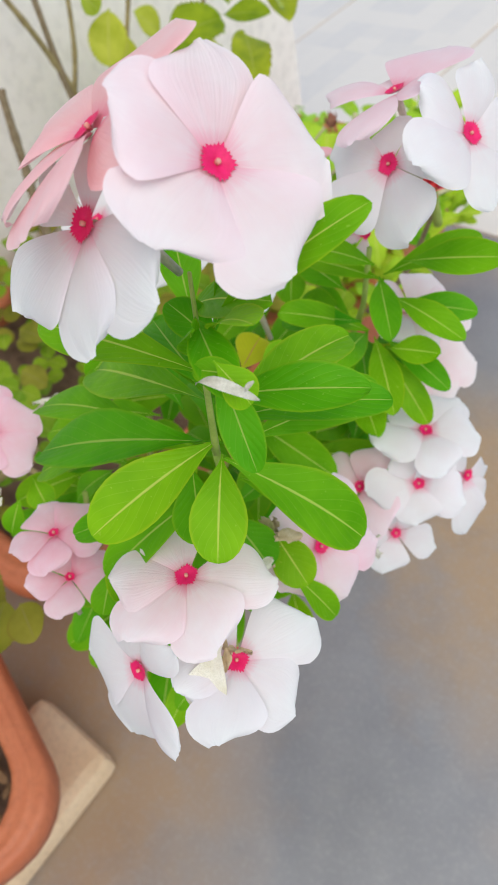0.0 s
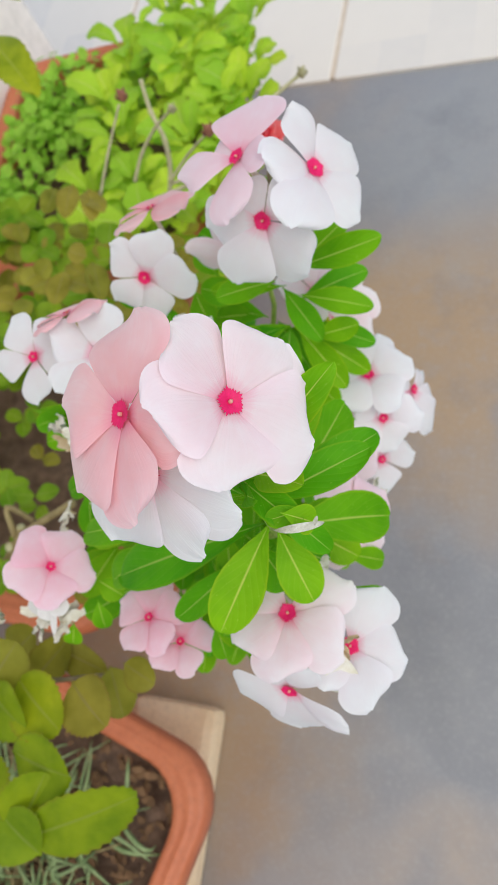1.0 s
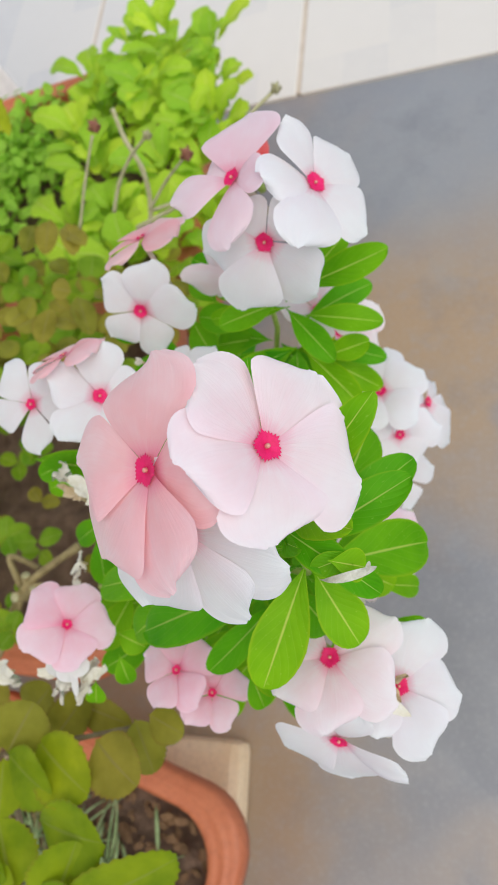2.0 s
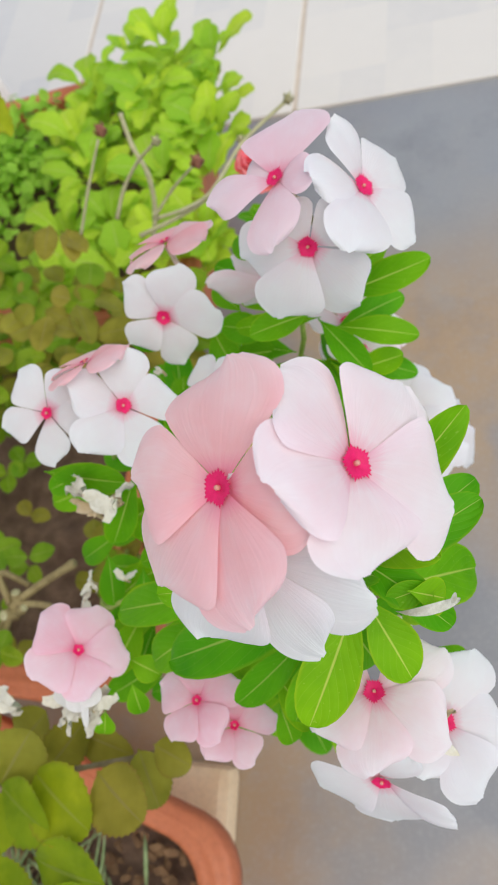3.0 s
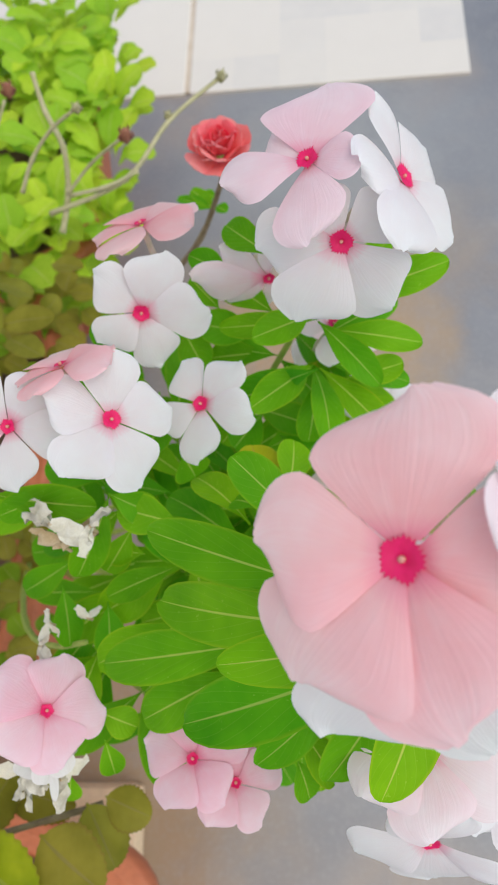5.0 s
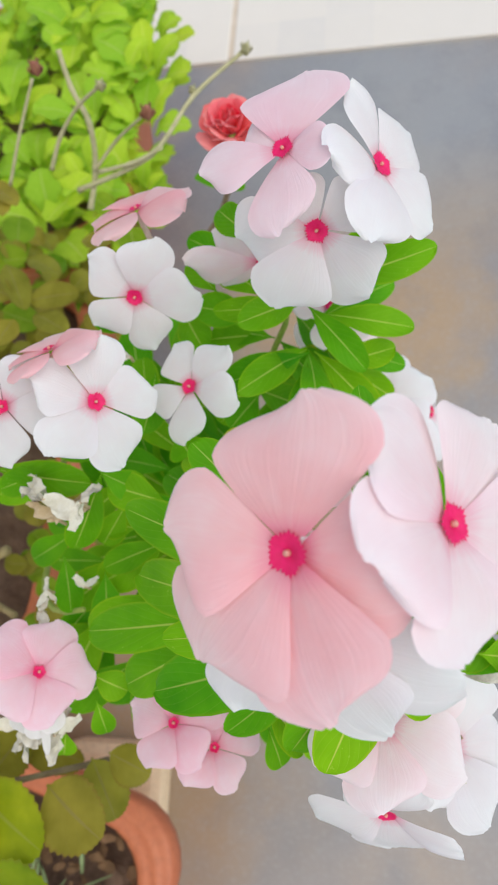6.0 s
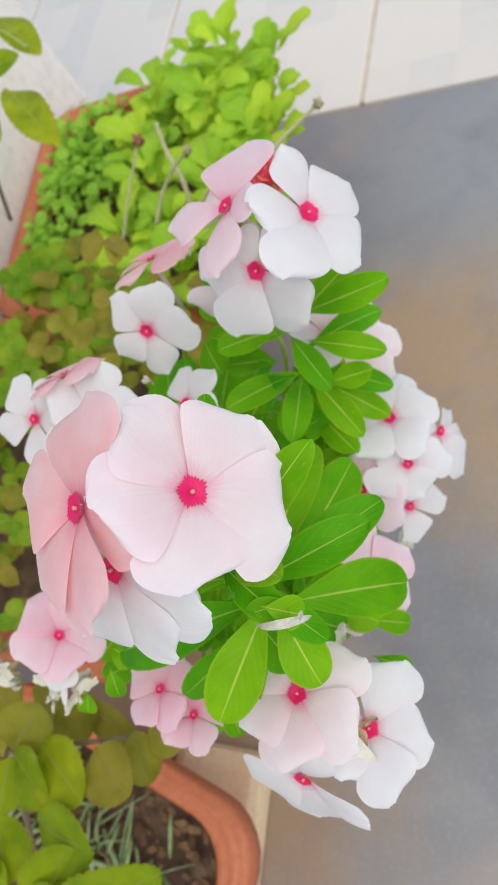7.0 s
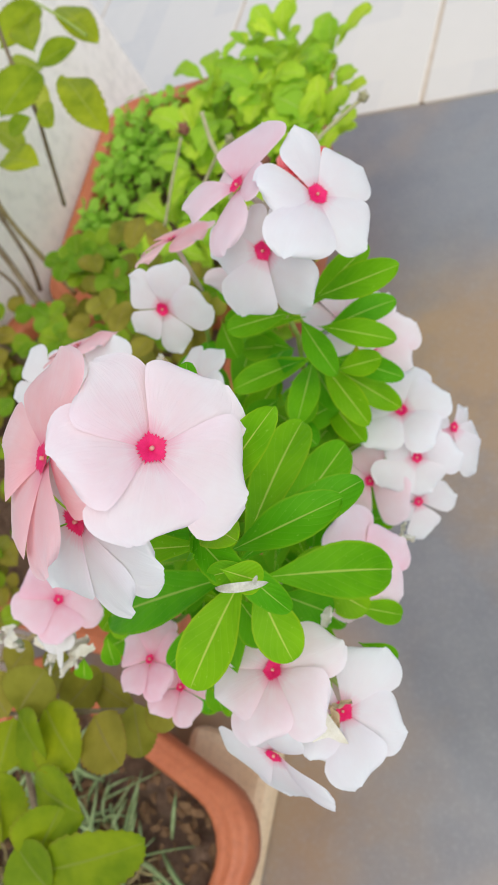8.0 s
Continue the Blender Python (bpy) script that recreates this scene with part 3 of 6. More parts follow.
flower(periwinkle, (-0.0250, 0.1530, 0.5660), (0.72, -0.16, 0.66), (-0.29, 0.78, 0.56), 0.0238, "lilac", 1.08, 0.08, 0.90, petals=((5, 1.08, 2, 1.00), (-69, 0.94, 3, 1.10), (-132, 0.92, -3, 1.05), (150, 0.90, 0, 1.00), (80, 0.90, 0, 1.00)))
flower(periwinkle, (-0.0523, 0.2829, 0.5316), (0.46, -0.28, 0.84), (0.68, 0.71, -0.16), 0.0242, "blush", 1.15, 0.06, 0.95, petals=((5, 1.03, 5, 1.08), (-57, 1.00, 1, 1.10), (-128, 0.95, 0, 1.05), (174, 0.92, 5, 1.00), (84, 0.92, 2, 1.05)))
flower(periwinkle, (-0.0534, 0.2710, 0.5745), (0.42, 0.06, 0.90), (0.56, 0.79, -0.27), 0.0270, "blush", 0.98, 0.06, 0.80, petals=((2, 1.04, 3, 0.90), (56, 0.90, 6, 1.05), (132, 0.72, 0, 0.95), (-140, 0.72, 0, 0.95), (-66, 0.72, 0, 0.90)))
flower(periwinkle, (-0.079, 0.276, 0.607), (0.25, -0.85, 0.35), (-0.9, 0.35, 0.1), 0.0300, "blush", 0.60, 0.10, 0.60, "blush flower seen from the side", petals=((8, 1.00, 4, 1.0), (-20, 0.72, -10, 1.1), (50, 0.6, 0, 1.0), (-75, 0.45, 0, 1.0), (110, 0.4, 0, 1.0)))

leaf(periwinkle, (-0.035, 0.132, 0.648), (-0.0505, 0.092, 0.64), 0.0180, 0.12)
leaf(periwinkle, (-0.035, 0.131, 0.642), (-0.0213, 0.1078, 0.6285), 0.0161, 0.12)
leaf(periwinkle, (-0.035, 0.131, 0.64), (0.0002, 0.1476, 0.604), 0.0205, 0.12)
leaf(periwinkle, (-0.035, 0.132, 0.646), (-0.108, 0.11, 0.621), 0.0211, 0.12)
leaf(periwinkle, (-0.035, 0.133, 0.662), (-0.1166, 0.146, 0.624), 0.0195, 0.12)
leaf(periwinkle, (-0.045, 0.139, 0.655), (-0.1177, 0.167, 0.636), 0.0158, 0.12)
leaf(periwinkle, (-0.075, 0.134, 0.63), (-0.138, 0.129, 0.608), 0.0165, 0.12)
leaf(periwinkle, (-0.035, 0.133, 0.664), (0.0007, 0.1522, 0.669), 0.0132, 0.12)
leaf(periwinkle, (-0.035, 0.132, 0.655), (0, 0.1637, 0.6535), 0.0145, 0.12)
leaf(periwinkle, (-0.034, 0.134, 0.672), (-0.088, 0.124, 0.676), 0.0142, 0.12)
leaf(periwinkle, (-0.034, 0.14, 0.675), (-0.049, 0.14, 0.685), 0.0105, 0.12)
leaf(periwinkle, (-0.031, 0.138, 0.688), (-0.0026, 0.1584, 0.7135), 0.0108, 0.12)
leaf(periwinkle, (-0.034, 0.138, 0.68), (-0.0389, 0.1774, 0.7035), 0.0108, 0.12)
leaf(periwinkle, (-0.011, 0.126, 0.69), (-0.022, 0.121, 0.692), 0.0064, 0.12)
leaf(periwinkle, (-0.034, 0.135, 0.69), (-0.012, 0.1205, 0.69), 0.0100, 0.12)
leaf(periwinkle, (-0.09, 0.127, 0.61), (-0.1275, 0.111, 0.591), 0.0165, 0.12)
leaf(periwinkle, (-0.112, 0.144, 0.59), (-0.147, 0.13, 0.584), 0.0162, 0.12)
leaf(periwinkle, (-0.089, 0.16, 0.6), (-0.128, 0.177, 0.597), 0.0173, 0.12)
leaf(periwinkle, (-0.036, 0.134, 0.665), (-0.073, 0.15, 0.662), 0.0122, 0.12)
leaf(periwinkle, (-0.034, 0.134, 0.676), (-0.024, 0.125, 0.7), 0.0071, 0.12)
leaf(periwinkle, (-0.034, 0.135, 0.655), (-0.029, 0.188, 0.644), 0.0170, 0.12)
leaf(periwinkle, (-0.034, 0.139, 0.64), (-0.0183, 0.187, 0.626), 0.0170, 0.12)
leaf(periwinkle, (-0.031, 0.136, 0.686), (-0.0098, 0.129, 0.704), 0.0112, 0.12)
leaf(periwinkle, (-0.017, 0.123, 0.695), (-0.009, 0.123, 0.686), 0.0087, 0.12)
leaf(periwinkle, (-0.026, 0.131, 0.684), (-0.0079, 0.1185, 0.668), 0.0095, 0.12)
leaf(periwinkle, (-0.041, 0.127, 0.625), (-0.065, 0.092, 0.6), 0.0154, 0.12)
leaf(periwinkle, (-0.051, 0.15, 0.675), (-0.015, 0.139, 0.7), 0.0125, 0.12)
leaf(periwinkle, (-0.067, 0.16, 0.655), (-0.085, 0.177, 0.67), 0.0132, 0.12)
leaf(periwinkle, (-0.055, 0.126, 0.61), (-0.087, 0.097, 0.6), 0.0126, 0.12)
leaf(periwinkle, (-0.036, 0.135, 0.625), (-0.02, 0.149, 0.6), 0.0144, 0.12)
leaf(periwinkle, (-0.046, 0.133, 0.6), (-0.029, 0.131, 0.58), 0.0165, 0.12)
leaf(periwinkle, (-0.039, 0.144, 0.58), (-0.018, 0.136, 0.57), 0.0153, 0.12)
leaf(periwinkle, (-0.027, 0.137, 0.57), (-0.010, 0.140, 0.545), 0.0107, 0.12)
leaf(periwinkle, (-0.02, 0.123, 0.57), (-0.006, 0.12, 0.56), 0.0093, 0.12)
leaf(periwinkle, (-0.075, 0.099, 0.585), (-0.071, 0.085, 0.575), 0.0104, 0.12)
leaf(periwinkle, (-0.075, 0.111, 0.6), (-0.062, 0.091, 0.585), 0.0122, 0.12)
leaf(periwinkle, (-0.042, 0.125, 0.64), (-0.033, 0.112, 0.62), 0.0149, 0.12)
leaf(periwinkle, (-0.088, 0.176, 0.6), (-0.111, 0.201, 0.585), 0.0142, 0.12)
leaf(periwinkle, (-0.083, 0.179, 0.61), (-0.094, 0.186, 0.6), 0.0114, 0.12)
leaf(periwinkle, (-0.082, 0.187, 0.6), (-0.087, 0.207, 0.6), 0.0159, 0.12, leaf_yellow)
leaf(periwinkle, (-0.074, 0.188, 0.6), (-0.071, 0.208, 0.6), 0.0142, 0.12)
leaf(periwinkle, (-0.093, 0.174, 0.57), (-0.128, 0.201, 0.56), 0.0178, 0.12)
leaf(periwinkle, (-0.133, 0.172, 0.575), (-0.149, 0.175, 0.57), 0.0129, 0.12)
leaf(periwinkle, (-0.063, 0.25, 0.577), (-0.0866, 0.221, 0.6027), 0.0142)
leaf(periwinkle, (-0.063, 0.25, 0.577), (-0.057, 0.209, 0.592), 0.0140)
leaf(periwinkle, (-0.06, 0.25, 0.575), (-0.032, 0.219, 0.5705), 0.0140)
leaf(periwinkle, (-0.057, 0.25, 0.57), (-0.0262, 0.2392, 0.545), 0.0135)
leaf(periwinkle, (-0.06, 0.255, 0.605), (-0.038, 0.2274, 0.603), 0.0125)
leaf(periwinkle, (-0.056, 0.257, 0.595), (-0.0184, 0.2503, 0.592), 0.0130)
leaf(periwinkle, (-0.058, 0.26, 0.585), (-0.025, 0.278, 0.582), 0.0130)
leaf(periwinkle, (-0.053, 0.262, 0.61), (-0.0118, 0.2651, 0.6238), 0.0142)
leaf(periwinkle, (-0.058, 0.254, 0.572), (-0.021, 0.246, 0.565), 0.0120)
leaf(periwinkle, (-0.062, 0.255, 0.61), (-0.0834, 0.2387, 0.6244), 0.0130)
leaf(periwinkle, (-0.062, 0.262, 0.6), (-0.03, 0.284, 0.615), 0.0125)
leaf(periwinkle, (-0.063, 0.26, 0.56), (-0.049, 0.265, 0.55), 0.0149, 0.12, leaf_yellow)
leaf(periwinkle, (-0.077, 0.263, 0.6), (-0.099, 0.282, 0.6), 0.0150, 0.12)
leaf(periwinkle, (-0.075, 0.268, 0.63), (-0.094, 0.289, 0.625), 0.0125, 0.12)
leaf(periwinkle, (-0.085, 0.266, 0.58), (-0.111, 0.267, 0.59), 0.0157, 0.12)
leaf(periwinkle, (-0.078, 0.26, 0.57), (-0.107, 0.267, 0.57), 0.0145, 0.12)
leaf(periwinkle, (-0.086, 0.237, 0.56), (-0.099, 0.221, 0.56), 0.0167, 0.12)
leaf(periwinkle, (-0.079, 0.226, 0.56), (-0.06, 0.212, 0.56), 0.0140, 0.12)
leaf(periwinkle, (-0.101, 0.273, 0.59), (-0.112, 0.283, 0.6), 0.0125, 0.12)
leaf(periwinkle, (-0.096, 0.289, 0.59), (-0.113, 0.295, 0.6), 0.0127, 0.12)
leaf(periwinkle, (-0.061, 0.242, 0.59), (-0.097, 0.232, 0.585), 0.0153, 0.12)
leaf(periwinkle, (-0.062, 0.24, 0.585), (-0.066, 0.218, 0.57), 0.0158, 0.12)
leaf(periwinkle, (-0.06, 0.259, 0.6), (-0.1, 0.258, 0.6), 0.0106, 0.12)
leaf(periwinkle, (-0.049, 0.242, 0.58), (-0.026, 0.245, 0.585), 0.0123, 0.12)
leaf(periwinkle, (-0.083, 0.262, 0.57), (-0.109, 0.261, 0.57), 0.0140, 0.12)
leaf(periwinkle, (-0.089, 0.248, 0.56), (-0.106, 0.227, 0.55), 0.0170, 0.12)
leaf(periwinkle, (-0.113, 0.177, 0.6), (-0.136, 0.183, 0.605), 0.0151, 0.12)
leaf(periwinkle, (-0.138, 0.187, 0.61), (-0.122, 0.181, 0.6), 0.0128, 0.12)
leaf(periwinkle, (-0.156, 0.193, 0.6), (-0.184, 0.183, 0.6), 0.0125, 0.12)
leaf(periwinkle, (-0.141, 0.19, 0.6), (-0.158, 0.162, 0.58), 0.0143, 0.12)
leaf(periwinkle, (-0.137, 0.182, 0.58), (-0.15, 0.166, 0.57), 0.0128, 0.12)
leaf(periwinkle, (-0.12, 0.168, 0.57), (-0.151, 0.157, 0.565), 0.0125, 0.12)
leaf(periwinkle, (-0.172, 0.163, 0.56), (-0.17, 0.139, 0.55), 0.0130, 0.12)
leaf(periwinkle, (-0.152, 0.156, 0.56), (-0.153, 0.135, 0.55), 0.0137, 0.12)
leaf(periwinkle, (-0.117, 0.136, 0.57), (-0.138, 0.12, 0.55), 0.0126, 0.12)
leaf(periwinkle, (-0.151, 0.114, 0.565), (-0.137, 0.108, 0.56), 0.0127, 0.12)
leaf(periwinkle, (-0.148, 0.104, 0.565), (-0.146, 0.091, 0.555), 0.0101, 0.12)
leaf(periwinkle, (-0.162, 0.092, 0.56), (-0.166, 0.081, 0.55), 0.0098, 0.12)
leaf(periwinkle, (-0.126, 0.236, 0.59), (-0.129, 0.209, 0.59), 0.0151, 0.12)
leaf(periwinkle, (-0.118, 0.212, 0.58), (-0.114, 0.205, 0.57), 0.0167, 0.12)
leaf(periwinkle, (-0.134, 0.257, 0.59), (-0.154, 0.263, 0.6), 0.0157, 0.12)
leaf(periwinkle, (-0.12, 0.273, 0.58), (-0.111, 0.256, 0.57), 0.0155, 0.12)
leaf(periwinkle, (-0.188, 0.192, 0.6), (-0.146, 0.185, 0.6), 0.0148, 0.12)
leaf(periwinkle, (-0.170, 0.176, 0.552), (-0.198, 0.164, 0.540), 0.0138, 0.12)
leaf(periwinkle, (-0.165, 0.186, 0.545), (-0.196, 0.188, 0.530), 0.0145, 0.12)
for base, tip, width in (((-0.078, 0.266, 0.555), (-0.052, 0.231, 0.562), 0.0160), ((-0.086, 0.250, 0.552), (-0.046, 0.258, 0.556), 0.0165),
                         ((-0.072, 0.284, 0.550), (-0.050, 0.250, 0.558), 0.0150), ((-0.090, 0.244, 0.550), (-0.062, 0.226, 0.566), 0.0150),
                         ((-0.066, 0.246, 0.545), (-0.040, 0.218, 0.552), 0.0150)):
    leaf(periwinkle, base, tip, width)


# inner foliage of the periwinkle
rng = random.Random(5)
for k in range(110):
    a, q = rng.uniform(0, 6.283), math.sqrt(rng.random())
    c = Vector((-0.125 + 0.065 * q * math.cos(a), 0.19 + 0.085 * q * math.sin(a), rng.uniform(0.44, 0.55)))
    d = Vector((math.cos(a) + rng.uniform(-0.7, 0.7), math.sin(a) + rng.uniform(-0.7, 0.7), rng.uniform(-0.25, 0.15))).normalized()
    tip, width = c + d * rng.uniform(0.034, 0.052), rng.uniform(0.014, 0.021)
    if tip.x < -0.048:
        leaf(periwinkle, tuple(c), tuple(tip), width, 0.12)
for cx, cy, spread, n, z0, z1 in ((-0.088, 0.185, 0.048, 80, 0.45, 0.54), (-0.07, 0.23, 0.024, 30, 0.45, 0.51), (-0.078, 0.14, 0.030, 36, 0.46, 0.54)):
    for k in range(n):
        a, q = rng.uniform(0, 6.283), math.sqrt(rng.random())
        c = Vector((cx + spread * q * math.cos(a), cy + spread * q * math.sin(a), rng.uniform(z0, z1)))
        d = Vector((math.cos(a) + rng.uniform(-0.8, 0.8), math.sin(a) + rng.uniform(-0.8, 0.8), rng.uniform(-0.3, 0.1))).normalized()
        tip, width = c + d * rng.uniform(0.03, 0.046), rng.uniform(0.013, 0.018)
        down = Vector((0, 0, 0.05 if tip.x > -0.062 and tip.y > 0.14 else 0))
        if tip.x < -0.048:
            leaf(periwinkle, tuple(c - down), tuple(tip - down), width, 0.12)


def withered(plant, at, size, material):
    """A shrivelled flower: a few crumpled scraps of petal on a stub."""
    rng = random.Random(int(abs(at[0]) * 9e4 + at[2] * 7e4))
    head = part("withered_flower", tube(bend(Vector(at) - Vector((0, 0, size)), Vector(at)), 0.0007, 6), husk_mat, plant, "shrivelled dry flower")
    for k in range(3):
        rows = []
        for i in range(7):
            rows.append([(((j - 2) / 2) * size * 0.35 * (1 - 0.5 * abs(i / 3 - 1)) + rng.uniform(-1, 1) * size * 0.06, (i / 6) * size * 1.3,
                          rng.uniform(-1, 1) * size * 0.16) for j in range(5)])
        bm = sheet(rows)
        bm.transform(Matrix.Translation(at) @ pose(0, 0, 0, rng.uniform(-40, 30), rng.uniform(-50, 50), rng.uniform(0, 360)))
        part("scrap", bm, material, head)


# ---- roses, herbs and sprigs in the tubs ----
near_rose = thing("rose_bush", (-0.40, -0.12, 0.17), "low rose bush with serrated yellow-green leaves in the orange tub", "rose bush")
far_rose = thing("rose_bush", (-0.50, 0.42, 0.23), "straggly rose with woody canes, small buds and one red bloom", "rose bush")
clover = thing("creeping_plant", (-0.50, 0.30, 0.23), "creeping plant with small round green leaflets", "plant")


def serrate_rows(length, width, rng):
    rows = blade_rows(length, width, 0.06, rng, 0.50, 6, 34, False, 0.03)
    for i, row in enumerate(rows):
        k = rng.uniform(1.02, 1.06) if i % 2 else 0.97
        for j in (0, len(row) - 1):
            row[j] = (row[j][0] * k, row[j][1] + 0.014 * length * (i % 2), row[j][2])
    return rows


def leaflet(plant, base, tip, width, material):
    rng = random.Random(int(abs(base[0]) * 9e4 + abs(tip[1]) * 7e4 + tip[2] * 1e5))
    b, t = Vector(base), Vector(tip)
    up = Vector((0.45, -0.25, 1.0)) + Vector((rng.uniform(-0.25, 0.25), rng.uniform(-0.25, 0.25), 0))
    x, y, n = axes_of(up, t - b) if abs(up.normalized().dot((t - b).normalized())) < 0.97 else axes_of((1, 0, 0.2), t - b)
    y = (t - b).normalized()
    n = (up - y * up.dot(y)).normalized()
    x = y.cross(n)
    bm = sheet(serrate_rows((t - b).length, width, rng))
    bm.transform(Matrix.Translation(b) @ Matrix((x, y, n)).transposed().to_4x4())
    return part("leaflet", bm, material, plant)


def cane(plant, points, r, material):
    pts = [Vector(p) for p in points]
    fine = []
    for i in range(len(pts) - 1):
        p0, p1, p2, p3 = pts[max(i - 1, 0)], pts[i], pts[i + 1], pts[min(i + 2, len(pts) - 1)]
        for k in range(5):
            s = k / 5
            fine.append(0.5 * ((2 * p1) + (p2 - p0) * s + (2 * p0 - 5 * p1 + 4 * p2 - p3) * s * s + (3 * p1 - p0 - 3 * p2 + p3) * s ** 3))
    fine.append(pts[-1])
    n = len(fine)
    return part("cane", tube(fine, [r * (1.1 - 0.35 * i / n + (0.18 if i % 5 == 0 else 0.0)) for i in range(n)], 7), material, plant)


def cut_stub(plant, at, lean, size):
    """A pruned shoot: a short collar with a pale, hollowed cut face."""
    c, d = Vector(at), Vector(lean).normalized()
    stub = part("stub", tube([c - d * size, c, c + d * size * 1.2, c + d * size * 1.5], [size * 1.1, size * 0.9, size * 0.85, size * 0.80], 9), old_cane, plant, "pruned cane stub")
    part("cut_face", tube([c + d * size * 1.45, c + d * size * 1.62, c + d * size * 1.56], [size * 0.74, size * 0.62, size * 0.30], 9), pale_stem, stub, "pale cut face")


def bud(plant, at, size, material):
    bm = bmesh.new()
    bmesh.ops.create_uvsphere(bm, u_segments=10, v_segments=8, radius=size)
    for v in bm.verts:
        k = (v.co.z / size + 1) / 2
        v.co.x *= 0.75 - 0.35 * k * k
        v.co.y *= 0.75 - 0.35 * k * k
        v.co.z *= 1.35
    for k in range(5):
        a = 1.2566 * k
        tube([(0.5 * size * math.cos(a), 0.5 * size * math.sin(a), -0.9 * size), (0.85 * size * math.cos(a), 0.85 * size * math.sin(a), 0.1 * size),
              (0.7 * size * math.cos(a), 0.7 * size * math.sin(a), 1.0 * size)], [size * 0.16, size * 0.14, size * 0.03], 5, bm)
    bm.transform(Matrix.Translation(at) @ pose(0, 0, 0, 20, 15, 0))
    return part("bud", bm, material, plant)


def rose_bloom(plant, at, r):
    rng = random.Random(3)
    at = Vector(at)
    head = part("bloom", tube(bend(at - Vector((0, -0.01, 0.03)), at), 0.003, 7), stem_mat, plant, "coral-red double rose bloom")
    for ring, (count, size, tilt, m) in enumerate(((6, 1.0, 72, rose_out), (7, 0.9, 55, rose_out), (7, 0.8, 38, rose_mat), (6, 0.66, 24, rose_mat), (5, 0.5, 12, rose_mat))):
        for k in range(count):
            rows = petal_rows(r * size, 1.0, -0.28, 0.2, rng, 6, 7)
            bm = sheet(rows)
            bm.transform(Matrix.Translation(at + Vector((0, 0, 0.002 * ring))) @ pose(0, 0, 0, 0, 0, 360 * k / count + 31 * ring + rng.uniform(-9, 9)) @ pose(0, 0.002, 0, 90 - tilt + rng.uniform(-8, 8)))
            part("petal", bm, m, head)


leaflet(near_rose, (-0.239, 0.057, 0.49), (-0.195, 0.033, 0.5), 0.0382, rose_green)
leaflet(near_rose, (-0.2, 0.06, 0.49), (-0.166, 0.04, 0.5), 0.0343, rose_brown)
leaflet(near_rose, (-0.259, 0.048, 0.49), (-0.218, 0.029, 0.5), 0.0335, rose_green)
leaflet(near_rose, (-0.261, 0.045, 0.49), (-0.25, 0.015, 0.5), 0.0364, rose_green)
leaflet(near_rose, (-0.259, 0.048, 0.49), (-0.239, 0.077, 0.5), 0.0399, rose_brown)
leaflet(near_rose, (-0.265, 0.044, 0.49), (-0.287, 0.064, 0.5), 0.0343, rose_brown)
leaflet(near_rose, (-0.23, 0.016, 0.49), (-0.182, 0.011, 0.5), 0.0408, rose_green)
leaflet(near_rose, (-0.239, -0.02, 0.49), (-0.25, 0.015, 0.5), 0.0400, rose_green)
leaflet(near_rose, (-0.215, -0.025, 0.49), (-0.198, 0.01, 0.5), 0.0402, rose_green)
leaflet(near_rose, (-0.271, -0.038, 0.49), (-0.241, -0.006, 0.5), 0.0399, rose_green)
leaflet(near_rose, (-0.211, -0.027, 0.49), (-0.139, 0.009, 0.5), 0.0352, rose_green)
leaflet(near_rose, (-0.277, 0.005, 0.49), (-0.24, -0.012, 0.5), 0.0324, rose_green)
leaflet(near_rose, (-0.285, 0.019, 0.49), (-0.295, -0.005, 0.5), 0.0379, rose_green)
leaflet(near_rose, (-0.245, -0.043, 0.49), (-0.277, -0.025, 0.5), 0.0438, rose_green)
leaflet(near_rose, (-0.195, -0.032, 0.49), (-0.22, -0.016, 0.5), 0.0379, rose_green)
leaflet(near_rose, (-0.279, 0.066, 0.45), (-0.257, 0.086, 0.46), 0.0300, rose_brown)
leaflet(near_rose, (-0.24, 0.077, 0.45), (-0.195, 0.067, 0.46), 0.0250, rose_brown)
leaflet(near_rose, (-0.317, 0.065, 0.45), (-0.295, 0.089, 0.46), 0.0271, rose_brown)
leaflet(near_rose, (-0.258, 0.051, 0.45), (-0.229, 0.084, 0.46), 0.0274, rose_brown)
leaflet(near_rose, (-0.173, 0.075, 0.48), (-0.15, 0.066, 0.48), 0.0214, rose_brown)
leaflet(near_rose, (-0.182, 0.072, 0.48), (-0.166, 0.045, 0.48), 0.0252, rose_brown)
cane(near_rose, [(-0.18, 0.069, 0.46), (-0.228, 0.057, 0.47), (-0.273, 0.045, 0.48), (-0.362, 0.024, 0.44)], 0.0016, woody_mat)
cane(near_rose, [(-0.414, -0.131, 0.2), (-0.311, -0.033, 0.38), (-0.259, 0.047, 0.49)], 0.0024, woody_mat)
cane(near_rose, [(-0.414, -0.131, 0.2), (-0.296, -0.08, 0.36), (-0.211, -0.027, 0.49)], 0.0024, woody_mat)
leaflet(far_rose, (-0.558, 0.693, 0.52), (-0.533, 0.756, 0.52), 0.0482, rose_green)
leaflet(far_rose, (-0.489, 0.733, 0.52), (-0.404, 0.652, 0.52), 0.0327, rose_green)
leaflet(far_rose, (-0.493, 0.666, 0.52), (-0.543, 0.736, 0.52), 0.0375, rose_green)
leaflet(far_rose, (-0.482, 0.642, 0.52), (-0.431, 0.657, 0.52), 0.0281, rose_green)
leaflet(far_rose, (-0.502, 0.577, 0.52), (-0.48, 0.637, 0.52), 0.0559, rose_green)
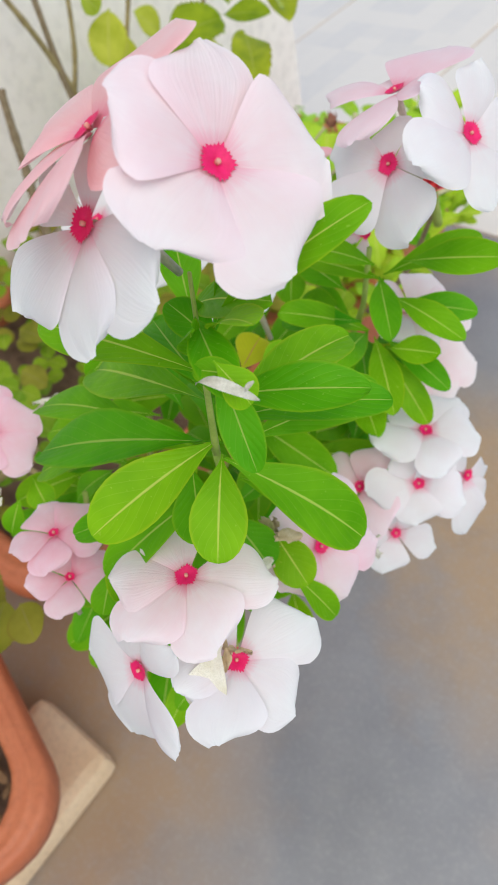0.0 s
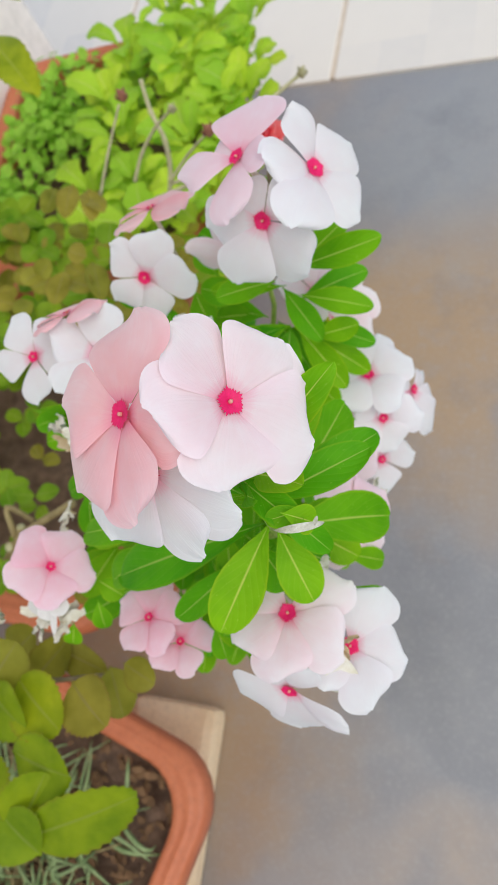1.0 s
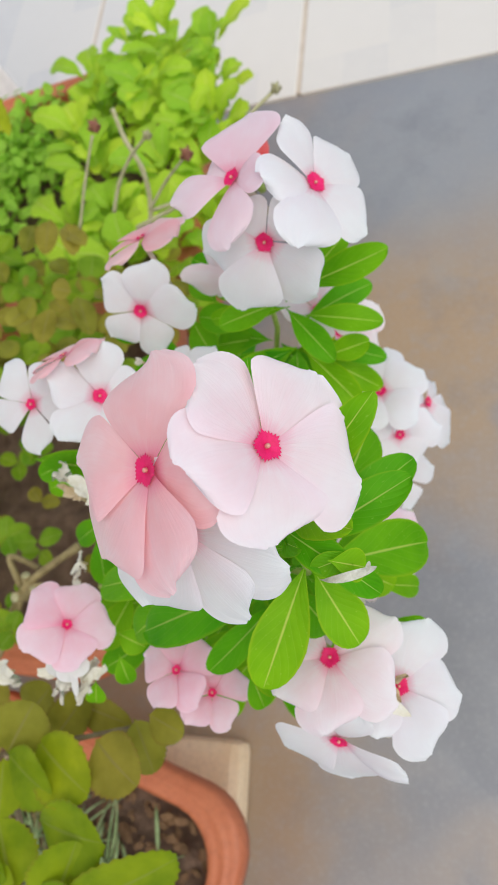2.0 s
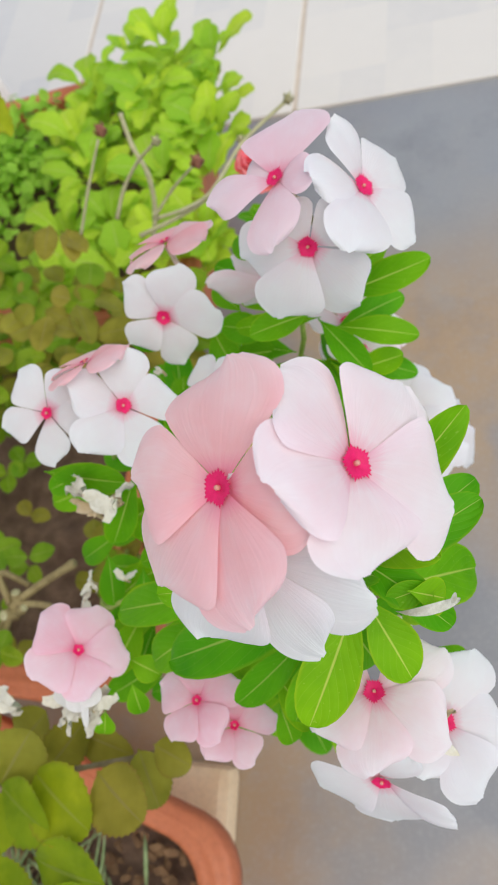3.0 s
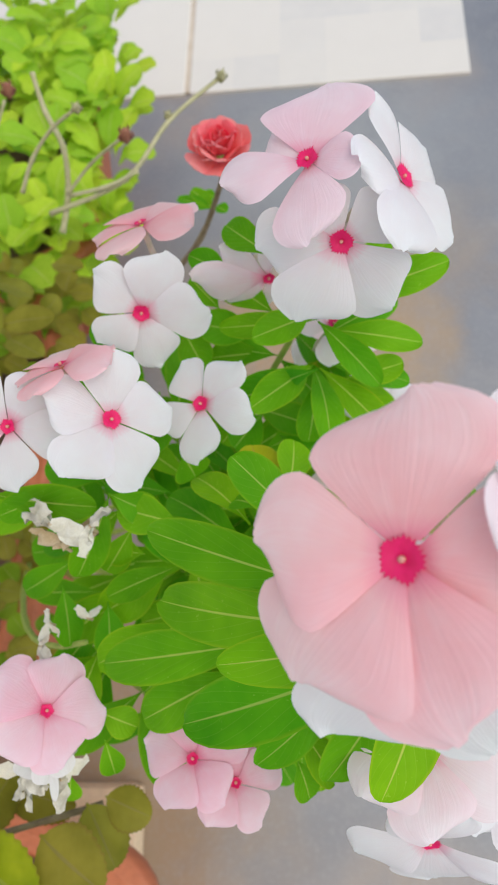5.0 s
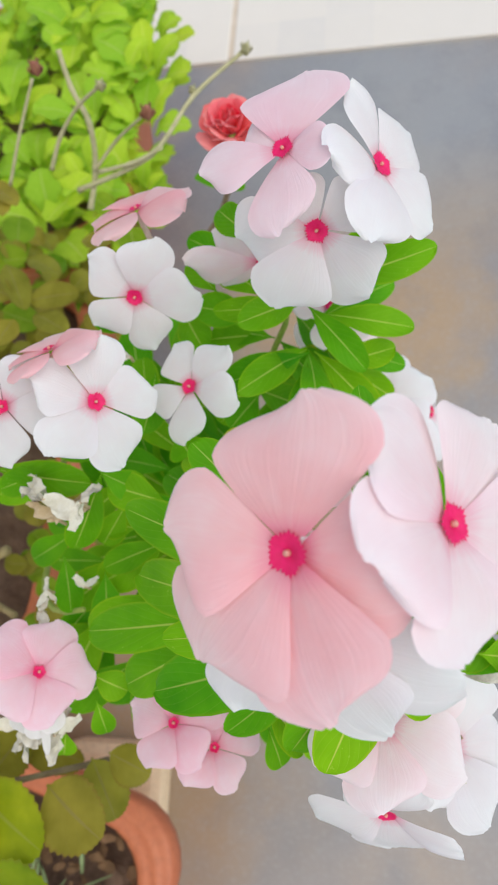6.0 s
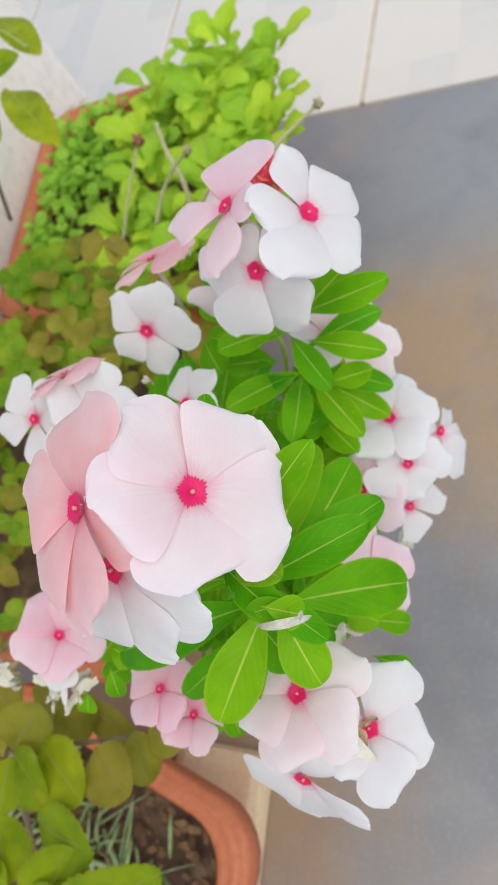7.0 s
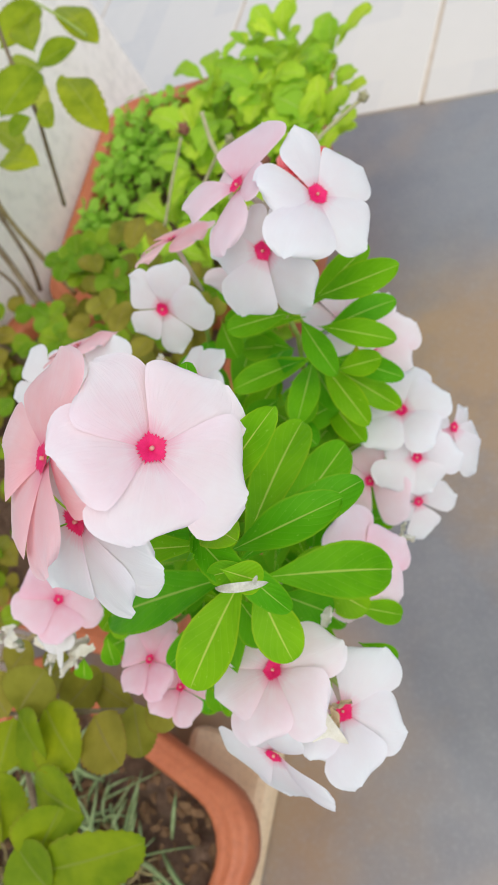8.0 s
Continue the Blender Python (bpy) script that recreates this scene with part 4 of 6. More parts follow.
leaflet(far_rose, (-0.431, 0.614, 0.52), (-0.345, 0.522, 0.52), 0.0364, rose_green)
leaflet(far_rose, (-0.451, 0.563, 0.52), (-0.475, 0.547, 0.52), 0.0253, rose_green)
leaflet(far_rose, (-0.409, 0.494, 0.52), (-0.469, 0.517, 0.52), 0.0323, rose_green)
leaflet(far_rose, (-0.443, 0.58, 0.52), (-0.416, 0.543, 0.52), 0.0220, rose_green)
cane(far_rose, [(-0.649, 0.675, 0.3), (-0.581, 0.66, 0.4), (-0.534, 0.65, 0.47), (-0.525, 0.66, 0.52), (-0.516, 0.675, 0.56)], 0.0026, woody_mat)
cane(far_rose, [(-0.71, 0.576, 0.24), (-0.677, 0.58, 0.3), (-0.656, 0.59, 0.38), (-0.634, 0.597, 0.46)], 0.0032, woody_mat)
cane(far_rose, [(-0.691, 0.496, 0.24), (-0.677, 0.532, 0.3), (-0.683, 0.536, 0.36)], 0.0028, woody_mat)
cane(far_rose, [(-0.406, 0.648, 0.53), (-0.477, 0.707, 0.53), (-0.552, 0.76, 0.54)], 0.0014, stem_mat)
cane(far_rose, [(-0.64, 0.50, 0.23), (-0.655, 0.53, 0.30), (-0.66, 0.552, 0.365), (-0.66, 0.55, 0.424), (-0.66, 0.545, 0.479), (-0.66, 0.545, 0.60)], 0.0044, woody_mat)
cane(far_rose, [(-0.66, 0.549, 0.414), (-0.66, 0.554, 0.447), (-0.66, 0.541, 0.495), (-0.66, 0.522, 0.546), (-0.665, 0.50, 0.60)], 0.0038, old_cane)
cane(far_rose, [(-0.66, 0.547, 0.444), (-0.66, 0.572, 0.492), (-0.66, 0.588, 0.545), (-0.66, 0.592, 0.58)], 0.0030, old_cane)
cane(far_rose, [(-0.64, 0.43, 0.23), (-0.655, 0.436, 0.343), (-0.66, 0.449, 0.408), (-0.66, 0.454, 0.449), (-0.66, 0.462, 0.50)], 0.0056, woody_mat)
cane(far_rose, [(-0.66, 0.546, 0.427), (-0.66, 0.495, 0.409), (-0.66, 0.438, 0.392)], 0.0032, old_cane)
cane(far_rose, [(-0.645, 0.57, 0.23), (-0.655, 0.585, 0.30), (-0.66, 0.603, 0.383), (-0.66, 0.641, 0.451), (-0.66, 0.675, 0.514), (-0.655, 0.69, 0.56)], 0.0034, old_cane)
leaflet(far_rose, (-0.620, 0.608, 0.528), (-0.608, 0.575, 0.482), 0.0444, young_green)
leaflet(far_rose, (-0.620, 0.625, 0.492), (-0.608, 0.583, 0.447), 0.0376, young_green)
leaflet(far_rose, (-0.620, 0.641, 0.513), (-0.608, 0.664, 0.483), 0.0354, young_green)
leaflet(far_rose, (-0.620, 0.679, 0.462), (-0.608, 0.701, 0.459), 0.0295, young_green)
leaflet(far_rose, (-0.620, 0.655, 0.461), (-0.608, 0.658, 0.415), 0.0404, young_green)
leaflet(far_rose, (-0.620, 0.738, 0.471), (-0.608, 0.775, 0.440), 0.0340, young_green)
leaflet(far_rose, (-0.620, 0.760, 0.439), (-0.608, 0.730, 0.410), 0.0296, young_green)
leaflet(far_rose, (-0.620, 0.575, 0.554), (-0.608, 0.585, 0.535), 0.0297, young_green)
cane(far_rose, [(-0.253, 0.462, 0.42), (-0.243, 0.485, 0.44), (-0.237, 0.498, 0.47), (-0.244, 0.512, 0.49), (-0.247, 0.527, 0.51)], 0.0022, pale_stem)
cane(far_rose, [(-0.28, 0.487, 0.44), (-0.265, 0.499, 0.46), (-0.243, 0.505, 0.48), (-0.218, 0.499, 0.5)], 0.0016, pale_stem)
cane(far_rose, [(-0.314, 0.476, 0.44), (-0.293, 0.495, 0.47), (-0.27, 0.515, 0.5)], 0.0013, pale_stem)
cane(far_rose, [(-0.243, 0.482, 0.44), (-0.219, 0.489, 0.46), (-0.187, 0.479, 0.49)], 0.0013, pale_stem)
cane(far_rose, [(-0.26, 0.473, 0.43), (-0.195, 0.481, 0.45), (-0.16, 0.518, 0.465), (-0.122, 0.543, 0.475)], 0.0019, pale_stem)
cane(far_rose, [(-0.24, 0.48, 0.44), (-0.209, 0.476, 0.45), (-0.184, 0.483, 0.455)], 0.0016, pale_stem)
bud(far_rose, (-0.266, 0.519, 0.505), 0.0062, bud_mat)
bud(far_rose, (-0.18, 0.472, 0.5), 0.0062, bud_mat)
bud(far_rose, (-0.214, 0.495, 0.505), 0.0045, pale_stem)
bud(far_rose, (-0.119, 0.544, 0.477), 0.0052, pale_stem)
bud(far_rose, (-0.16, 0.522, 0.467), 0.0040, pale_stem)
leaflet(far_rose, (-0.121, 0.404, 0.5), (-0.143, 0.415, 0.5), 0.0107, leaf_green)
leaflet(far_rose, (-0.12, 0.404, 0.5), (-0.134, 0.421, 0.5), 0.0107, leaf_green)
leaflet(far_rose, (-0.118, 0.406, 0.5), (-0.111, 0.401, 0.5), 0.0092, leaf_green)
leaflet(far_rose, (-0.118, 0.413, 0.5), (-0.127, 0.416, 0.5), 0.0086, leaf_green)
cane(far_rose, [(-0.167, 0.41, 0.42), (-0.133, 0.407, 0.47), (-0.108, 0.398, 0.535)], 0.0020, woody_mat)
rose_bloom(far_rose, (-0.107, 0.392, 0.553), 0.0195)
leaflet(far_rose, (-0.359, 0.503, 0.43), (-0.347, 0.455, 0.44), 0.0212, rose_brown)
leaflet(far_rose, (-0.339, 0.494, 0.43), (-0.315, 0.449, 0.44), 0.0189, rose_brown)
leaflet(far_rose, (-0.377, 0.501, 0.43), (-0.371, 0.462, 0.44), 0.0196, rose_brown)
leaflet(far_rose, (-0.344, 0.489, 0.43), (-0.305, 0.458, 0.44), 0.0189, rose_brown)
leaflet(far_rose, (-0.364, 0.405, 0.43), (-0.375, 0.385, 0.44), 0.0188, rose_brown)
leaflet(far_rose, (-0.339, 0.402, 0.43), (-0.333, 0.361, 0.44), 0.0219, rose_brown)
leaflet(far_rose, (-0.312, 0.41, 0.43), (-0.285, 0.363, 0.44), 0.0214, rose_brown)
leaflet(far_rose, (-0.319, 0.416, 0.43), (-0.333, 0.416, 0.44), 0.0203, rose_brown)
leaflet(far_rose, (-0.295, 0.413, 0.43), (-0.262, 0.391, 0.44), 0.0177, rose_brown)
leaflet(far_rose, (-0.331, 0.391, 0.43), (-0.297, 0.374, 0.44), 0.0216, rose_brown)
leaflet(far_rose, (-0.368, 0.395, 0.43), (-0.35, 0.407, 0.44), 0.0187, rose_brown)
leaflet(far_rose, (-0.289, 0.375, 0.43), (-0.244, 0.373, 0.44), 0.0208, rose_brown)
leaflet(far_rose, (-0.282, 0.364, 0.43), (-0.249, 0.342, 0.44), 0.0206, rose_brown)
leaflet(far_rose, (-0.298, 0.361, 0.43), (-0.303, 0.334, 0.44), 0.0210, rose_brown)
leaflet(clover, (-0.456, 0.337, 0.355), (-0.467, 0.32, 0.36), 0.0193, clover_green)
leaflet(clover, (-0.456, 0.337, 0.355), (-0.475, 0.353, 0.36), 0.0194, clover_green)
leaflet(clover, (-0.456, 0.337, 0.355), (-0.429, 0.346, 0.36), 0.0192, clover_green)
leaflet(clover, (-0.456, 0.337, 0.355), (-0.433, 0.315, 0.36), 0.0191, clover_green)
leaflet(clover, (-0.481, 0.382, 0.355), (-0.458, 0.358, 0.36), 0.0197, clover_green)
leaflet(clover, (-0.481, 0.382, 0.355), (-0.505, 0.375, 0.36), 0.0200, clover_green)
leaflet(clover, (-0.481, 0.382, 0.355), (-0.487, 0.403, 0.36), 0.0200, clover_green)
leaflet(clover, (-0.481, 0.382, 0.355), (-0.445, 0.378, 0.36), 0.0197, clover_green)
leaflet(clover, (-0.468, 0.507, 0.355), (-0.436, 0.509, 0.36), 0.0205, clover_green)
leaflet(clover, (-0.468, 0.507, 0.355), (-0.449, 0.478, 0.36), 0.0205, clover_green)
leaflet(clover, (-0.468, 0.507, 0.355), (-0.495, 0.505, 0.36), 0.0209, clover_green)
leaflet(clover, (-0.468, 0.507, 0.355), (-0.469, 0.529, 0.36), 0.0208, clover_green)
leaflet(clover, (-0.501, 0.534, 0.355), (-0.514, 0.513, 0.36), 0.0213, clover_green)
leaflet(clover, (-0.501, 0.534, 0.355), (-0.524, 0.554, 0.36), 0.0215, clover_green)
leaflet(clover, (-0.501, 0.534, 0.355), (-0.471, 0.539, 0.36), 0.0211, clover_green)
leaflet(clover, (-0.501, 0.534, 0.355), (-0.476, 0.504, 0.36), 0.0210, clover_green)
leaflet(clover, (-0.444, 0.483, 0.355), (-0.415, 0.488, 0.36), 0.0201, clover_green)
leaflet(clover, (-0.444, 0.483, 0.355), (-0.423, 0.456, 0.36), 0.0200, clover_green)
leaflet(clover, (-0.444, 0.483, 0.355), (-0.469, 0.477, 0.36), 0.0204, clover_green)
leaflet(clover, (-0.444, 0.483, 0.355), (-0.45, 0.505, 0.36), 0.0204, clover_green)
leaflet(clover, (-0.502, 0.505, 0.355), (-0.498, 0.527, 0.36), 0.0211, clover_green)
leaflet(clover, (-0.502, 0.505, 0.355), (-0.464, 0.49, 0.36), 0.0208, clover_green)
leaflet(clover, (-0.502, 0.505, 0.355), (-0.505, 0.48, 0.36), 0.0210, clover_green)
leaflet(clover, (-0.502, 0.505, 0.355), (-0.53, 0.52, 0.36), 0.0213, clover_green)
leaflet(clover, (-0.485, 0.531, 0.355), (-0.514, 0.54, 0.36), 0.0213, clover_green)
leaflet(clover, (-0.485, 0.531, 0.355), (-0.471, 0.548, 0.36), 0.0211, clover_green)
leaflet(clover, (-0.485, 0.531, 0.355), (-0.449, 0.509, 0.36), 0.0208, clover_green)
leaflet(clover, (-0.485, 0.531, 0.355), (-0.497, 0.51, 0.36), 0.0211, clover_green)
leaflet(clover, (-0.403, 0.212, 0.355), (-0.376, 0.219, 0.36), 0.0176, clover_green)
leaflet(clover, (-0.403, 0.212, 0.355), (-0.388, 0.193, 0.36), 0.0176, clover_green)
leaflet(clover, (-0.403, 0.212, 0.355), (-0.426, 0.208, 0.36), 0.0178, clover_green)
leaflet(clover, (-0.403, 0.212, 0.355), (-0.404, 0.23, 0.36), 0.0178, clover_green)
leaflet(clover, (-0.405, 0.135, 0.355), (-0.424, 0.126, 0.36), 0.0172, clover_green)
leaflet(clover, (-0.405, 0.135, 0.355), (-0.413, 0.151, 0.36), 0.0173, clover_green)
leaflet(clover, (-0.405, 0.135, 0.355), (-0.377, 0.139, 0.36), 0.0170, clover_green)
leaflet(clover, (-0.368, 0.207, 0.355), (-0.39, 0.206, 0.36), 0.0174, clover_green)
leaflet(clover, (-0.444, 0.227, 0.355), (-0.423, 0.209, 0.36), 0.0181, clover_green)
leaflet(clover, (-0.444, 0.227, 0.355), (-0.411, 0.227, 0.36), 0.0181, clover_green)
leaflet(clover, (-0.379, 0.127, 0.355), (-0.401, 0.128, 0.36), 0.0169, clover_green)
leaflet(clover, (-0.379, 0.127, 0.355), (-0.371, 0.144, 0.36), 0.0168, clover_green)
leaflet(clover, (-0.379, 0.127, 0.355), (-0.351, 0.122, 0.36), 0.0166, clover_green)
leaflet(clover, (-0.379, 0.127, 0.355), (-0.385, 0.112, 0.36), 0.0168, clover_green)
leaflet(clover, (-0.409, 0.452, 0.355), (-0.406, 0.427, 0.36), 0.0195, clover_green)
leaflet(clover, (-0.409, 0.452, 0.355), (-0.436, 0.46, 0.36), 0.0198, clover_green)
leaflet(clover, (-0.409, 0.452, 0.355), (-0.396, 0.469, 0.36), 0.0196, clover_green)
leaflet(clover, (-0.409, 0.452, 0.355), (-0.378, 0.433, 0.36), 0.0194, clover_green)
leaflet(clover, (-0.423, 0.415, 0.355), (-0.449, 0.416, 0.36), 0.0197, clover_green)
leaflet(clover, (-0.423, 0.415, 0.355), (-0.418, 0.435, 0.36), 0.0196, clover_green)
leaflet(clover, (-0.423, 0.415, 0.355), (-0.389, 0.403, 0.36), 0.0193, clover_green)
leaflet(clover, (-0.423, 0.415, 0.355), (-0.427, 0.393, 0.36), 0.0194, clover_green)
leaflet(clover, (-0.419, 0.262, 0.295), (-0.43, 0.276, 0.3), 0.0164, rose_brown)
leaflet(clover, (-0.409, 0.211, 0.295), (-0.428, 0.208, 0.3), 0.0160, clover_green)
leaflet(clover, (-0.476, 0.373, 0.295), (-0.479, 0.353, 0.3), 0.0175, clover_green)
leaflet(clover, (-0.476, 0.373, 0.295), (-0.491, 0.388, 0.3), 0.0176, clover_green)
leaflet(clover, (-0.476, 0.373, 0.295), (-0.446, 0.371, 0.3), 0.0174, clover_green)
leaflet(clover, (-0.455, 0.446, 0.295), (-0.476, 0.443, 0.3), 0.0179, rose_brown)
leaflet(clover, (-0.455, 0.446, 0.295), (-0.444, 0.462, 0.3), 0.0178, rose_brown)
leaflet(clover, (-0.455, 0.446, 0.295), (-0.431, 0.425, 0.3), 0.0176, rose_brown)
leaflet(clover, (-0.519, 0.299, 0.295), (-0.535, 0.313, 0.3), 0.0176, clover_green)
leaflet(clover, (-0.519, 0.299, 0.295), (-0.489, 0.3, 0.3), 0.0173, clover_green)
leaflet(clover, (-0.519, 0.299, 0.295), (-0.519, 0.279, 0.3), 0.0174, clover_green)
leaflet(clover, (-0.467, 0.379, 0.295), (-0.459, 0.395, 0.3), 0.0175, clover_green)
leaflet(clover, (-0.467, 0.379, 0.295), (-0.442, 0.361, 0.3), 0.0173, clover_green)
leaflet(clover, (-0.467, 0.379, 0.295), (-0.487, 0.373, 0.3), 0.0176, clover_green)
leaflet(clover, (-0.406, 0.133, 0.295), (-0.42, 0.143, 0.3), 0.0155, rose_brown)
leaflet(clover, (-0.517, 0.245, 0.295), (-0.536, 0.238, 0.3), 0.0172, clover_green)
leaflet(clover, (-0.557, 0.316, 0.295), (-0.551, 0.295, 0.3), 0.0178, clover_green)
leaflet(clover, (-0.557, 0.316, 0.295), (-0.577, 0.328, 0.3), 0.0180, clover_green)
leaflet(clover, (-0.557, 0.316, 0.295), (-0.527, 0.321, 0.3), 0.0178, clover_green)
leaflet(clover, (-0.505, 0.134, 0.295), (-0.522, 0.125, 0.3), 0.0163, rose_brown)
leaflet(clover, (-0.505, 0.134, 0.295), (-0.502, 0.151, 0.3), 0.0163, rose_brown)
leaflet(clover, (-0.505, 0.134, 0.295), (-0.478, 0.125, 0.3), 0.0161, rose_brown)
leaflet(clover, (-0.457, 0.139, 0.295), (-0.476, 0.147, 0.3), 0.0160, clover_green)
leaflet(clover, (-0.457, 0.139, 0.295), (-0.434, 0.148, 0.3), 0.0158, clover_green)
leaflet(clover, (-0.457, 0.139, 0.295), (-0.451, 0.123, 0.3), 0.0158, clover_green)
leaflet(clover, (-0.421, 0.166, 0.295), (-0.436, 0.156, 0.3), 0.0158, clover_green)
leaflet(clover, (-0.562, 0.43, 0.295), (-0.535, 0.437, 0.3), 0.0186, rose_brown)
leaflet(clover, (-0.562, 0.43, 0.295), (-0.55, 0.405, 0.3), 0.0185, rose_brown)
leaflet(clover, (-0.562, 0.43, 0.295), (-0.586, 0.44, 0.3), 0.0188, rose_brown)
leaflet(clover, (-0.493, 0.391, 0.295), (-0.462, 0.378, 0.3), 0.0176, clover_green)
leaflet(clover, (-0.493, 0.391, 0.295), (-0.508, 0.378, 0.3), 0.0178, clover_green)
leaflet(clover, (-0.493, 0.391, 0.295), (-0.495, 0.409, 0.3), 0.0179, clover_green)
leaflet(clover, (-0.457, 0.307, 0.295), (-0.446, 0.286, 0.3), 0.0168, clover_green)
leaflet(clover, (-0.457, 0.307, 0.295), (-0.479, 0.313, 0.3), 0.0171, clover_green)
leaflet(clover, (-0.457, 0.307, 0.295), (-0.436, 0.316, 0.3), 0.0169, clover_green)
leaflet(clover, (-0.447, 0.143, 0.295), (-0.459, 0.131, 0.3), 0.0158, rose_brown)
leaflet(clover, (-0.447, 0.143, 0.295), (-0.451, 0.159, 0.3), 0.0159, rose_brown)
leaflet(clover, (-0.509, 0.413, 0.295), (-0.533, 0.419, 0.3), 0.0182, clover_green)
leaflet(clover, (-0.509, 0.413, 0.295), (-0.487, 0.424, 0.3), 0.0180, clover_green)
leaflet(clover, (-0.509, 0.413, 0.295), (-0.494, 0.39, 0.3), 0.0179, clover_green)
leaflet(clover, (-0.522, 0.262, 0.295), (-0.53, 0.279, 0.3), 0.0173, clover_green)
leaflet(clover, (-0.522, 0.262, 0.295), (-0.491, 0.256, 0.3), 0.0171, clover_green)
leaflet(clover, (-0.522, 0.262, 0.295), (-0.533, 0.247, 0.3), 0.0172, clover_green)
leaflet(clover, (-0.468, 0.233, 0.295), (-0.45, 0.246, 0.3), 0.0165, rose_brown)
leaflet(clover, (-0.468, 0.233, 0.295), (-0.452, 0.215, 0.3), 0.0164, rose_brown)
leaflet(clover, (-0.468, 0.233, 0.295), (-0.489, 0.235, 0.3), 0.0167, rose_brown)
leaflet(clover, (-0.482, 0.229, 0.295), (-0.453, 0.226, 0.3), 0.0165, clover_green)
leaflet(clover, (-0.482, 0.229, 0.295), (-0.491, 0.213, 0.3), 0.0167, clover_green)
leaflet(clover, (-0.485, 0.237, 0.295), (-0.466, 0.22, 0.3), 0.0166, clover_green)
leaflet(clover, (-0.485, 0.237, 0.295), (-0.507, 0.237, 0.3), 0.0169, clover_green)
leaflet(clover, (-0.47, 0.385, 0.295), (-0.476, 0.367, 0.3), 0.0175, rose_brown)
leaflet(clover, (-0.47, 0.385, 0.295), (-0.481, 0.402, 0.3), 0.0177, rose_brown)
leaflet(clover, (-0.47, 0.385, 0.295), (-0.439, 0.38, 0.3), 0.0174, rose_brown)
leaflet(clover, (-0.497, 0.276, 0.295), (-0.519, 0.275, 0.3), 0.0172, clover_green)
leaflet(clover, (-0.497, 0.276, 0.295), (-0.483, 0.291, 0.3), 0.0171, clover_green)
leaflet(clover, (-0.497, 0.276, 0.295), (-0.476, 0.258, 0.3), 0.0170, clover_green)
leaflet(clover, (-0.475, 0.359, 0.295), (-0.488, 0.375, 0.3), 0.0175, clover_green)
leaflet(clover, (-0.475, 0.359, 0.295), (-0.445, 0.357, 0.3), 0.0173, clover_green)
leaflet(clover, (-0.475, 0.359, 0.295), (-0.479, 0.34, 0.3), 0.0174, clover_green)
leaflet(clover, (-0.465, 0.237, 0.295), (-0.443, 0.222, 0.3), 0.0164, rose_brown)
leaflet(clover, (-0.465, 0.237, 0.295), (-0.485, 0.234, 0.3), 0.0167, rose_brown)
leaflet(clover, (-0.44, 0.321, 0.295), (-0.412, 0.321, 0.3), 0.0168, clover_green)
leaflet(clover, (-0.44, 0.321, 0.295), (-0.442, 0.302, 0.3), 0.0168, clover_green)
leaflet(clover, (-0.44, 0.321, 0.295), (-0.454, 0.335, 0.3), 0.0170, clover_green)
leaflet(far_rose, (-0.335, 0.455, 0.375), (-0.372, 0.457, 0.38), 0.0234, clover_green)
leaflet(far_rose, (-0.283, 0.417, 0.375), (-0.27, 0.432, 0.38), 0.0182, rose_brown)
leaflet(far_rose, (-0.286, 0.421, 0.375), (-0.293, 0.4, 0.38), 0.0192, rose_brown)
leaflet(far_rose, (-0.287, 0.365, 0.375), (-0.308, 0.376, 0.38), 0.0160, rose_brown)
leaflet(far_rose, (-0.341, 0.449, 0.375), (-0.345, 0.47, 0.38), 0.0224, rose_brown)
leaflet(far_rose, (-0.347, 0.402, 0.375), (-0.306, 0.384, 0.38), 0.0254, clover_green)
leaflet(far_rose, (-0.417, 0.408, 0.375), (-0.429, 0.389, 0.38), 0.0221, rose_brown)
leaflet(far_rose, (-0.448, 0.482, 0.375), (-0.463, 0.505, 0.38), 0.0215, rose_brown)
leaflet(far_rose, (-0.332, 0.37, 0.375), (-0.357, 0.368, 0.38), 0.0211, rose_brown)
leaflet(far_rose, (-0.34, 0.361, 0.375), (-0.355, 0.379, 0.38), 0.0169, rose_brown)
leaflet(far_rose, (-0.367, 0.37, 0.375), (-0.382, 0.345, 0.38), 0.0228, clover_green)
leaflet(far_rose, (-0.359, 0.431, 0.375), (-0.381, 0.447, 0.38), 0.0195, rose_brown)
leaflet(far_rose, (-0.398, 0.433, 0.375), (-0.419, 0.421, 0.38), 0.0230, rose_brown)
leaflet(far_rose, (-0.27, 0.392, 0.375), (-0.243, 0.376, 0.38), 0.0196, rose_brown)
leaflet(far_rose, (-0.315, 0.371, 0.375), (-0.324, 0.352, 0.38), 0.0160, rose_brown)
leaflet(far_rose, (-0.341, 0.465, 0.375), (-0.341, 0.494, 0.38), 0.0288, clover_green)
leaflet(far_rose, (-0.357, 0.36, 0.375), (-0.337, 0.337, 0.38), 0.0217, rose_brown)
leaflet(far_rose, (-0.352, 0.382, 0.375), (-0.352, 0.402, 0.38), 0.0225, rose_brown)
leaflet(far_rose, (-0.281, 0.468, 0.375), (-0.251, 0.458, 0.38), 0.0192, rose_brown)
leaflet(far_rose, (-0.434, 0.404, 0.375), (-0.462, 0.409, 0.38), 0.0218, rose_brown)
leaflet(far_rose, (-0.368, 0.449, 0.375), (-0.328, 0.45, 0.38), 0.0280, clover_green)
leaflet(far_rose, (-0.457, 0.485, 0.375), (-0.48, 0.505, 0.38), 0.0201, rose_brown)
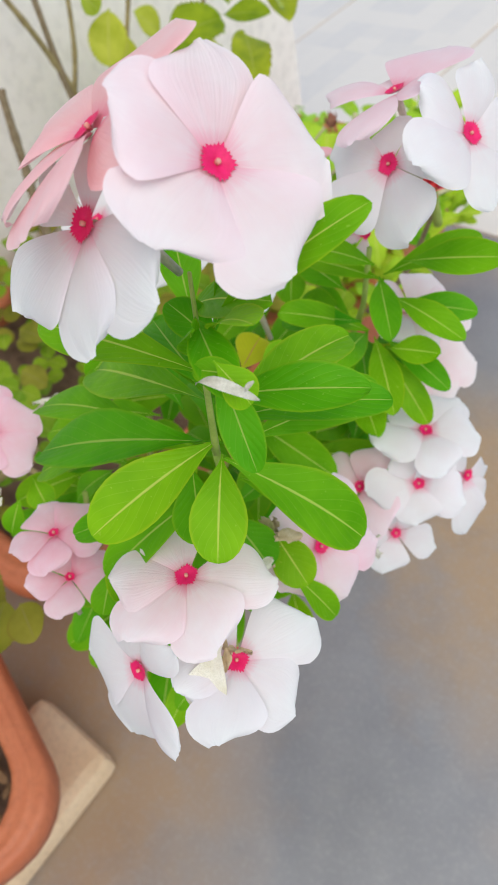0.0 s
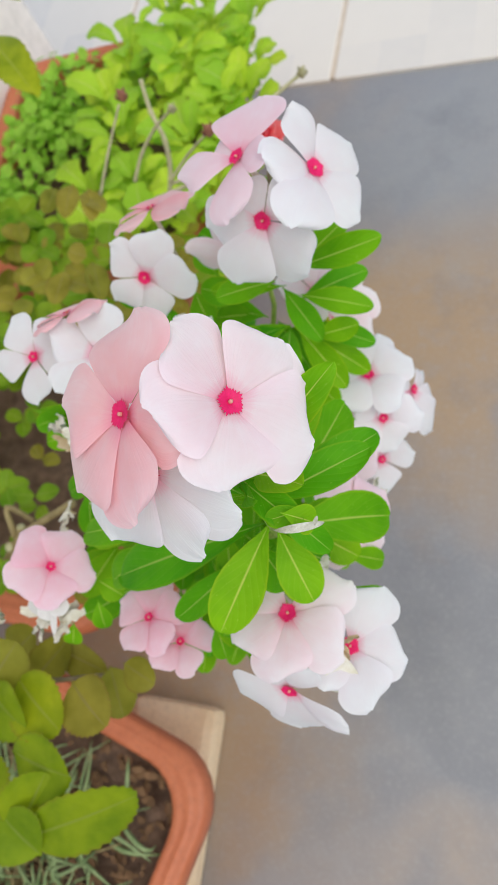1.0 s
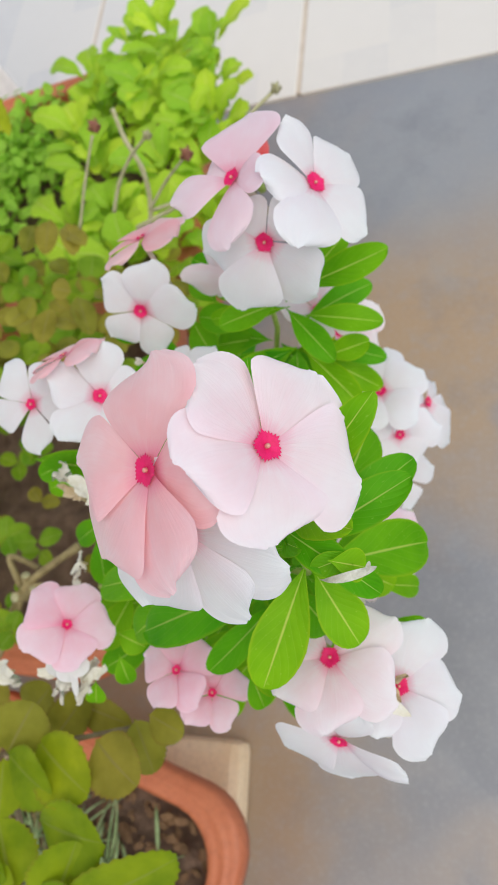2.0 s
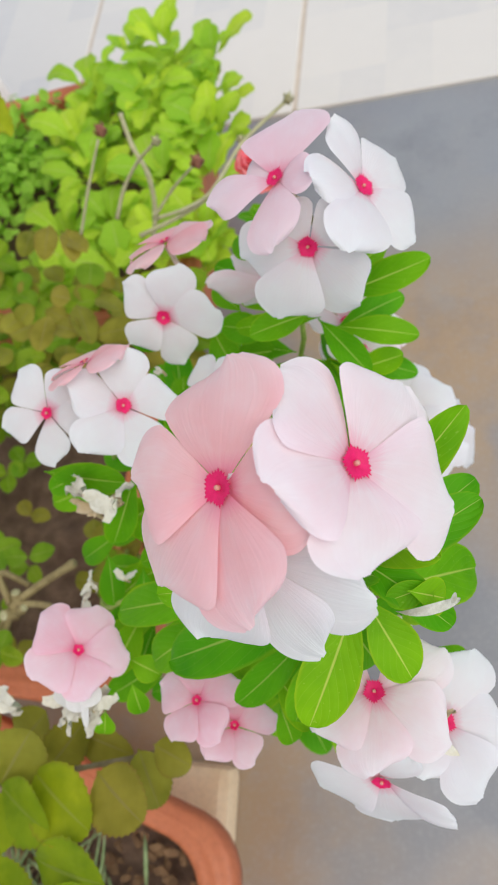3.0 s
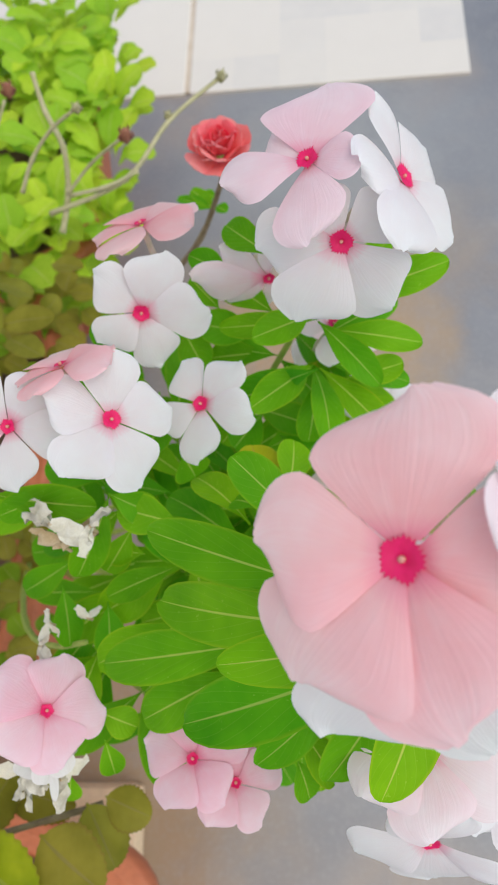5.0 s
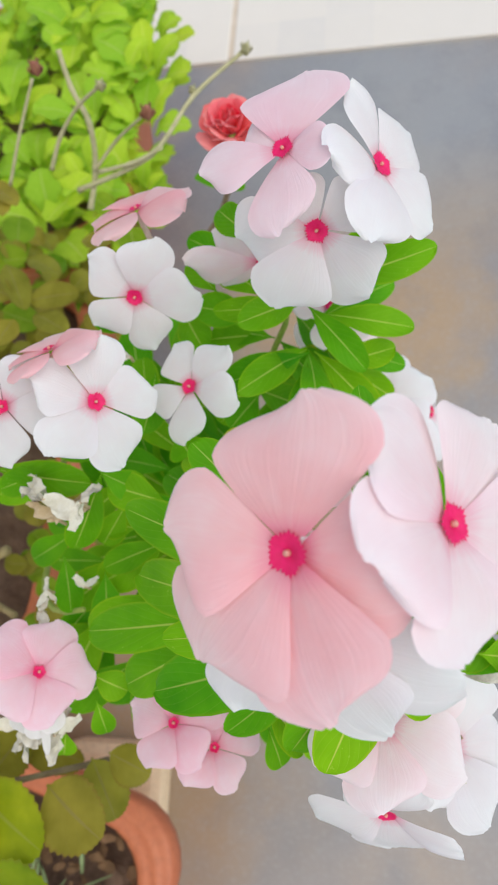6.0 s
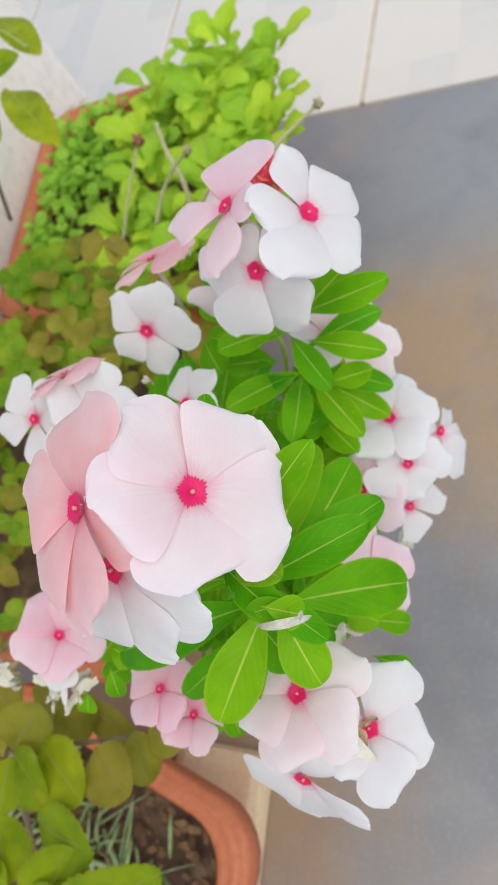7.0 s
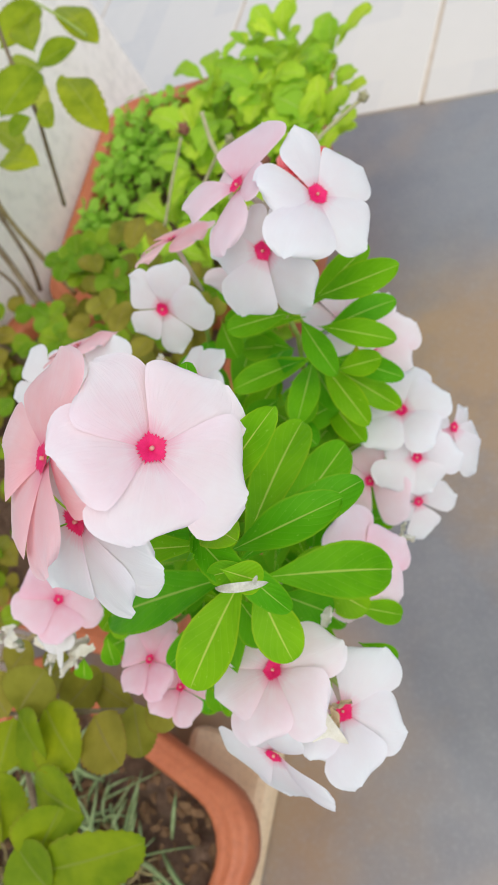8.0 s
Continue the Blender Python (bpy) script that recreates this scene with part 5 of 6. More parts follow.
leaflet(far_rose, (-0.361, 0.381, 0.375), (-0.372, 0.362, 0.38), 0.0221, rose_brown)
leaflet(far_rose, (-0.313, 0.405, 0.375), (-0.295, 0.381, 0.38), 0.0182, rose_brown)
leaflet(far_rose, (-0.298, 0.35, 0.375), (-0.27, 0.337, 0.38), 0.0160, rose_brown)
leaflet(far_rose, (-0.304, 0.369, 0.375), (-0.268, 0.349, 0.38), 0.0267, clover_green)
leaflet(far_rose, (-0.38, 0.424, 0.331), (-0.394, 0.399, 0.331), 0.0267, clover_green)
leaflet(far_rose, (-0.353, 0.446, 0.365), (-0.36, 0.426, 0.365), 0.0233, rose_brown)
leaflet(far_rose, (-0.363, 0.421, 0.306), (-0.336, 0.407, 0.306), 0.0219, rose_brown)
leaflet(far_rose, (-0.333, 0.378, 0.367), (-0.354, 0.396, 0.367), 0.0172, rose_brown)
leaflet(far_rose, (-0.514, 0.491, 0.322), (-0.507, 0.463, 0.322), 0.0205, rose_brown)
leaflet(far_rose, (-0.449, 0.496, 0.366), (-0.482, 0.506, 0.366), 0.0219, rose_brown)
leaflet(far_rose, (-0.394, 0.424, 0.351), (-0.362, 0.433, 0.351), 0.0305, clover_green)
leaflet(far_rose, (-0.459, 0.404, 0.329), (-0.44, 0.381, 0.329), 0.0237, rose_brown)
leaflet(far_rose, (-0.477, 0.417, 0.312), (-0.462, 0.435, 0.312), 0.0208, rose_brown)
leaflet(far_rose, (-0.52, 0.416, 0.328), (-0.531, 0.395, 0.328), 0.0212, rose_brown)
leaflet(far_rose, (-0.51, 0.462, 0.339), (-0.499, 0.436, 0.339), 0.0205, rose_brown)
leaflet(far_rose, (-0.389, 0.375, 0.367), (-0.404, 0.36, 0.367), 0.0170, rose_brown)
leaflet(far_rose, (-0.396, 0.418, 0.365), (-0.361, 0.422, 0.365), 0.0270, clover_green)
leaflet(far_rose, (-0.346, 0.369, 0.367), (-0.354, 0.391, 0.367), 0.0226, rose_brown)
leaflet(far_rose, (-0.438, 0.433, 0.331), (-0.419, 0.41, 0.331), 0.0247, rose_brown)
leaflet(far_rose, (-0.447, 0.494, 0.316), (-0.419, 0.473, 0.316), 0.0200, rose_brown)
leaflet(far_rose, (-0.47, 0.456, 0.359), (-0.438, 0.446, 0.359), 0.0211, rose_brown)
leaflet(far_rose, (-0.445, 0.451, 0.306), (-0.419, 0.43, 0.306), 0.0200, rose_brown)
leaflet(far_rose, (-0.338, 0.474, 0.361), (-0.367, 0.463, 0.361), 0.0280, clover_green)
leaflet(far_rose, (-0.544, 0.421, 0.312), (-0.564, 0.405, 0.312), 0.0225, rose_brown)
leaflet(far_rose, (-0.428, 0.507, 0.343), (-0.454, 0.532, 0.343), 0.0206, rose_brown)
leaflet(far_rose, (-0.458, 0.491, 0.341), (-0.425, 0.484, 0.341), 0.0220, rose_brown)
leaflet(far_rose, (-0.372, 0.476, 0.347), (-0.397, 0.47, 0.347), 0.0183, rose_brown)
leaflet(far_rose, (-0.467, 0.435, 0.325), (-0.459, 0.41, 0.325), 0.0231, rose_brown)
leaflet(far_rose, (-0.418, 0.39, 0.358), (-0.399, 0.412, 0.358), 0.0266, clover_green)
leaflet(far_rose, (-0.493, 0.438, 0.335), (-0.519, 0.43, 0.335), 0.0241, rose_brown)
leaflet(far_rose, (-0.324, 0.388, 0.364), (-0.302, 0.372, 0.364), 0.0204, rose_brown)
leaflet(far_rose, (-0.459, 0.421, 0.339), (-0.489, 0.42, 0.339), 0.0228, rose_brown)
leaflet(far_rose, (-0.548, 0.501, 0.304), (-0.578, 0.493, 0.304), 0.0269, rose_brown)
leaflet(far_rose, (-0.446, 0.44, 0.361), (-0.419, 0.445, 0.361), 0.0197, rose_brown)
leaflet(far_rose, (-0.433, 0.43, 0.356), (-0.397, 0.405, 0.356), 0.0260, clover_green)
leaflet(far_rose, (-0.541, 0.452, 0.302), (-0.578, 0.457, 0.302), 0.0251, rose_brown)
leaflet(far_rose, (-0.418, 0.524, 0.318), (-0.442, 0.55, 0.318), 0.0229, rose_brown)
leaflet(far_rose, (-0.538, 0.465, 0.321), (-0.509, 0.472, 0.321), 0.0202, rose_brown)
leaflet(far_rose, (-0.335, 0.373, 0.364), (-0.361, 0.374, 0.364), 0.0224, rose_brown)
leaflet(far_rose, (-0.361, 0.39, 0.359), (-0.342, 0.371, 0.359), 0.0193, rose_brown)
leaflet(far_rose, (-0.481, 0.45, 0.33), (-0.462, 0.475, 0.33), 0.0257, clover_green)
leaflet(far_rose, (-0.455, 0.462, 0.367), (-0.473, 0.488, 0.367), 0.0224, rose_brown)
leaflet(far_rose, (-0.509, 0.448, 0.304), (-0.482, 0.425, 0.304), 0.0247, rose_brown)
leaflet(far_rose, (-0.464, 0.462, 0.334), (-0.433, 0.447, 0.334), 0.0232, rose_brown)
leaflet(far_rose, (-0.362, 0.506, 0.334), (-0.393, 0.513, 0.334), 0.0230, rose_brown)
leaflet(far_rose, (-0.37, 0.445, 0.335), (-0.399, 0.459, 0.335), 0.0238, rose_brown)
leaflet(far_rose, (-0.357, 0.459, 0.346), (-0.372, 0.493, 0.346), 0.0268, clover_green)
leaflet(far_rose, (-0.369, 0.418, 0.34), (-0.397, 0.419, 0.34), 0.0244, rose_brown)
leaflet(far_rose, (-0.387, 0.418, 0.355), (-0.404, 0.404, 0.355), 0.0235, rose_brown)
leaflet(far_rose, (-0.497, 0.491, 0.32), (-0.521, 0.518, 0.32), 0.0205, rose_brown)
leaflet(far_rose, (-0.465, 0.425, 0.341), (-0.498, 0.429, 0.341), 0.0233, rose_brown)
leaflet(far_rose, (-0.384, 0.373, 0.367), (-0.379, 0.393, 0.367), 0.0214, rose_brown)
leaflet(far_rose, (-0.381, 0.42, 0.324), (-0.348, 0.429, 0.324), 0.0263, clover_green)
leaflet(far_rose, (-0.561, 0.528, 0.333), (-0.528, 0.53, 0.333), 0.0211, rose_brown)
leaflet(far_rose, (-0.49, 0.441, 0.358), (-0.517, 0.464, 0.358), 0.0230, rose_brown)
leaflet(far_rose, (-0.473, 0.435, 0.323), (-0.454, 0.411, 0.323), 0.0196, rose_brown)
leaflet(far_rose, (-0.417, 0.455, 0.316), (-0.444, 0.448, 0.316), 0.0253, rose_brown)
leaflet(far_rose, (-0.432, 0.394, 0.345), (-0.429, 0.371, 0.345), 0.0229, rose_brown)
leaflet(far_rose, (-0.55, 0.527, 0.306), (-0.558, 0.567, 0.306), 0.0331, clover_green)
leaflet(far_rose, (-0.521, 0.407, 0.316), (-0.511, 0.429, 0.316), 0.0261, rose_brown)
leaflet(far_rose, (-0.394, 0.492, 0.345), (-0.391, 0.467, 0.345), 0.0233, rose_brown)
leaflet(far_rose, (-0.464, 0.493, 0.353), (-0.497, 0.496, 0.353), 0.0229, rose_brown)
leaflet(far_rose, (-0.51, 0.488, 0.332), (-0.517, 0.516, 0.332), 0.0259, rose_brown)
leaflet(far_rose, (-0.465, 0.415, 0.362), (-0.463, 0.438, 0.362), 0.0201, rose_brown)
leaflet(far_rose, (-0.383, 0.454, 0.302), (-0.386, 0.422, 0.302), 0.0309, clover_green)
leaflet(far_rose, (-0.36, 0.441, 0.323), (-0.364, 0.419, 0.323), 0.0213, rose_brown)
leaflet(far_rose, (-0.349, 0.452, 0.335), (-0.367, 0.438, 0.335), 0.0191, rose_brown)
leaflet(far_rose, (-0.475, 0.419, 0.326), (-0.454, 0.433, 0.326), 0.0224, rose_brown)
leaflet(far_rose, (-0.33, 0.397, 0.367), (-0.354, 0.394, 0.367), 0.0223, rose_brown)
leaflet(far_rose, (-0.429, 0.474, 0.363), (-0.419, 0.494, 0.363), 0.0230, rose_brown)
leaflet(clover, (-0.508, 0.524, 0.365), (-0.471, 0.522, 0.37), 0.0234, clover_green)
leaflet(clover, (-0.508, 0.524, 0.365), (-0.486, 0.492, 0.37), 0.0234, clover_green)
leaflet(clover, (-0.508, 0.524, 0.365), (-0.536, 0.52, 0.37), 0.0238, clover_green)
leaflet(clover, (-0.508, 0.524, 0.365), (-0.518, 0.549, 0.37), 0.0239, clover_green)
leaflet(clover, (-0.477, 0.531, 0.365), (-0.479, 0.505, 0.37), 0.0232, clover_green)
leaflet(clover, (-0.477, 0.531, 0.365), (-0.506, 0.545, 0.37), 0.0236, clover_green)
leaflet(clover, (-0.477, 0.531, 0.365), (-0.461, 0.548, 0.37), 0.0234, clover_green)
leaflet(clover, (-0.477, 0.531, 0.365), (-0.438, 0.508, 0.37), 0.0230, clover_green)
leaflet(clover, (-0.521, 0.511, 0.365), (-0.519, 0.533, 0.37), 0.0238, clover_green)
leaflet(clover, (-0.521, 0.511, 0.365), (-0.479, 0.497, 0.37), 0.0234, clover_green)
leaflet(clover, (-0.521, 0.511, 0.365), (-0.513, 0.481, 0.37), 0.0235, clover_green)
leaflet(clover, (-0.521, 0.511, 0.365), (-0.553, 0.518, 0.37), 0.0240, clover_green)
leaflet(clover, (-0.439, 0.484, 0.365), (-0.404, 0.462, 0.37), 0.0221, clover_green)
leaflet(clover, (-0.439, 0.484, 0.365), (-0.447, 0.462, 0.37), 0.0223, clover_green)
leaflet(clover, (-0.439, 0.484, 0.365), (-0.464, 0.5, 0.37), 0.0226, clover_green)
leaflet(clover, (-0.439, 0.484, 0.365), (-0.418, 0.497, 0.37), 0.0223, clover_green)
leaflet(clover, (-0.485, 0.404, 0.365), (-0.482, 0.424, 0.37), 0.0222, clover_green)
leaflet(clover, (-0.485, 0.404, 0.365), (-0.446, 0.394, 0.37), 0.0218, clover_green)
leaflet(clover, (-0.485, 0.404, 0.365), (-0.478, 0.378, 0.37), 0.0220, clover_green)
leaflet(clover, (-0.485, 0.404, 0.365), (-0.514, 0.409, 0.37), 0.0223, clover_green)
leaflet(clover, (-0.479, 0.362, 0.365), (-0.454, 0.338, 0.37), 0.0213, clover_green)
leaflet(clover, (-0.479, 0.362, 0.365), (-0.5, 0.352, 0.37), 0.0217, clover_green)
leaflet(clover, (-0.479, 0.362, 0.365), (-0.492, 0.382, 0.37), 0.0218, clover_green)
leaflet(clover, (-0.479, 0.362, 0.365), (-0.446, 0.365, 0.37), 0.0214, clover_green)
leaflet(clover, (-0.449, 0.367, 0.365), (-0.476, 0.373, 0.37), 0.0215, clover_green)
leaflet(clover, (-0.449, 0.367, 0.365), (-0.441, 0.385, 0.37), 0.0213, clover_green)
leaflet(clover, (-0.449, 0.367, 0.365), (-0.413, 0.355, 0.37), 0.0210, clover_green)
leaflet(clover, (-0.449, 0.367, 0.365), (-0.449, 0.344, 0.37), 0.0212, clover_green)
leaflet(clover, (-0.512, 0.434, 0.365), (-0.54, 0.448, 0.37), 0.0230, clover_green)
leaflet(clover, (-0.512, 0.434, 0.365), (-0.494, 0.45, 0.37), 0.0228, clover_green)
leaflet(clover, (-0.512, 0.434, 0.365), (-0.474, 0.414, 0.37), 0.0224, clover_green)
leaflet(clover, (-0.512, 0.434, 0.365), (-0.52, 0.413, 0.37), 0.0227, clover_green)
leaflet(clover, (-0.454, 0.335, 0.365), (-0.464, 0.317, 0.37), 0.0210, clover_green)
leaflet(clover, (-0.454, 0.335, 0.365), (-0.477, 0.349, 0.37), 0.0212, clover_green)
leaflet(clover, (-0.454, 0.335, 0.365), (-0.432, 0.347, 0.37), 0.0209, clover_green)
leaflet(clover, (-0.454, 0.335, 0.365), (-0.423, 0.316, 0.37), 0.0207, clover_green)
leaflet(far_rose, (-0.275, 0.53, 0.325), (-0.302, 0.556, 0.325), 0.0254, clover_green)
leaflet(far_rose, (-0.355, 0.447, 0.289), (-0.353, 0.471, 0.289), 0.0215, rose_brown)
leaflet(far_rose, (-0.339, 0.497, 0.321), (-0.353, 0.52, 0.321), 0.0231, rose_brown)
leaflet(far_rose, (-0.284, 0.438, 0.318), (-0.273, 0.416, 0.318), 0.0225, rose_brown)
leaflet(far_rose, (-0.264, 0.451, 0.296), (-0.246, 0.465, 0.296), 0.0193, rose_brown)
leaflet(far_rose, (-0.305, 0.488, 0.282), (-0.27, 0.477, 0.282), 0.0288, clover_green)
leaflet(far_rose, (-0.393, 0.575, 0.27), (-0.41, 0.556, 0.27), 0.0223, rose_brown)
leaflet(far_rose, (-0.28, 0.466, 0.334), (-0.256, 0.462, 0.334), 0.0179, rose_brown)
leaflet(far_rose, (-0.355, 0.474, 0.335), (-0.344, 0.493, 0.335), 0.0176, rose_brown)
leaflet(far_rose, (-0.342, 0.427, 0.333), (-0.332, 0.446, 0.333), 0.0212, rose_brown)
leaflet(far_rose, (-0.281, 0.461, 0.274), (-0.247, 0.451, 0.274), 0.0238, clover_green)
leaflet(far_rose, (-0.363, 0.428, 0.304), (-0.339, 0.427, 0.304), 0.0179, rose_brown)
leaflet(far_rose, (-0.347, 0.434, 0.307), (-0.328, 0.444, 0.307), 0.0216, rose_brown)
leaflet(far_rose, (-0.302, 0.463, 0.295), (-0.278, 0.465, 0.295), 0.0179, rose_brown)
leaflet(far_rose, (-0.38, 0.491, 0.269), (-0.354, 0.48, 0.269), 0.0246, rose_brown)
leaflet(far_rose, (-0.253, 0.505, 0.339), (-0.244, 0.473, 0.339), 0.0292, clover_green)
leaflet(far_rose, (-0.3, 0.491, 0.299), (-0.296, 0.515, 0.299), 0.0243, rose_brown)
leaflet(far_rose, (-0.274, 0.457, 0.318), (-0.254, 0.441, 0.318), 0.0173, rose_brown)
leaflet(far_rose, (-0.348, 0.441, 0.305), (-0.372, 0.453, 0.305), 0.0217, rose_brown)
leaflet(far_rose, (-0.282, 0.451, 0.263), (-0.258, 0.44, 0.263), 0.0185, rose_brown)
leaflet(far_rose, (-0.254, 0.474, 0.309), (-0.276, 0.452, 0.309), 0.0234, clover_green)
leaflet(far_rose, (-0.345, 0.536, 0.273), (-0.361, 0.561, 0.273), 0.0259, rose_brown)
leaflet(far_rose, (-0.355, 0.514, 0.339), (-0.34, 0.492, 0.339), 0.0185, rose_brown)
leaflet(far_rose, (-0.297, 0.474, 0.284), (-0.313, 0.458, 0.284), 0.0227, rose_brown)
leaflet(far_rose, (-0.383, 0.567, 0.286), (-0.403, 0.553, 0.286), 0.0193, rose_brown)
leaflet(far_rose, (-0.356, 0.479, 0.316), (-0.325, 0.487, 0.316), 0.0241, clover_green)
leaflet(far_rose, (-0.341, 0.481, 0.276), (-0.316, 0.468, 0.276), 0.0185, rose_brown)
leaflet(far_rose, (-0.335, 0.507, 0.263), (-0.32, 0.527, 0.263), 0.0198, rose_brown)
leaflet(far_rose, (-0.323, 0.473, 0.339), (-0.328, 0.451, 0.339), 0.0186, rose_brown)
leaflet(far_rose, (-0.271, 0.439, 0.272), (-0.275, 0.416, 0.272), 0.0232, rose_brown)
leaflet(far_rose, (-0.403, 0.572, 0.262), (-0.385, 0.535, 0.262), 0.0316, clover_green)
leaflet(far_rose, (-0.37, 0.511, 0.314), (-0.395, 0.522, 0.314), 0.0185, rose_brown)
leaflet(far_rose, (-0.308, 0.462, 0.297), (-0.284, 0.454, 0.297), 0.0197, rose_brown)
leaflet(far_rose, (-0.357, 0.47, 0.315), (-0.333, 0.458, 0.315), 0.0203, rose_brown)
leaflet(far_rose, (-0.276, 0.496, 0.289), (-0.262, 0.515, 0.289), 0.0212, rose_brown)
leaflet(far_rose, (-0.315, 0.486, 0.264), (-0.324, 0.454, 0.264), 0.0305, clover_green)
leaflet(far_rose, (-0.27, 0.424, 0.324), (-0.289, 0.439, 0.324), 0.0174, rose_brown)
leaflet(far_rose, (-0.342, 0.512, 0.286), (-0.353, 0.49, 0.286), 0.0225, rose_brown)
leaflet(far_rose, (-0.272, 0.477, 0.307), (-0.277, 0.502, 0.307), 0.0220, rose_brown)
leaflet(far_rose, (-0.32, 0.556, 0.273), (-0.305, 0.576, 0.273), 0.0210, rose_brown)
leaflet(far_rose, (-0.321, 0.483, 0.272), (-0.29, 0.496, 0.272), 0.0244, clover_green)
leaflet(far_rose, (-0.311, 0.494, 0.275), (-0.317, 0.521, 0.275), 0.0238, rose_brown)
leaflet(far_rose, (-0.394, 0.567, 0.267), (-0.378, 0.541, 0.267), 0.0195, rose_brown)
leaflet(far_rose, (-0.302, 0.443, 0.272), (-0.323, 0.432, 0.272), 0.0197, rose_brown)
leaflet(far_rose, (-0.337, 0.456, 0.309), (-0.357, 0.474, 0.309), 0.0236, rose_brown)
leaflet(far_rose, (-0.33, 0.46, 0.319), (-0.353, 0.442, 0.319), 0.0251, clover_green)
leaflet(clover, (-0.542, 0.33, 0.317), (-0.563, 0.351, 0.317), 0.0209, clover_green)
leaflet(clover, (-0.603, 0.346, 0.314), (-0.615, 0.369, 0.314), 0.0206, rose_brown)
leaflet(clover, (-0.523, 0.241, 0.306), (-0.567, 0.243, 0.306), 0.0270, rose_brown)
leaflet(clover, (-0.724, 0.419, 0.312), (-0.682, 0.426, 0.312), 0.0278, clover_green)
leaflet(clover, (-0.649, 0.312, 0.281), (-0.677, 0.336, 0.281), 0.0243, rose_brown)
leaflet(clover, (-0.666, 0.398, 0.31), (-0.616, 0.402, 0.31), 0.0317, rose_brown)
leaflet(clover, (-0.665, 0.273, 0.297), (-0.638, 0.292, 0.297), 0.0276, clover_green)
leaflet(clover, (-0.644, 0.373, 0.312), (-0.599, 0.371, 0.312), 0.0267, rose_brown)
leaflet(clover, (-0.604, 0.218, 0.304), (-0.626, 0.205, 0.304), 0.0196, rose_brown)
leaflet(clover, (-0.522, 0.223, 0.289), (-0.539, 0.211, 0.289), 0.0178, clover_green)
leaflet(clover, (-0.513, 0.188, 0.317), (-0.519, 0.17, 0.317), 0.0189, rose_brown)
leaflet(clover, (-0.69, 0.288, 0.278), (-0.736, 0.306, 0.278), 0.0276, rose_brown)
leaflet(clover, (-0.668, 0.372, 0.316), (-0.709, 0.374, 0.316), 0.0229, clover_green)
leaflet(clover, (-0.677, 0.291, 0.292), (-0.648, 0.316, 0.292), 0.0328, rose_brown)
leaflet(clover, (-0.684, 0.431, 0.33), (-0.708, 0.456, 0.33), 0.0214, rose_brown)
leaflet(clover, (-0.543, 0.101, 0.293), (-0.559, 0.12, 0.293), 0.0217, clover_green)
leaflet(clover, (-0.49, 0.118, 0.299), (-0.484, 0.096, 0.299), 0.0233, rose_brown)
leaflet(clover, (-0.766, 0.442, 0.292), (-0.725, 0.433, 0.292), 0.0222, rose_brown)
leaflet(clover, (-0.447, 0.116, 0.324), (-0.472, 0.1, 0.324), 0.0236, clover_green)
leaflet(clover, (-0.577, 0.202, 0.315), (-0.543, 0.213, 0.315), 0.0243, rose_brown)
leaflet(clover, (-0.681, 0.29, 0.283), (-0.7, 0.263, 0.283), 0.0308, rose_brown)
leaflet(clover, (-0.509, 0.234, 0.317), (-0.548, 0.255, 0.317), 0.0286, clover_green)
leaflet(clover, (-0.624, 0.343, 0.289), (-0.645, 0.327, 0.289), 0.0228, rose_brown)
leaflet(clover, (-0.557, 0.292, 0.314), (-0.526, 0.297, 0.314), 0.0206, rose_brown)
leaflet(clover, (-0.526, 0.124, 0.324), (-0.569, 0.121, 0.324), 0.0266, clover_green)
leaflet(clover, (-0.522, 0.11, 0.29), (-0.533, 0.132, 0.29), 0.0234, rose_brown)
leaflet(clover, (-0.65, 0.379, 0.316), (-0.661, 0.412, 0.316), 0.0292, clover_green)
leaflet(clover, (-0.513, 0.107, 0.3), (-0.49, 0.094, 0.3), 0.0197, rose_brown)
leaflet(clover, (-0.601, 0.17, 0.309), (-0.598, 0.15, 0.309), 0.0203, rose_brown)
leaflet(clover, (-0.566, 0.421, 0.329), (-0.608, 0.427, 0.329), 0.0250, clover_green)
leaflet(clover, (-0.676, 0.411, 0.302), (-0.634, 0.415, 0.302), 0.0268, rose_brown)
leaflet(clover, (-0.606, 0.342, 0.308), (-0.647, 0.368, 0.308), 0.0291, rose_brown)
leaflet(clover, (-0.582, 0.283, 0.295), (-0.608, 0.3, 0.295), 0.0196, clover_green)
leaflet(clover, (-0.624, 0.218, 0.314), (-0.584, 0.232, 0.314), 0.0298, rose_brown)
leaflet(clover, (-0.535, 0.161, 0.294), (-0.523, 0.142, 0.294), 0.0203, rose_brown)
leaflet(clover, (-0.522, 0.127, 0.304), (-0.521, 0.149, 0.304), 0.0225, clover_green)
leaflet(clover, (-0.644, 0.296, 0.308), (-0.681, 0.326, 0.308), 0.0315, rose_brown)
leaflet(clover, (-0.488, 0.158, 0.313), (-0.519, 0.178, 0.313), 0.0261, rose_brown)
leaflet(clover, (-0.492, 0.139, 0.276), (-0.464, 0.155, 0.276), 0.0255, clover_green)
leaflet(clover, (-0.674, 0.427, 0.276), (-0.655, 0.451, 0.276), 0.0279, rose_brown)
leaflet(clover, (-0.539, 0.146, 0.309), (-0.536, 0.173, 0.309), 0.0278, rose_brown)
leaflet(clover, (-0.602, 0.406, 0.308), (-0.604, 0.384, 0.308), 0.0208, clover_green)
leaflet(clover, (-0.661, 0.379, 0.284), (-0.695, 0.414, 0.284), 0.0328, rose_brown)
leaflet(clover, (-0.549, 0.329, 0.303), (-0.543, 0.356, 0.303), 0.0266, rose_brown)
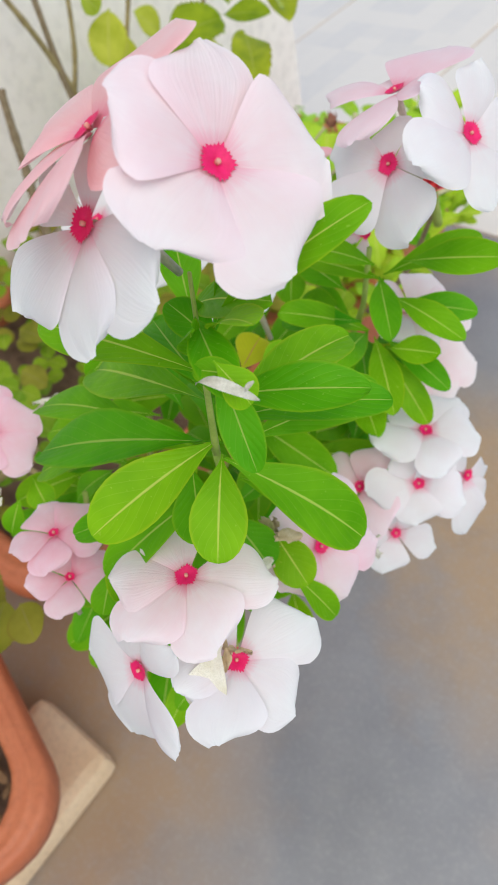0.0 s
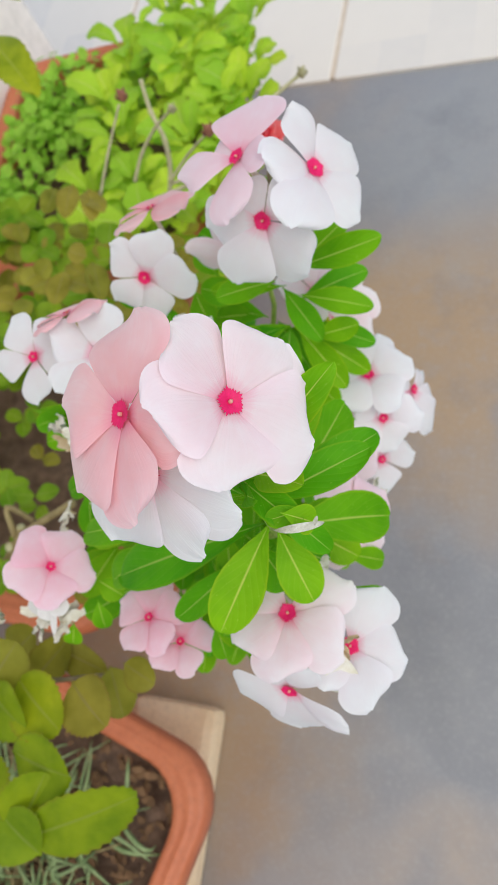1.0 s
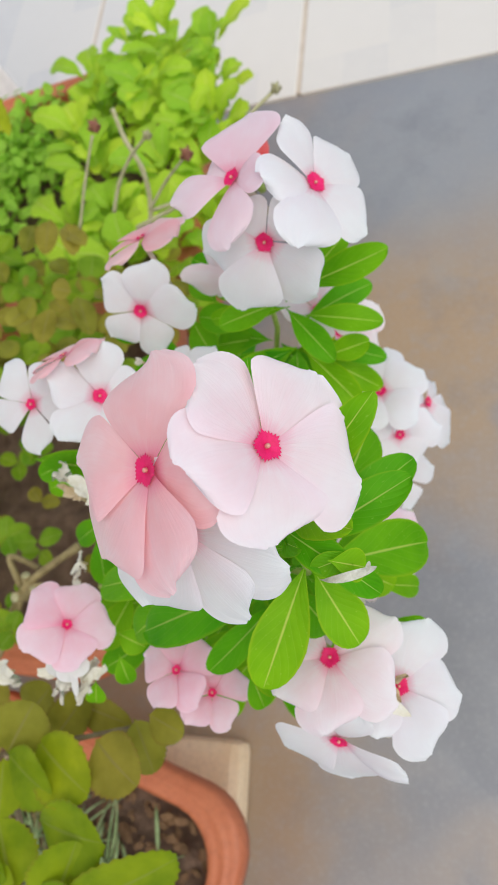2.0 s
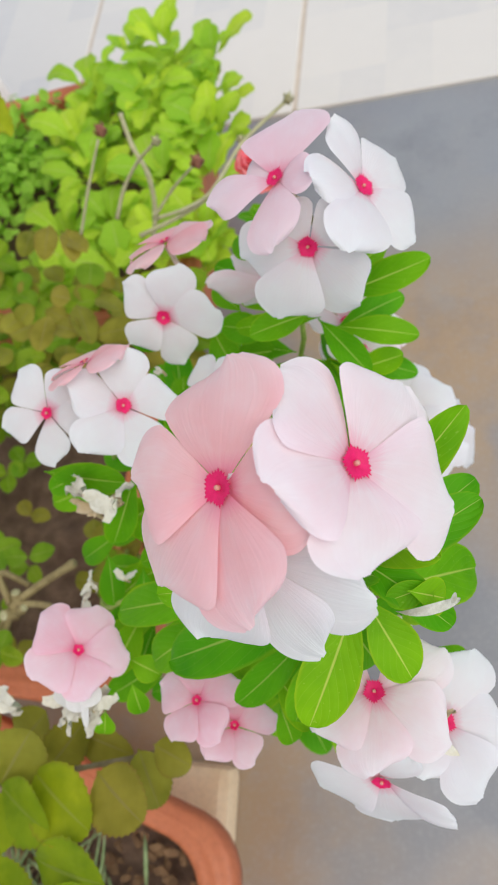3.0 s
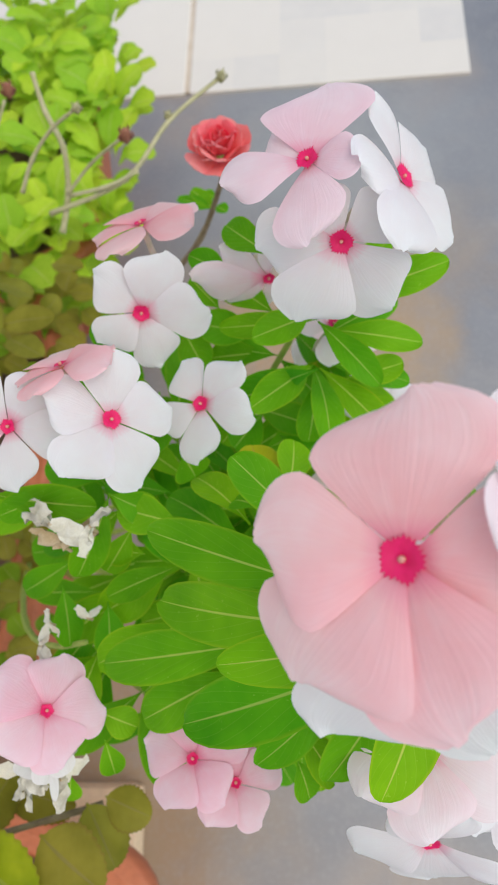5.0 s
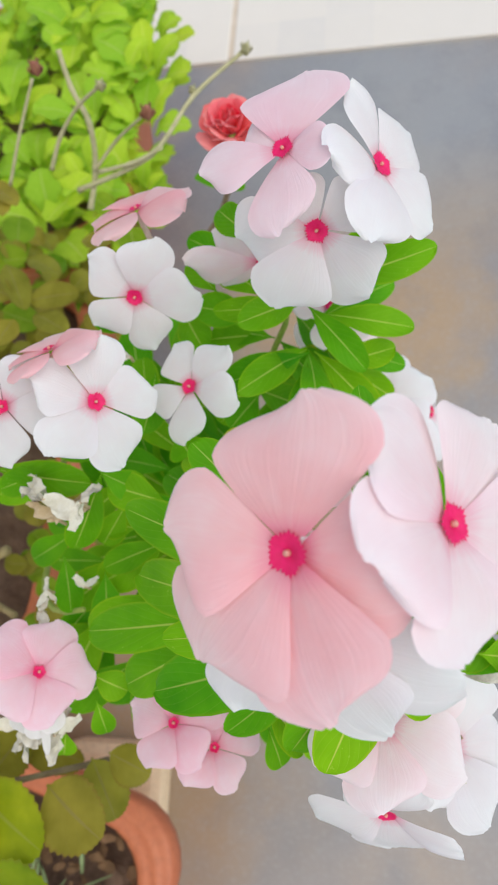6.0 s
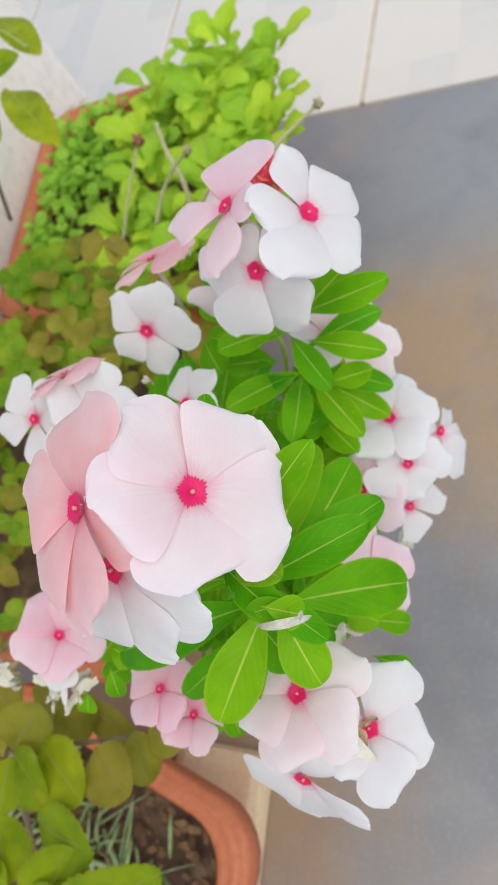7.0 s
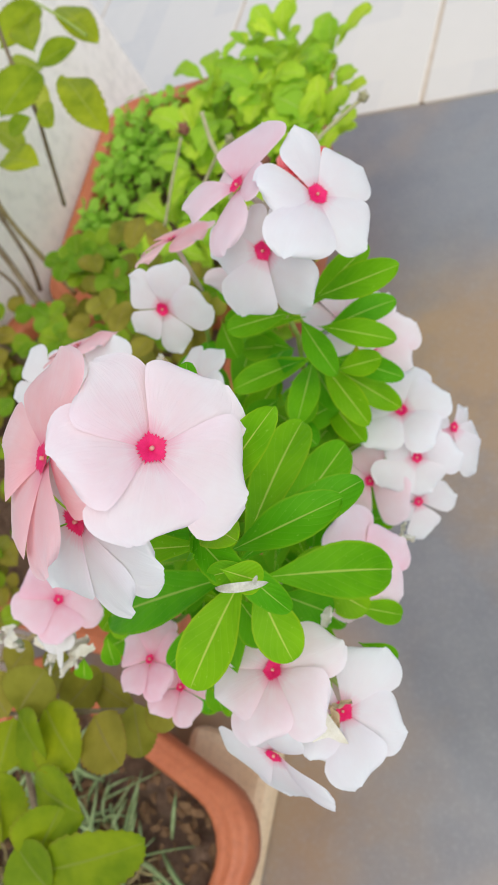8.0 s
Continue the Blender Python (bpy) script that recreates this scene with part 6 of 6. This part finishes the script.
leaflet(clover, (-0.498, 0.129, 0.328), (-0.538, 0.137, 0.328), 0.0250, clover_green)
leaflet(clover, (-0.703, 0.354, 0.283), (-0.739, 0.374, 0.283), 0.0235, rose_brown)
leaflet(clover, (-0.453, 0.134, 0.304), (-0.438, 0.149, 0.304), 0.0185, rose_brown)
leaflet(clover, (-0.671, 0.442, 0.297), (-0.631, 0.435, 0.297), 0.0227, clover_green)
leaflet(clover, (-0.761, 0.454, 0.277), (-0.805, 0.437, 0.277), 0.0345, rose_brown)
leaflet(clover, (-0.557, 0.301, 0.324), (-0.517, 0.307, 0.324), 0.0269, rose_brown)
leaflet(clover, (-0.535, 0.212, 0.278), (-0.499, 0.206, 0.278), 0.0227, clover_green)
leaflet(clover, (-0.5, 0.222, 0.294), (-0.479, 0.205, 0.294), 0.0200, rose_brown)
leaflet(clover, (-0.564, 0.325, 0.322), (-0.535, 0.333, 0.322), 0.0215, rose_brown)
leaflet(clover, (-0.601, 0.387, 0.33), (-0.614, 0.366, 0.33), 0.0229, clover_green)
leaflet(clover, (-0.566, 0.206, 0.302), (-0.581, 0.181, 0.302), 0.0281, rose_brown)
leaflet(clover, (-0.504, 0.132, 0.313), (-0.489, 0.114, 0.313), 0.0207, rose_brown)
leaflet(clover, (-0.541, 0.196, 0.291), (-0.512, 0.203, 0.291), 0.0204, clover_green)
leaflet(clover, (-0.502, 0.258, 0.324), (-0.459, 0.259, 0.324), 0.0272, rose_brown)
leaflet(clover, (-0.638, 0.3, 0.282), (-0.603, 0.306, 0.282), 0.0239, rose_brown)
leaflet(clover, (-0.614, 0.353, 0.279), (-0.58, 0.326, 0.279), 0.0287, clover_green)
leaflet(clover, (-0.532, 0.35, 0.309), (-0.553, 0.325, 0.309), 0.0303, rose_brown)
leaflet(clover, (-0.597, 0.106, 0.289), (-0.603, 0.089, 0.289), 0.0190, rose_brown)
leaflet(clover, (-0.509, 0.164, 0.317), (-0.546, 0.166, 0.317), 0.0222, clover_green)
leaflet(clover, (-0.51, 0.232, 0.322), (-0.525, 0.253, 0.322), 0.0212, clover_green)
leaflet(clover, (-0.522, 0.239, 0.301), (-0.487, 0.233, 0.301), 0.0221, rose_brown)
leaflet(clover, (-0.634, 0.219, 0.283), (-0.596, 0.217, 0.283), 0.0223, rose_brown)
leaflet(clover, (-0.648, 0.401, 0.289), (-0.61, 0.367, 0.289), 0.0334, clover_green)
leaflet(clover, (-0.663, 0.448, 0.319), (-0.618, 0.441, 0.319), 0.0255, rose_brown)
leaflet(clover, (-0.693, 0.428, 0.297), (-0.647, 0.423, 0.297), 0.0262, clover_green)
leaflet(clover, (-0.618, 0.381, 0.328), (-0.655, 0.404, 0.328), 0.0247, rose_brown)
leaflet(clover, (-0.64, 0.363, 0.318), (-0.654, 0.391, 0.318), 0.0249, clover_green)
leaflet(clover, (-0.62, 0.371, 0.292), (-0.646, 0.398, 0.292), 0.0254, rose_brown)
leaflet(clover, (-0.663, 0.397, 0.329), (-0.711, 0.409, 0.329), 0.0255, clover_green)
leaflet(clover, (-0.653, 0.382, 0.294), (-0.694, 0.404, 0.294), 0.0260, rose_brown)
leaflet(clover, (-0.678, 0.421, 0.309), (-0.641, 0.396, 0.309), 0.0256, clover_green)
leaflet(clover, (-0.612, 0.368, 0.324), (-0.647, 0.392, 0.324), 0.0245, rose_brown)
leaflet(clover, (-0.652, 0.478, 0.307), (-0.619, 0.489, 0.307), 0.0261, clover_green)
leaflet(clover, (-0.66, 0.446, 0.31), (-0.658, 0.417, 0.31), 0.0258, rose_brown)
leaflet(clover, (-0.593, 0.412, 0.328), (-0.557, 0.417, 0.328), 0.0240, clover_green)
leaflet(clover, (-0.619, 0.419, 0.321), (-0.643, 0.401, 0.321), 0.0249, rose_brown)
leaflet(clover, (-0.711, 0.484, 0.302), (-0.691, 0.506, 0.302), 0.0272, clover_green)
leaflet(clover, (-0.6, 0.369, 0.329), (-0.626, 0.395, 0.329), 0.0242, rose_brown)
leaflet(clover, (-0.632, 0.358, 0.308), (-0.59, 0.35, 0.308), 0.0244, clover_green)
leaflet(clover, (-0.633, 0.396, 0.322), (-0.613, 0.368, 0.322), 0.0245, rose_brown)
leaflet(clover, (-0.566, 0.346, 0.33), (-0.583, 0.327, 0.33), 0.0232, clover_green)
leaflet(clover, (-0.715, 0.463, 0.291), (-0.743, 0.496, 0.291), 0.0277, rose_brown)
leaflet(clover, (-0.697, 0.46, 0.326), (-0.703, 0.433, 0.326), 0.0261, clover_green)
leaflet(clover, (-0.65, 0.346, 0.323), (-0.663, 0.374, 0.323), 0.0247, rose_brown)
leaflet(clover, (-0.613, 0.35, 0.326), (-0.654, 0.366, 0.326), 0.0243, clover_green)
leaflet(clover, (-0.653, 0.356, 0.306), (-0.613, 0.359, 0.306), 0.0248, rose_brown)
leaflet(clover, (-0.648, 0.347, 0.322), (-0.633, 0.32, 0.322), 0.0243, clover_green)
leaflet(clover, (-0.665, 0.493, 0.293), (-0.686, 0.527, 0.293), 0.0272, rose_brown)
leaflet(clover, (-0.648, 0.373, 0.298), (-0.606, 0.36, 0.298), 0.0250, clover_green)
leaflet(clover, (-0.284, 0.167, 0.301), (-0.285, 0.185, 0.301), 0.0188, clover_green)
leaflet(clover, (-0.309, 0.223, 0.329), (-0.317, 0.242, 0.329), 0.0188, rose_brown)
leaflet(clover, (-0.336, 0.255, 0.274), (-0.344, 0.236, 0.274), 0.0208, rose_brown)
leaflet(clover, (-0.327, 0.149, 0.279), (-0.308, 0.137, 0.279), 0.0192, clover_green)
leaflet(clover, (-0.296, 0.25, 0.288), (-0.275, 0.257, 0.288), 0.0203, rose_brown)
leaflet(clover, (-0.329, 0.219, 0.295), (-0.306, 0.218, 0.295), 0.0197, rose_brown)
leaflet(clover, (-0.296, 0.124, 0.293), (-0.302, 0.141, 0.293), 0.0186, clover_green)
leaflet(clover, (-0.325, 0.219, 0.28), (-0.319, 0.2, 0.28), 0.0201, rose_brown)
leaflet(clover, (-0.318, 0.153, 0.301), (-0.296, 0.154, 0.301), 0.0186, rose_brown)
leaflet(clover, (-0.315, 0.185, 0.304), (-0.301, 0.169, 0.304), 0.0188, clover_green)
leaflet(clover, (-0.297, 0.155, 0.329), (-0.277, 0.158, 0.329), 0.0177, rose_brown)
leaflet(clover, (-0.326, 0.248, 0.328), (-0.322, 0.229, 0.328), 0.0189, rose_brown)
leaflet(clover, (-0.303, 0.264, 0.291), (-0.279, 0.26, 0.291), 0.0203, clover_green)
leaflet(clover, (-0.319, 0.146, 0.286), (-0.298, 0.152, 0.286), 0.0191, rose_brown)
leaflet(clover, (-0.304, 0.24, 0.27), (-0.325, 0.231, 0.27), 0.0207, rose_brown)
leaflet(clover, (-0.317, 0.287, 0.279), (-0.342, 0.286, 0.279), 0.0212, clover_green)
leaflet(clover, (-0.29, 0.254, 0.303), (-0.312, 0.25, 0.303), 0.0198, rose_brown)
leaflet(clover, (-0.322, 0.266, 0.302), (-0.312, 0.247, 0.302), 0.0200, rose_brown)
leaflet(clover, (-0.333, 0.14, 0.276), (-0.325, 0.157, 0.276), 0.0194, clover_green)
leaflet(clover, (-0.317, 0.201, 0.33), (-0.295, 0.197, 0.33), 0.0183, rose_brown)
leaflet(clover, (-0.327, 0.196, 0.304), (-0.35, 0.197, 0.304), 0.0192, rose_brown)
leaflet(clover, (-0.323, 0.199, 0.275), (-0.342, 0.189, 0.275), 0.0201, clover_green)
leaflet(clover, (-0.313, 0.131, 0.311), (-0.329, 0.122, 0.311), 0.0180, rose_brown)
leaflet(clover, (-0.29, 0.267, 0.309), (-0.272, 0.252, 0.309), 0.0197, rose_brown)
leaflet(clover, (-0.323, 0.205, 0.29), (-0.343, 0.198, 0.29), 0.0197, clover_green)
leaflet(clover, (-0.287, 0.16, 0.297), (-0.275, 0.144, 0.297), 0.0186, rose_brown)
leaflet(clover, (-0.266, 0.128, 0.32), (-0.281, 0.118, 0.32), 0.0175, rose_brown)
leaflet(clover, (-0.325, 0.267, 0.298), (-0.33, 0.288, 0.298), 0.0204, clover_green)
leaflet(clover, (-0.336, 0.206, 0.296), (-0.333, 0.187, 0.296), 0.0194, rose_brown)
leaflet(clover, (-0.309, 0.165, 0.303), (-0.291, 0.154, 0.303), 0.0186, rose_brown)
leaflet(clover, (-0.314, 0.209, 0.3), (-0.33, 0.225, 0.3), 0.0195, clover_green)
leaflet(clover, (-0.292, 0.165, 0.314), (-0.306, 0.152, 0.314), 0.0182, rose_brown)
leaflet(clover, (-0.3, 0.234, 0.297), (-0.317, 0.249, 0.297), 0.0199, rose_brown)
leaflet(clover, (-0.319, 0.174, 0.28), (-0.306, 0.158, 0.28), 0.0195, clover_green)
leaflet(clover, (-0.405, 0.135, 0.355), (-0.384, 0.121, 0.36), 0.0170, clover_green)
leaflet(clover, (-0.368, 0.207, 0.355), (-0.34, 0.212, 0.36), 0.0172, clover_green)
leaflet(clover, (-0.444, 0.227, 0.355), (-0.465, 0.22, 0.36), 0.0184, clover_green)
leaflet(clover, (-0.419, 0.262, 0.295), (-0.392, 0.26, 0.3), 0.0162, rose_brown)
leaflet(clover, (-0.409, 0.211, 0.295), (-0.39, 0.196, 0.3), 0.0158, clover_green)
leaflet(clover, (-0.406, 0.133, 0.295), (-0.382, 0.139, 0.3), 0.0153, rose_brown)
leaflet(clover, (-0.517, 0.245, 0.295), (-0.49, 0.232, 0.3), 0.0169, clover_green)
leaflet(clover, (-0.421, 0.166, 0.295), (-0.421, 0.182, 0.3), 0.0158, clover_green)
leaflet(clover, (-0.447, 0.143, 0.295), (-0.42, 0.139, 0.3), 0.0157, rose_brown)
leaflet(clover, (-0.485, 0.237, 0.295), (-0.469, 0.251, 0.3), 0.0167, clover_green)
leaflet(clover, (-0.444, 0.169, 0.323), (-0.472, 0.182, 0.323), 0.0212, rose_brown)
leaflet(clover, (-0.46, 0.179, 0.318), (-0.498, 0.192, 0.318), 0.0262, rose_brown)
cane(far_rose, [(-0.476, 0.101, 0.3), (-0.409, 0.131, 0.33), (-0.368, 0.166, 0.36), (-0.293, 0.192, 0.4)], 0.0040, old_cane)
cane(far_rose, [(-0.374, 0.166, 0.36), (-0.375, 0.188, 0.38), (-0.359, 0.182, 0.36)], 0.0030, old_cane)
cane(far_rose, [(-0.368, 0.166, 0.36), (-0.323, 0.162, 0.38), (-0.28, 0.147, 0.4)], 0.0028, old_cane)
cane(far_rose, [(-0.48, 0.063, 0.3), (-0.41, 0.106, 0.33), (-0.368, 0.166, 0.36)], 0.0030, old_cane)
for at, lean, size in (((-0.366, 0.170, 0.362), (0.2, 0.5, 0.8), 0.0052), ((-0.356, 0.161, 0.366), (0.7, 0.1, 0.7), 0.0042),
                       ((-0.374, 0.158, 0.356), (-0.1, -0.3, 0.9), 0.0060), ((-0.412, 0.128, 0.328), (0.1, -0.2, 1.0), 0.0036)):
    cut_stub(far_rose, at, lean, size)
withered(periwinkle, (-0.158, 0.176, 0.612), 0.0125, dry_mat)
withered(periwinkle, (-0.144, 0.175, 0.61), 0.0084, dry_mat)
withered(periwinkle, (-0.156, 0.17, 0.605), 0.0105, husk_mat)
withered(periwinkle, (-0.17, 0.146, 0.575), 0.0059, dry_mat)
withered(periwinkle, (-0.174, 0.138, 0.572), 0.0052, dry_mat)
withered(periwinkle, (-0.158, 0.149, 0.565), 0.0052, dry_mat)
withered(periwinkle, (-0.162, 0.091, 0.57), 0.0091, dry_mat)
for tip, width in (((-0.1745, 0.0925, 0.5780), 0.0105), ((-0.1650, 0.0900, 0.5800), 0.0095), ((-0.1560, 0.0935, 0.5800), 0.0100), ((-0.1615, 0.0840, 0.5750), 0.0032)):
    leaf(periwinkle, (-0.1620, 0.1040, 0.5840), tip, width, 0.10, spent_mat, "spent_petal")
withered(periwinkle, (-0.175, 0.092, 0.57), 0.0097, dry_mat)
withered(periwinkle, (-0.233, 0.094, 0.548), 0.0180, dry_mat)
withered(periwinkle, (-0.179, 0.094, 0.565), 0.0084, dry_mat)
withered(periwinkle, (-0.167, 0.094, 0.565), 0.0078, dry_mat)
withered(periwinkle, (-0.0314, 0.1387, 0.5886), 0.0080, husk_mat)
withered(periwinkle, (-0.0300, 0.1330, 0.5830), 0.0062, dry_mat)
withered(periwinkle, (-0.0165, 0.097, 0.5975), 0.0055, husk_mat)
leaf(periwinkle, (-0.0185, 0.0965, 0.5990), (-0.0150, 0.0785, 0.5885), 0.0130, 0.25, dry_mat, "withered_petal")
withered(periwinkle, (-0.021, 0.179, 0.53), 0.0052, dry_mat)
leaf(periwinkle, (-0.0202, 0.1192, 0.6898), (-0.0062, 0.1212, 0.6925), 0.0025, 0.6, husk_pale, "dry_leaf_tip")
leaf(periwinkle, (-0.0078, 0.1208, 0.6922), (-0.0068, 0.1226, 0.6946), 0.0012, 0.4, husk_pale, "dry_leaf_horn")
withered(periwinkle, (-0.134, 0.239, 0.6), 0.0039, dry_mat)

# herbs in the far tub
herb = thing("herb_plant", (-0.50, 0.74, 0.20), "leafy light-green herb with spoon-shaped leaves in the far tub", "herb")
rng = random.Random(11)
herb_meshes = []
for k in range(10):
    rows = blade_rows(1.0, rng.uniform(0.46, 0.68), rng.uniform(0.1, 0.4), rng, 0.62, 6, 14)
    ph = rng.uniform(0, 6)
    rows = [[(x * (1 + 0.16 * math.sin(1.5 * i + ph)), y, z + 0.05 * math.sin(1.9 * i + ph) * abs(x)) for x, y, z in row] for i, row in enumerate(rows)]
    bm = sheet(rows)
    herb_meshes.append(mesh_of(bm, herb_green, "herb_leaf"))
for cx, cy, n, z0 in ((-0.40, 0.88, 15, 0.24), (-0.46, 0.84, 15, 0.24), (-0.36, 0.79, 17, 0.245), (-0.44, 0.72, 18, 0.25), (-0.34, 0.70, 17, 0.25), (-0.40, 0.64, 18, 0.255),
                      (-0.48, 0.90, 14, 0.235), (-0.33, 0.88, 17, 0.24), (-0.37, 0.93, 14, 0.235), (-0.47, 0.64, 14, 0.25), (-0.31, 0.76, 16, 0.245), (-0.46, 0.77, 15, 0.26), (-0.37, 0.84, 15, 0.26),
                      (-0.33, 0.60, 14, 0.26), (-0.43, 0.57, 14, 0.26), (-0.36, 0.55, 13, 0.265), (-0.47, 0.55, 12, 0.255), (-0.41, 0.93, 8, 0.275), (-0.35, 0.90, 8, 0.275),
                      (-0.31, 0.60, 11, 0.19), (-0.33, 0.545, 12, 0.185), (-0.40, 0.53, 12, 0.185), (-0.30, 0.68, 10, 0.20),
                      (-0.29, 0.63, 12, 0.225), (-0.285, 0.70, 13, 0.235), (-0.285, 0.78, 13, 0.235), (-0.29, 0.85, 12, 0.235), (-0.30, 0.92, 11, 0.235)):
    for k in range(n):
        a = 6.283 * k / n + rng.uniform(-0.5, 0.5)
        lean = rng.uniform(0.6, 1.35)
        L = rng.uniform(0.028, 0.066)
        y = Vector((math.cos(a) * math.sin(lean), math.sin(a) * math.sin(lean), math.cos(lean)))
        n_ = Vector((-math.cos(a) * math.cos(lean), -math.sin(a) * math.cos(lean), math.sin(lean)))
        x = y.cross(n_)
        ob = new("leaf", herb_meshes[rng.randrange(10)])
        ob.matrix_basis = Matrix.Translation((cx + 0.01 * math.cos(a), cy + 0.01 * math.sin(a), z0 + rng.uniform(-0.02, 0.03))) @ Matrix((x, y, n_)).transposed().to_4x4() @ Matrix.Scale(L, 4)
        hang(ob, herb)

# fine groundcover beside the herbs
bm = bmesh.new()
lay = bm.loops.layers.uv.new("uv")
for k in range(950):
    q = rng.random()
    cx, cy = (rng.gauss(-0.60, 0.05), rng.gauss(0.84, 0.075)) if q < 0.75 else (rng.gauss(-0.63, 0.03), rng.gauss(0.66, 0.06))
    if not (-0.675 < cx < -0.40 and 0.60 < cy < 0.915):
        continue
    c = Vector((cx, cy, 0.215 + 0.045 * max(0.0, 1 - ((cx + 0.59) / 0.12) ** 2) * rng.random() + rng.uniform(0, 0.02)))
    r = rng.uniform(0.0045, 0.009)
    m = Matrix.Translation(c) @ pose(0, 0, 0, rng.uniform(-45, 45), rng.uniform(-45, 45), rng.uniform(0, 360))
    mid = bm.verts.new(m @ Vector((0, 0, -0.15 * r)))
    ring = [bm.verts.new(m @ Vector((r * math.cos(6.2832 * i / 7), 1.25 * r * math.sin(6.2832 * i / 7), 0))) for i in range(7)]
    for i in range(7):
        f = bm.faces.new((mid, ring[i], ring[(i + 1) % 7]))
        for loop, uv in zip(f.loops, ((0.5, 0.5), (0.5 + 0.4 * math.cos(6.2832 * i / 7), 0.5 + 0.4 * math.sin(6.2832 * i / 7)), (0.5 + 0.4 * math.cos(6.2832 * (i + 1) / 7), 0.5 + 0.4 * math.sin(6.2832 * (i + 1) / 7)))):
            loop[lay].uv = uv
tagged(new("groundcover", mesh_of(bm, tiny_green, "groundcover")), "dense tiny-leaved groundcover in the far tub", "groundcover", kind="stuff")

# bark chips and twigs on the soil of the orange tub
bm = bmesh.new()
for k in range(620):
    x, y = rng.uniform(-0.145, 0.145), rng.uniform(-0.145, 0.145)
    c = pose(-0.420, -0.135, 0, 0, 0, -16) @ Vector((x, y, 0.180 + rng.uniform(0, 0.014)))
    s = rng.uniform(0.003, 0.009)
    m = Matrix.Translation(c) @ pose(0, 0, 0, rng.uniform(-35, 35), rng.uniform(-35, 35), rng.uniform(0, 360))
    ring = []
    for i in range(7):
        a = 6.2832 * i / 7
        q = s * rng.uniform(0.55, 1.1)
        ring.append((q * math.cos(a) * 1.3, q * math.sin(a) * 0.7, s * rng.uniform(-0.2, 0.25)))
    top = [bm.verts.new(m @ Vector(p)) for p in ring]
    low = [bm.verts.new(m @ Vector((p[0] * 0.9, p[1] * 0.9, p[2] - 0.0012))) for p in ring]
    bm.faces.new(top)
    bm.faces.new(low[::-1])
    for i in range(7):
        bm.faces.new((top[i], low[i], low[(i + 1) % 7], top[(i + 1) % 7]))
tagged(new("bark_mulch", mesh_of(bm, chip_mat, "bark_mulch", False)), "brown bark chips strewn over the soil", "mulch", kind="stuff")
bm = bmesh.new()
for k in range(210):
    x, y = rng.uniform(-0.12, 0.105), rng.uniform(-0.11, 0.11)
    c = pose(-0.420, -0.135, 0, 0, 0, -16) @ Vector((x, y, 0.19 + rng.uniform(0, 0.02)))
    d = Vector((rng.uniform(-0.5, 1.0), rng.uniform(-0.5, 1.0), rng.uniform(-0.1, 0.35))).normalized() * rng.uniform(0.02, 0.085)
    w = rng.uniform(0.35, 1.15)
    tube(bend(c, c + d, (rng.uniform(-0.012, 0.012), rng.uniform(-0.012, 0.012), 0.008), 5), [0.0018 * w, 0.0026 * w, 0.0027 * w, 0.0022 * w, 0.0015 * w, 0.0004], 5, bm)
tagged(new("succulent_twigs", mesh_of(bm, twig_mat, "succulent_twigs")), "grey-green succulent twigs over the soil", "twigs", kind="stuff")
bm = bmesh.new()
for k in range(230):
    x, y = rng.uniform(-0.085, 0.085), rng.uniform(-0.085, 0.085)
    c = pose(-0.420, -0.135, 0, 0, 0, -16) @ Vector((x, y, 0.188 + rng.uniform(0, 0.022)))
    d = Vector((rng.uniform(-1, 1), rng.uniform(-1, 1), rng.uniform(-0.12, 0.12))).normalized() * rng.uniform(0.02, 0.055)
    w = rng.uniform(0.5, 1.3)
    tube(bend(c, c + d, (rng.uniform(-0.01, 0.01), rng.uniform(-0.01, 0.01), rng.uniform(-0.002, 0.008)), 6), [0.0013 * w, 0.0014 * w, 0.0012 * w, 0.0012 * w, 0.0010 * w, 0.0008 * w, 0.0003], 5, bm)
tagged(new("dead_stems", mesh_of(bm, old_cane, "dead_stems")), "dry brown dead stems tangled over the soil", "dead stems", kind="stuff")
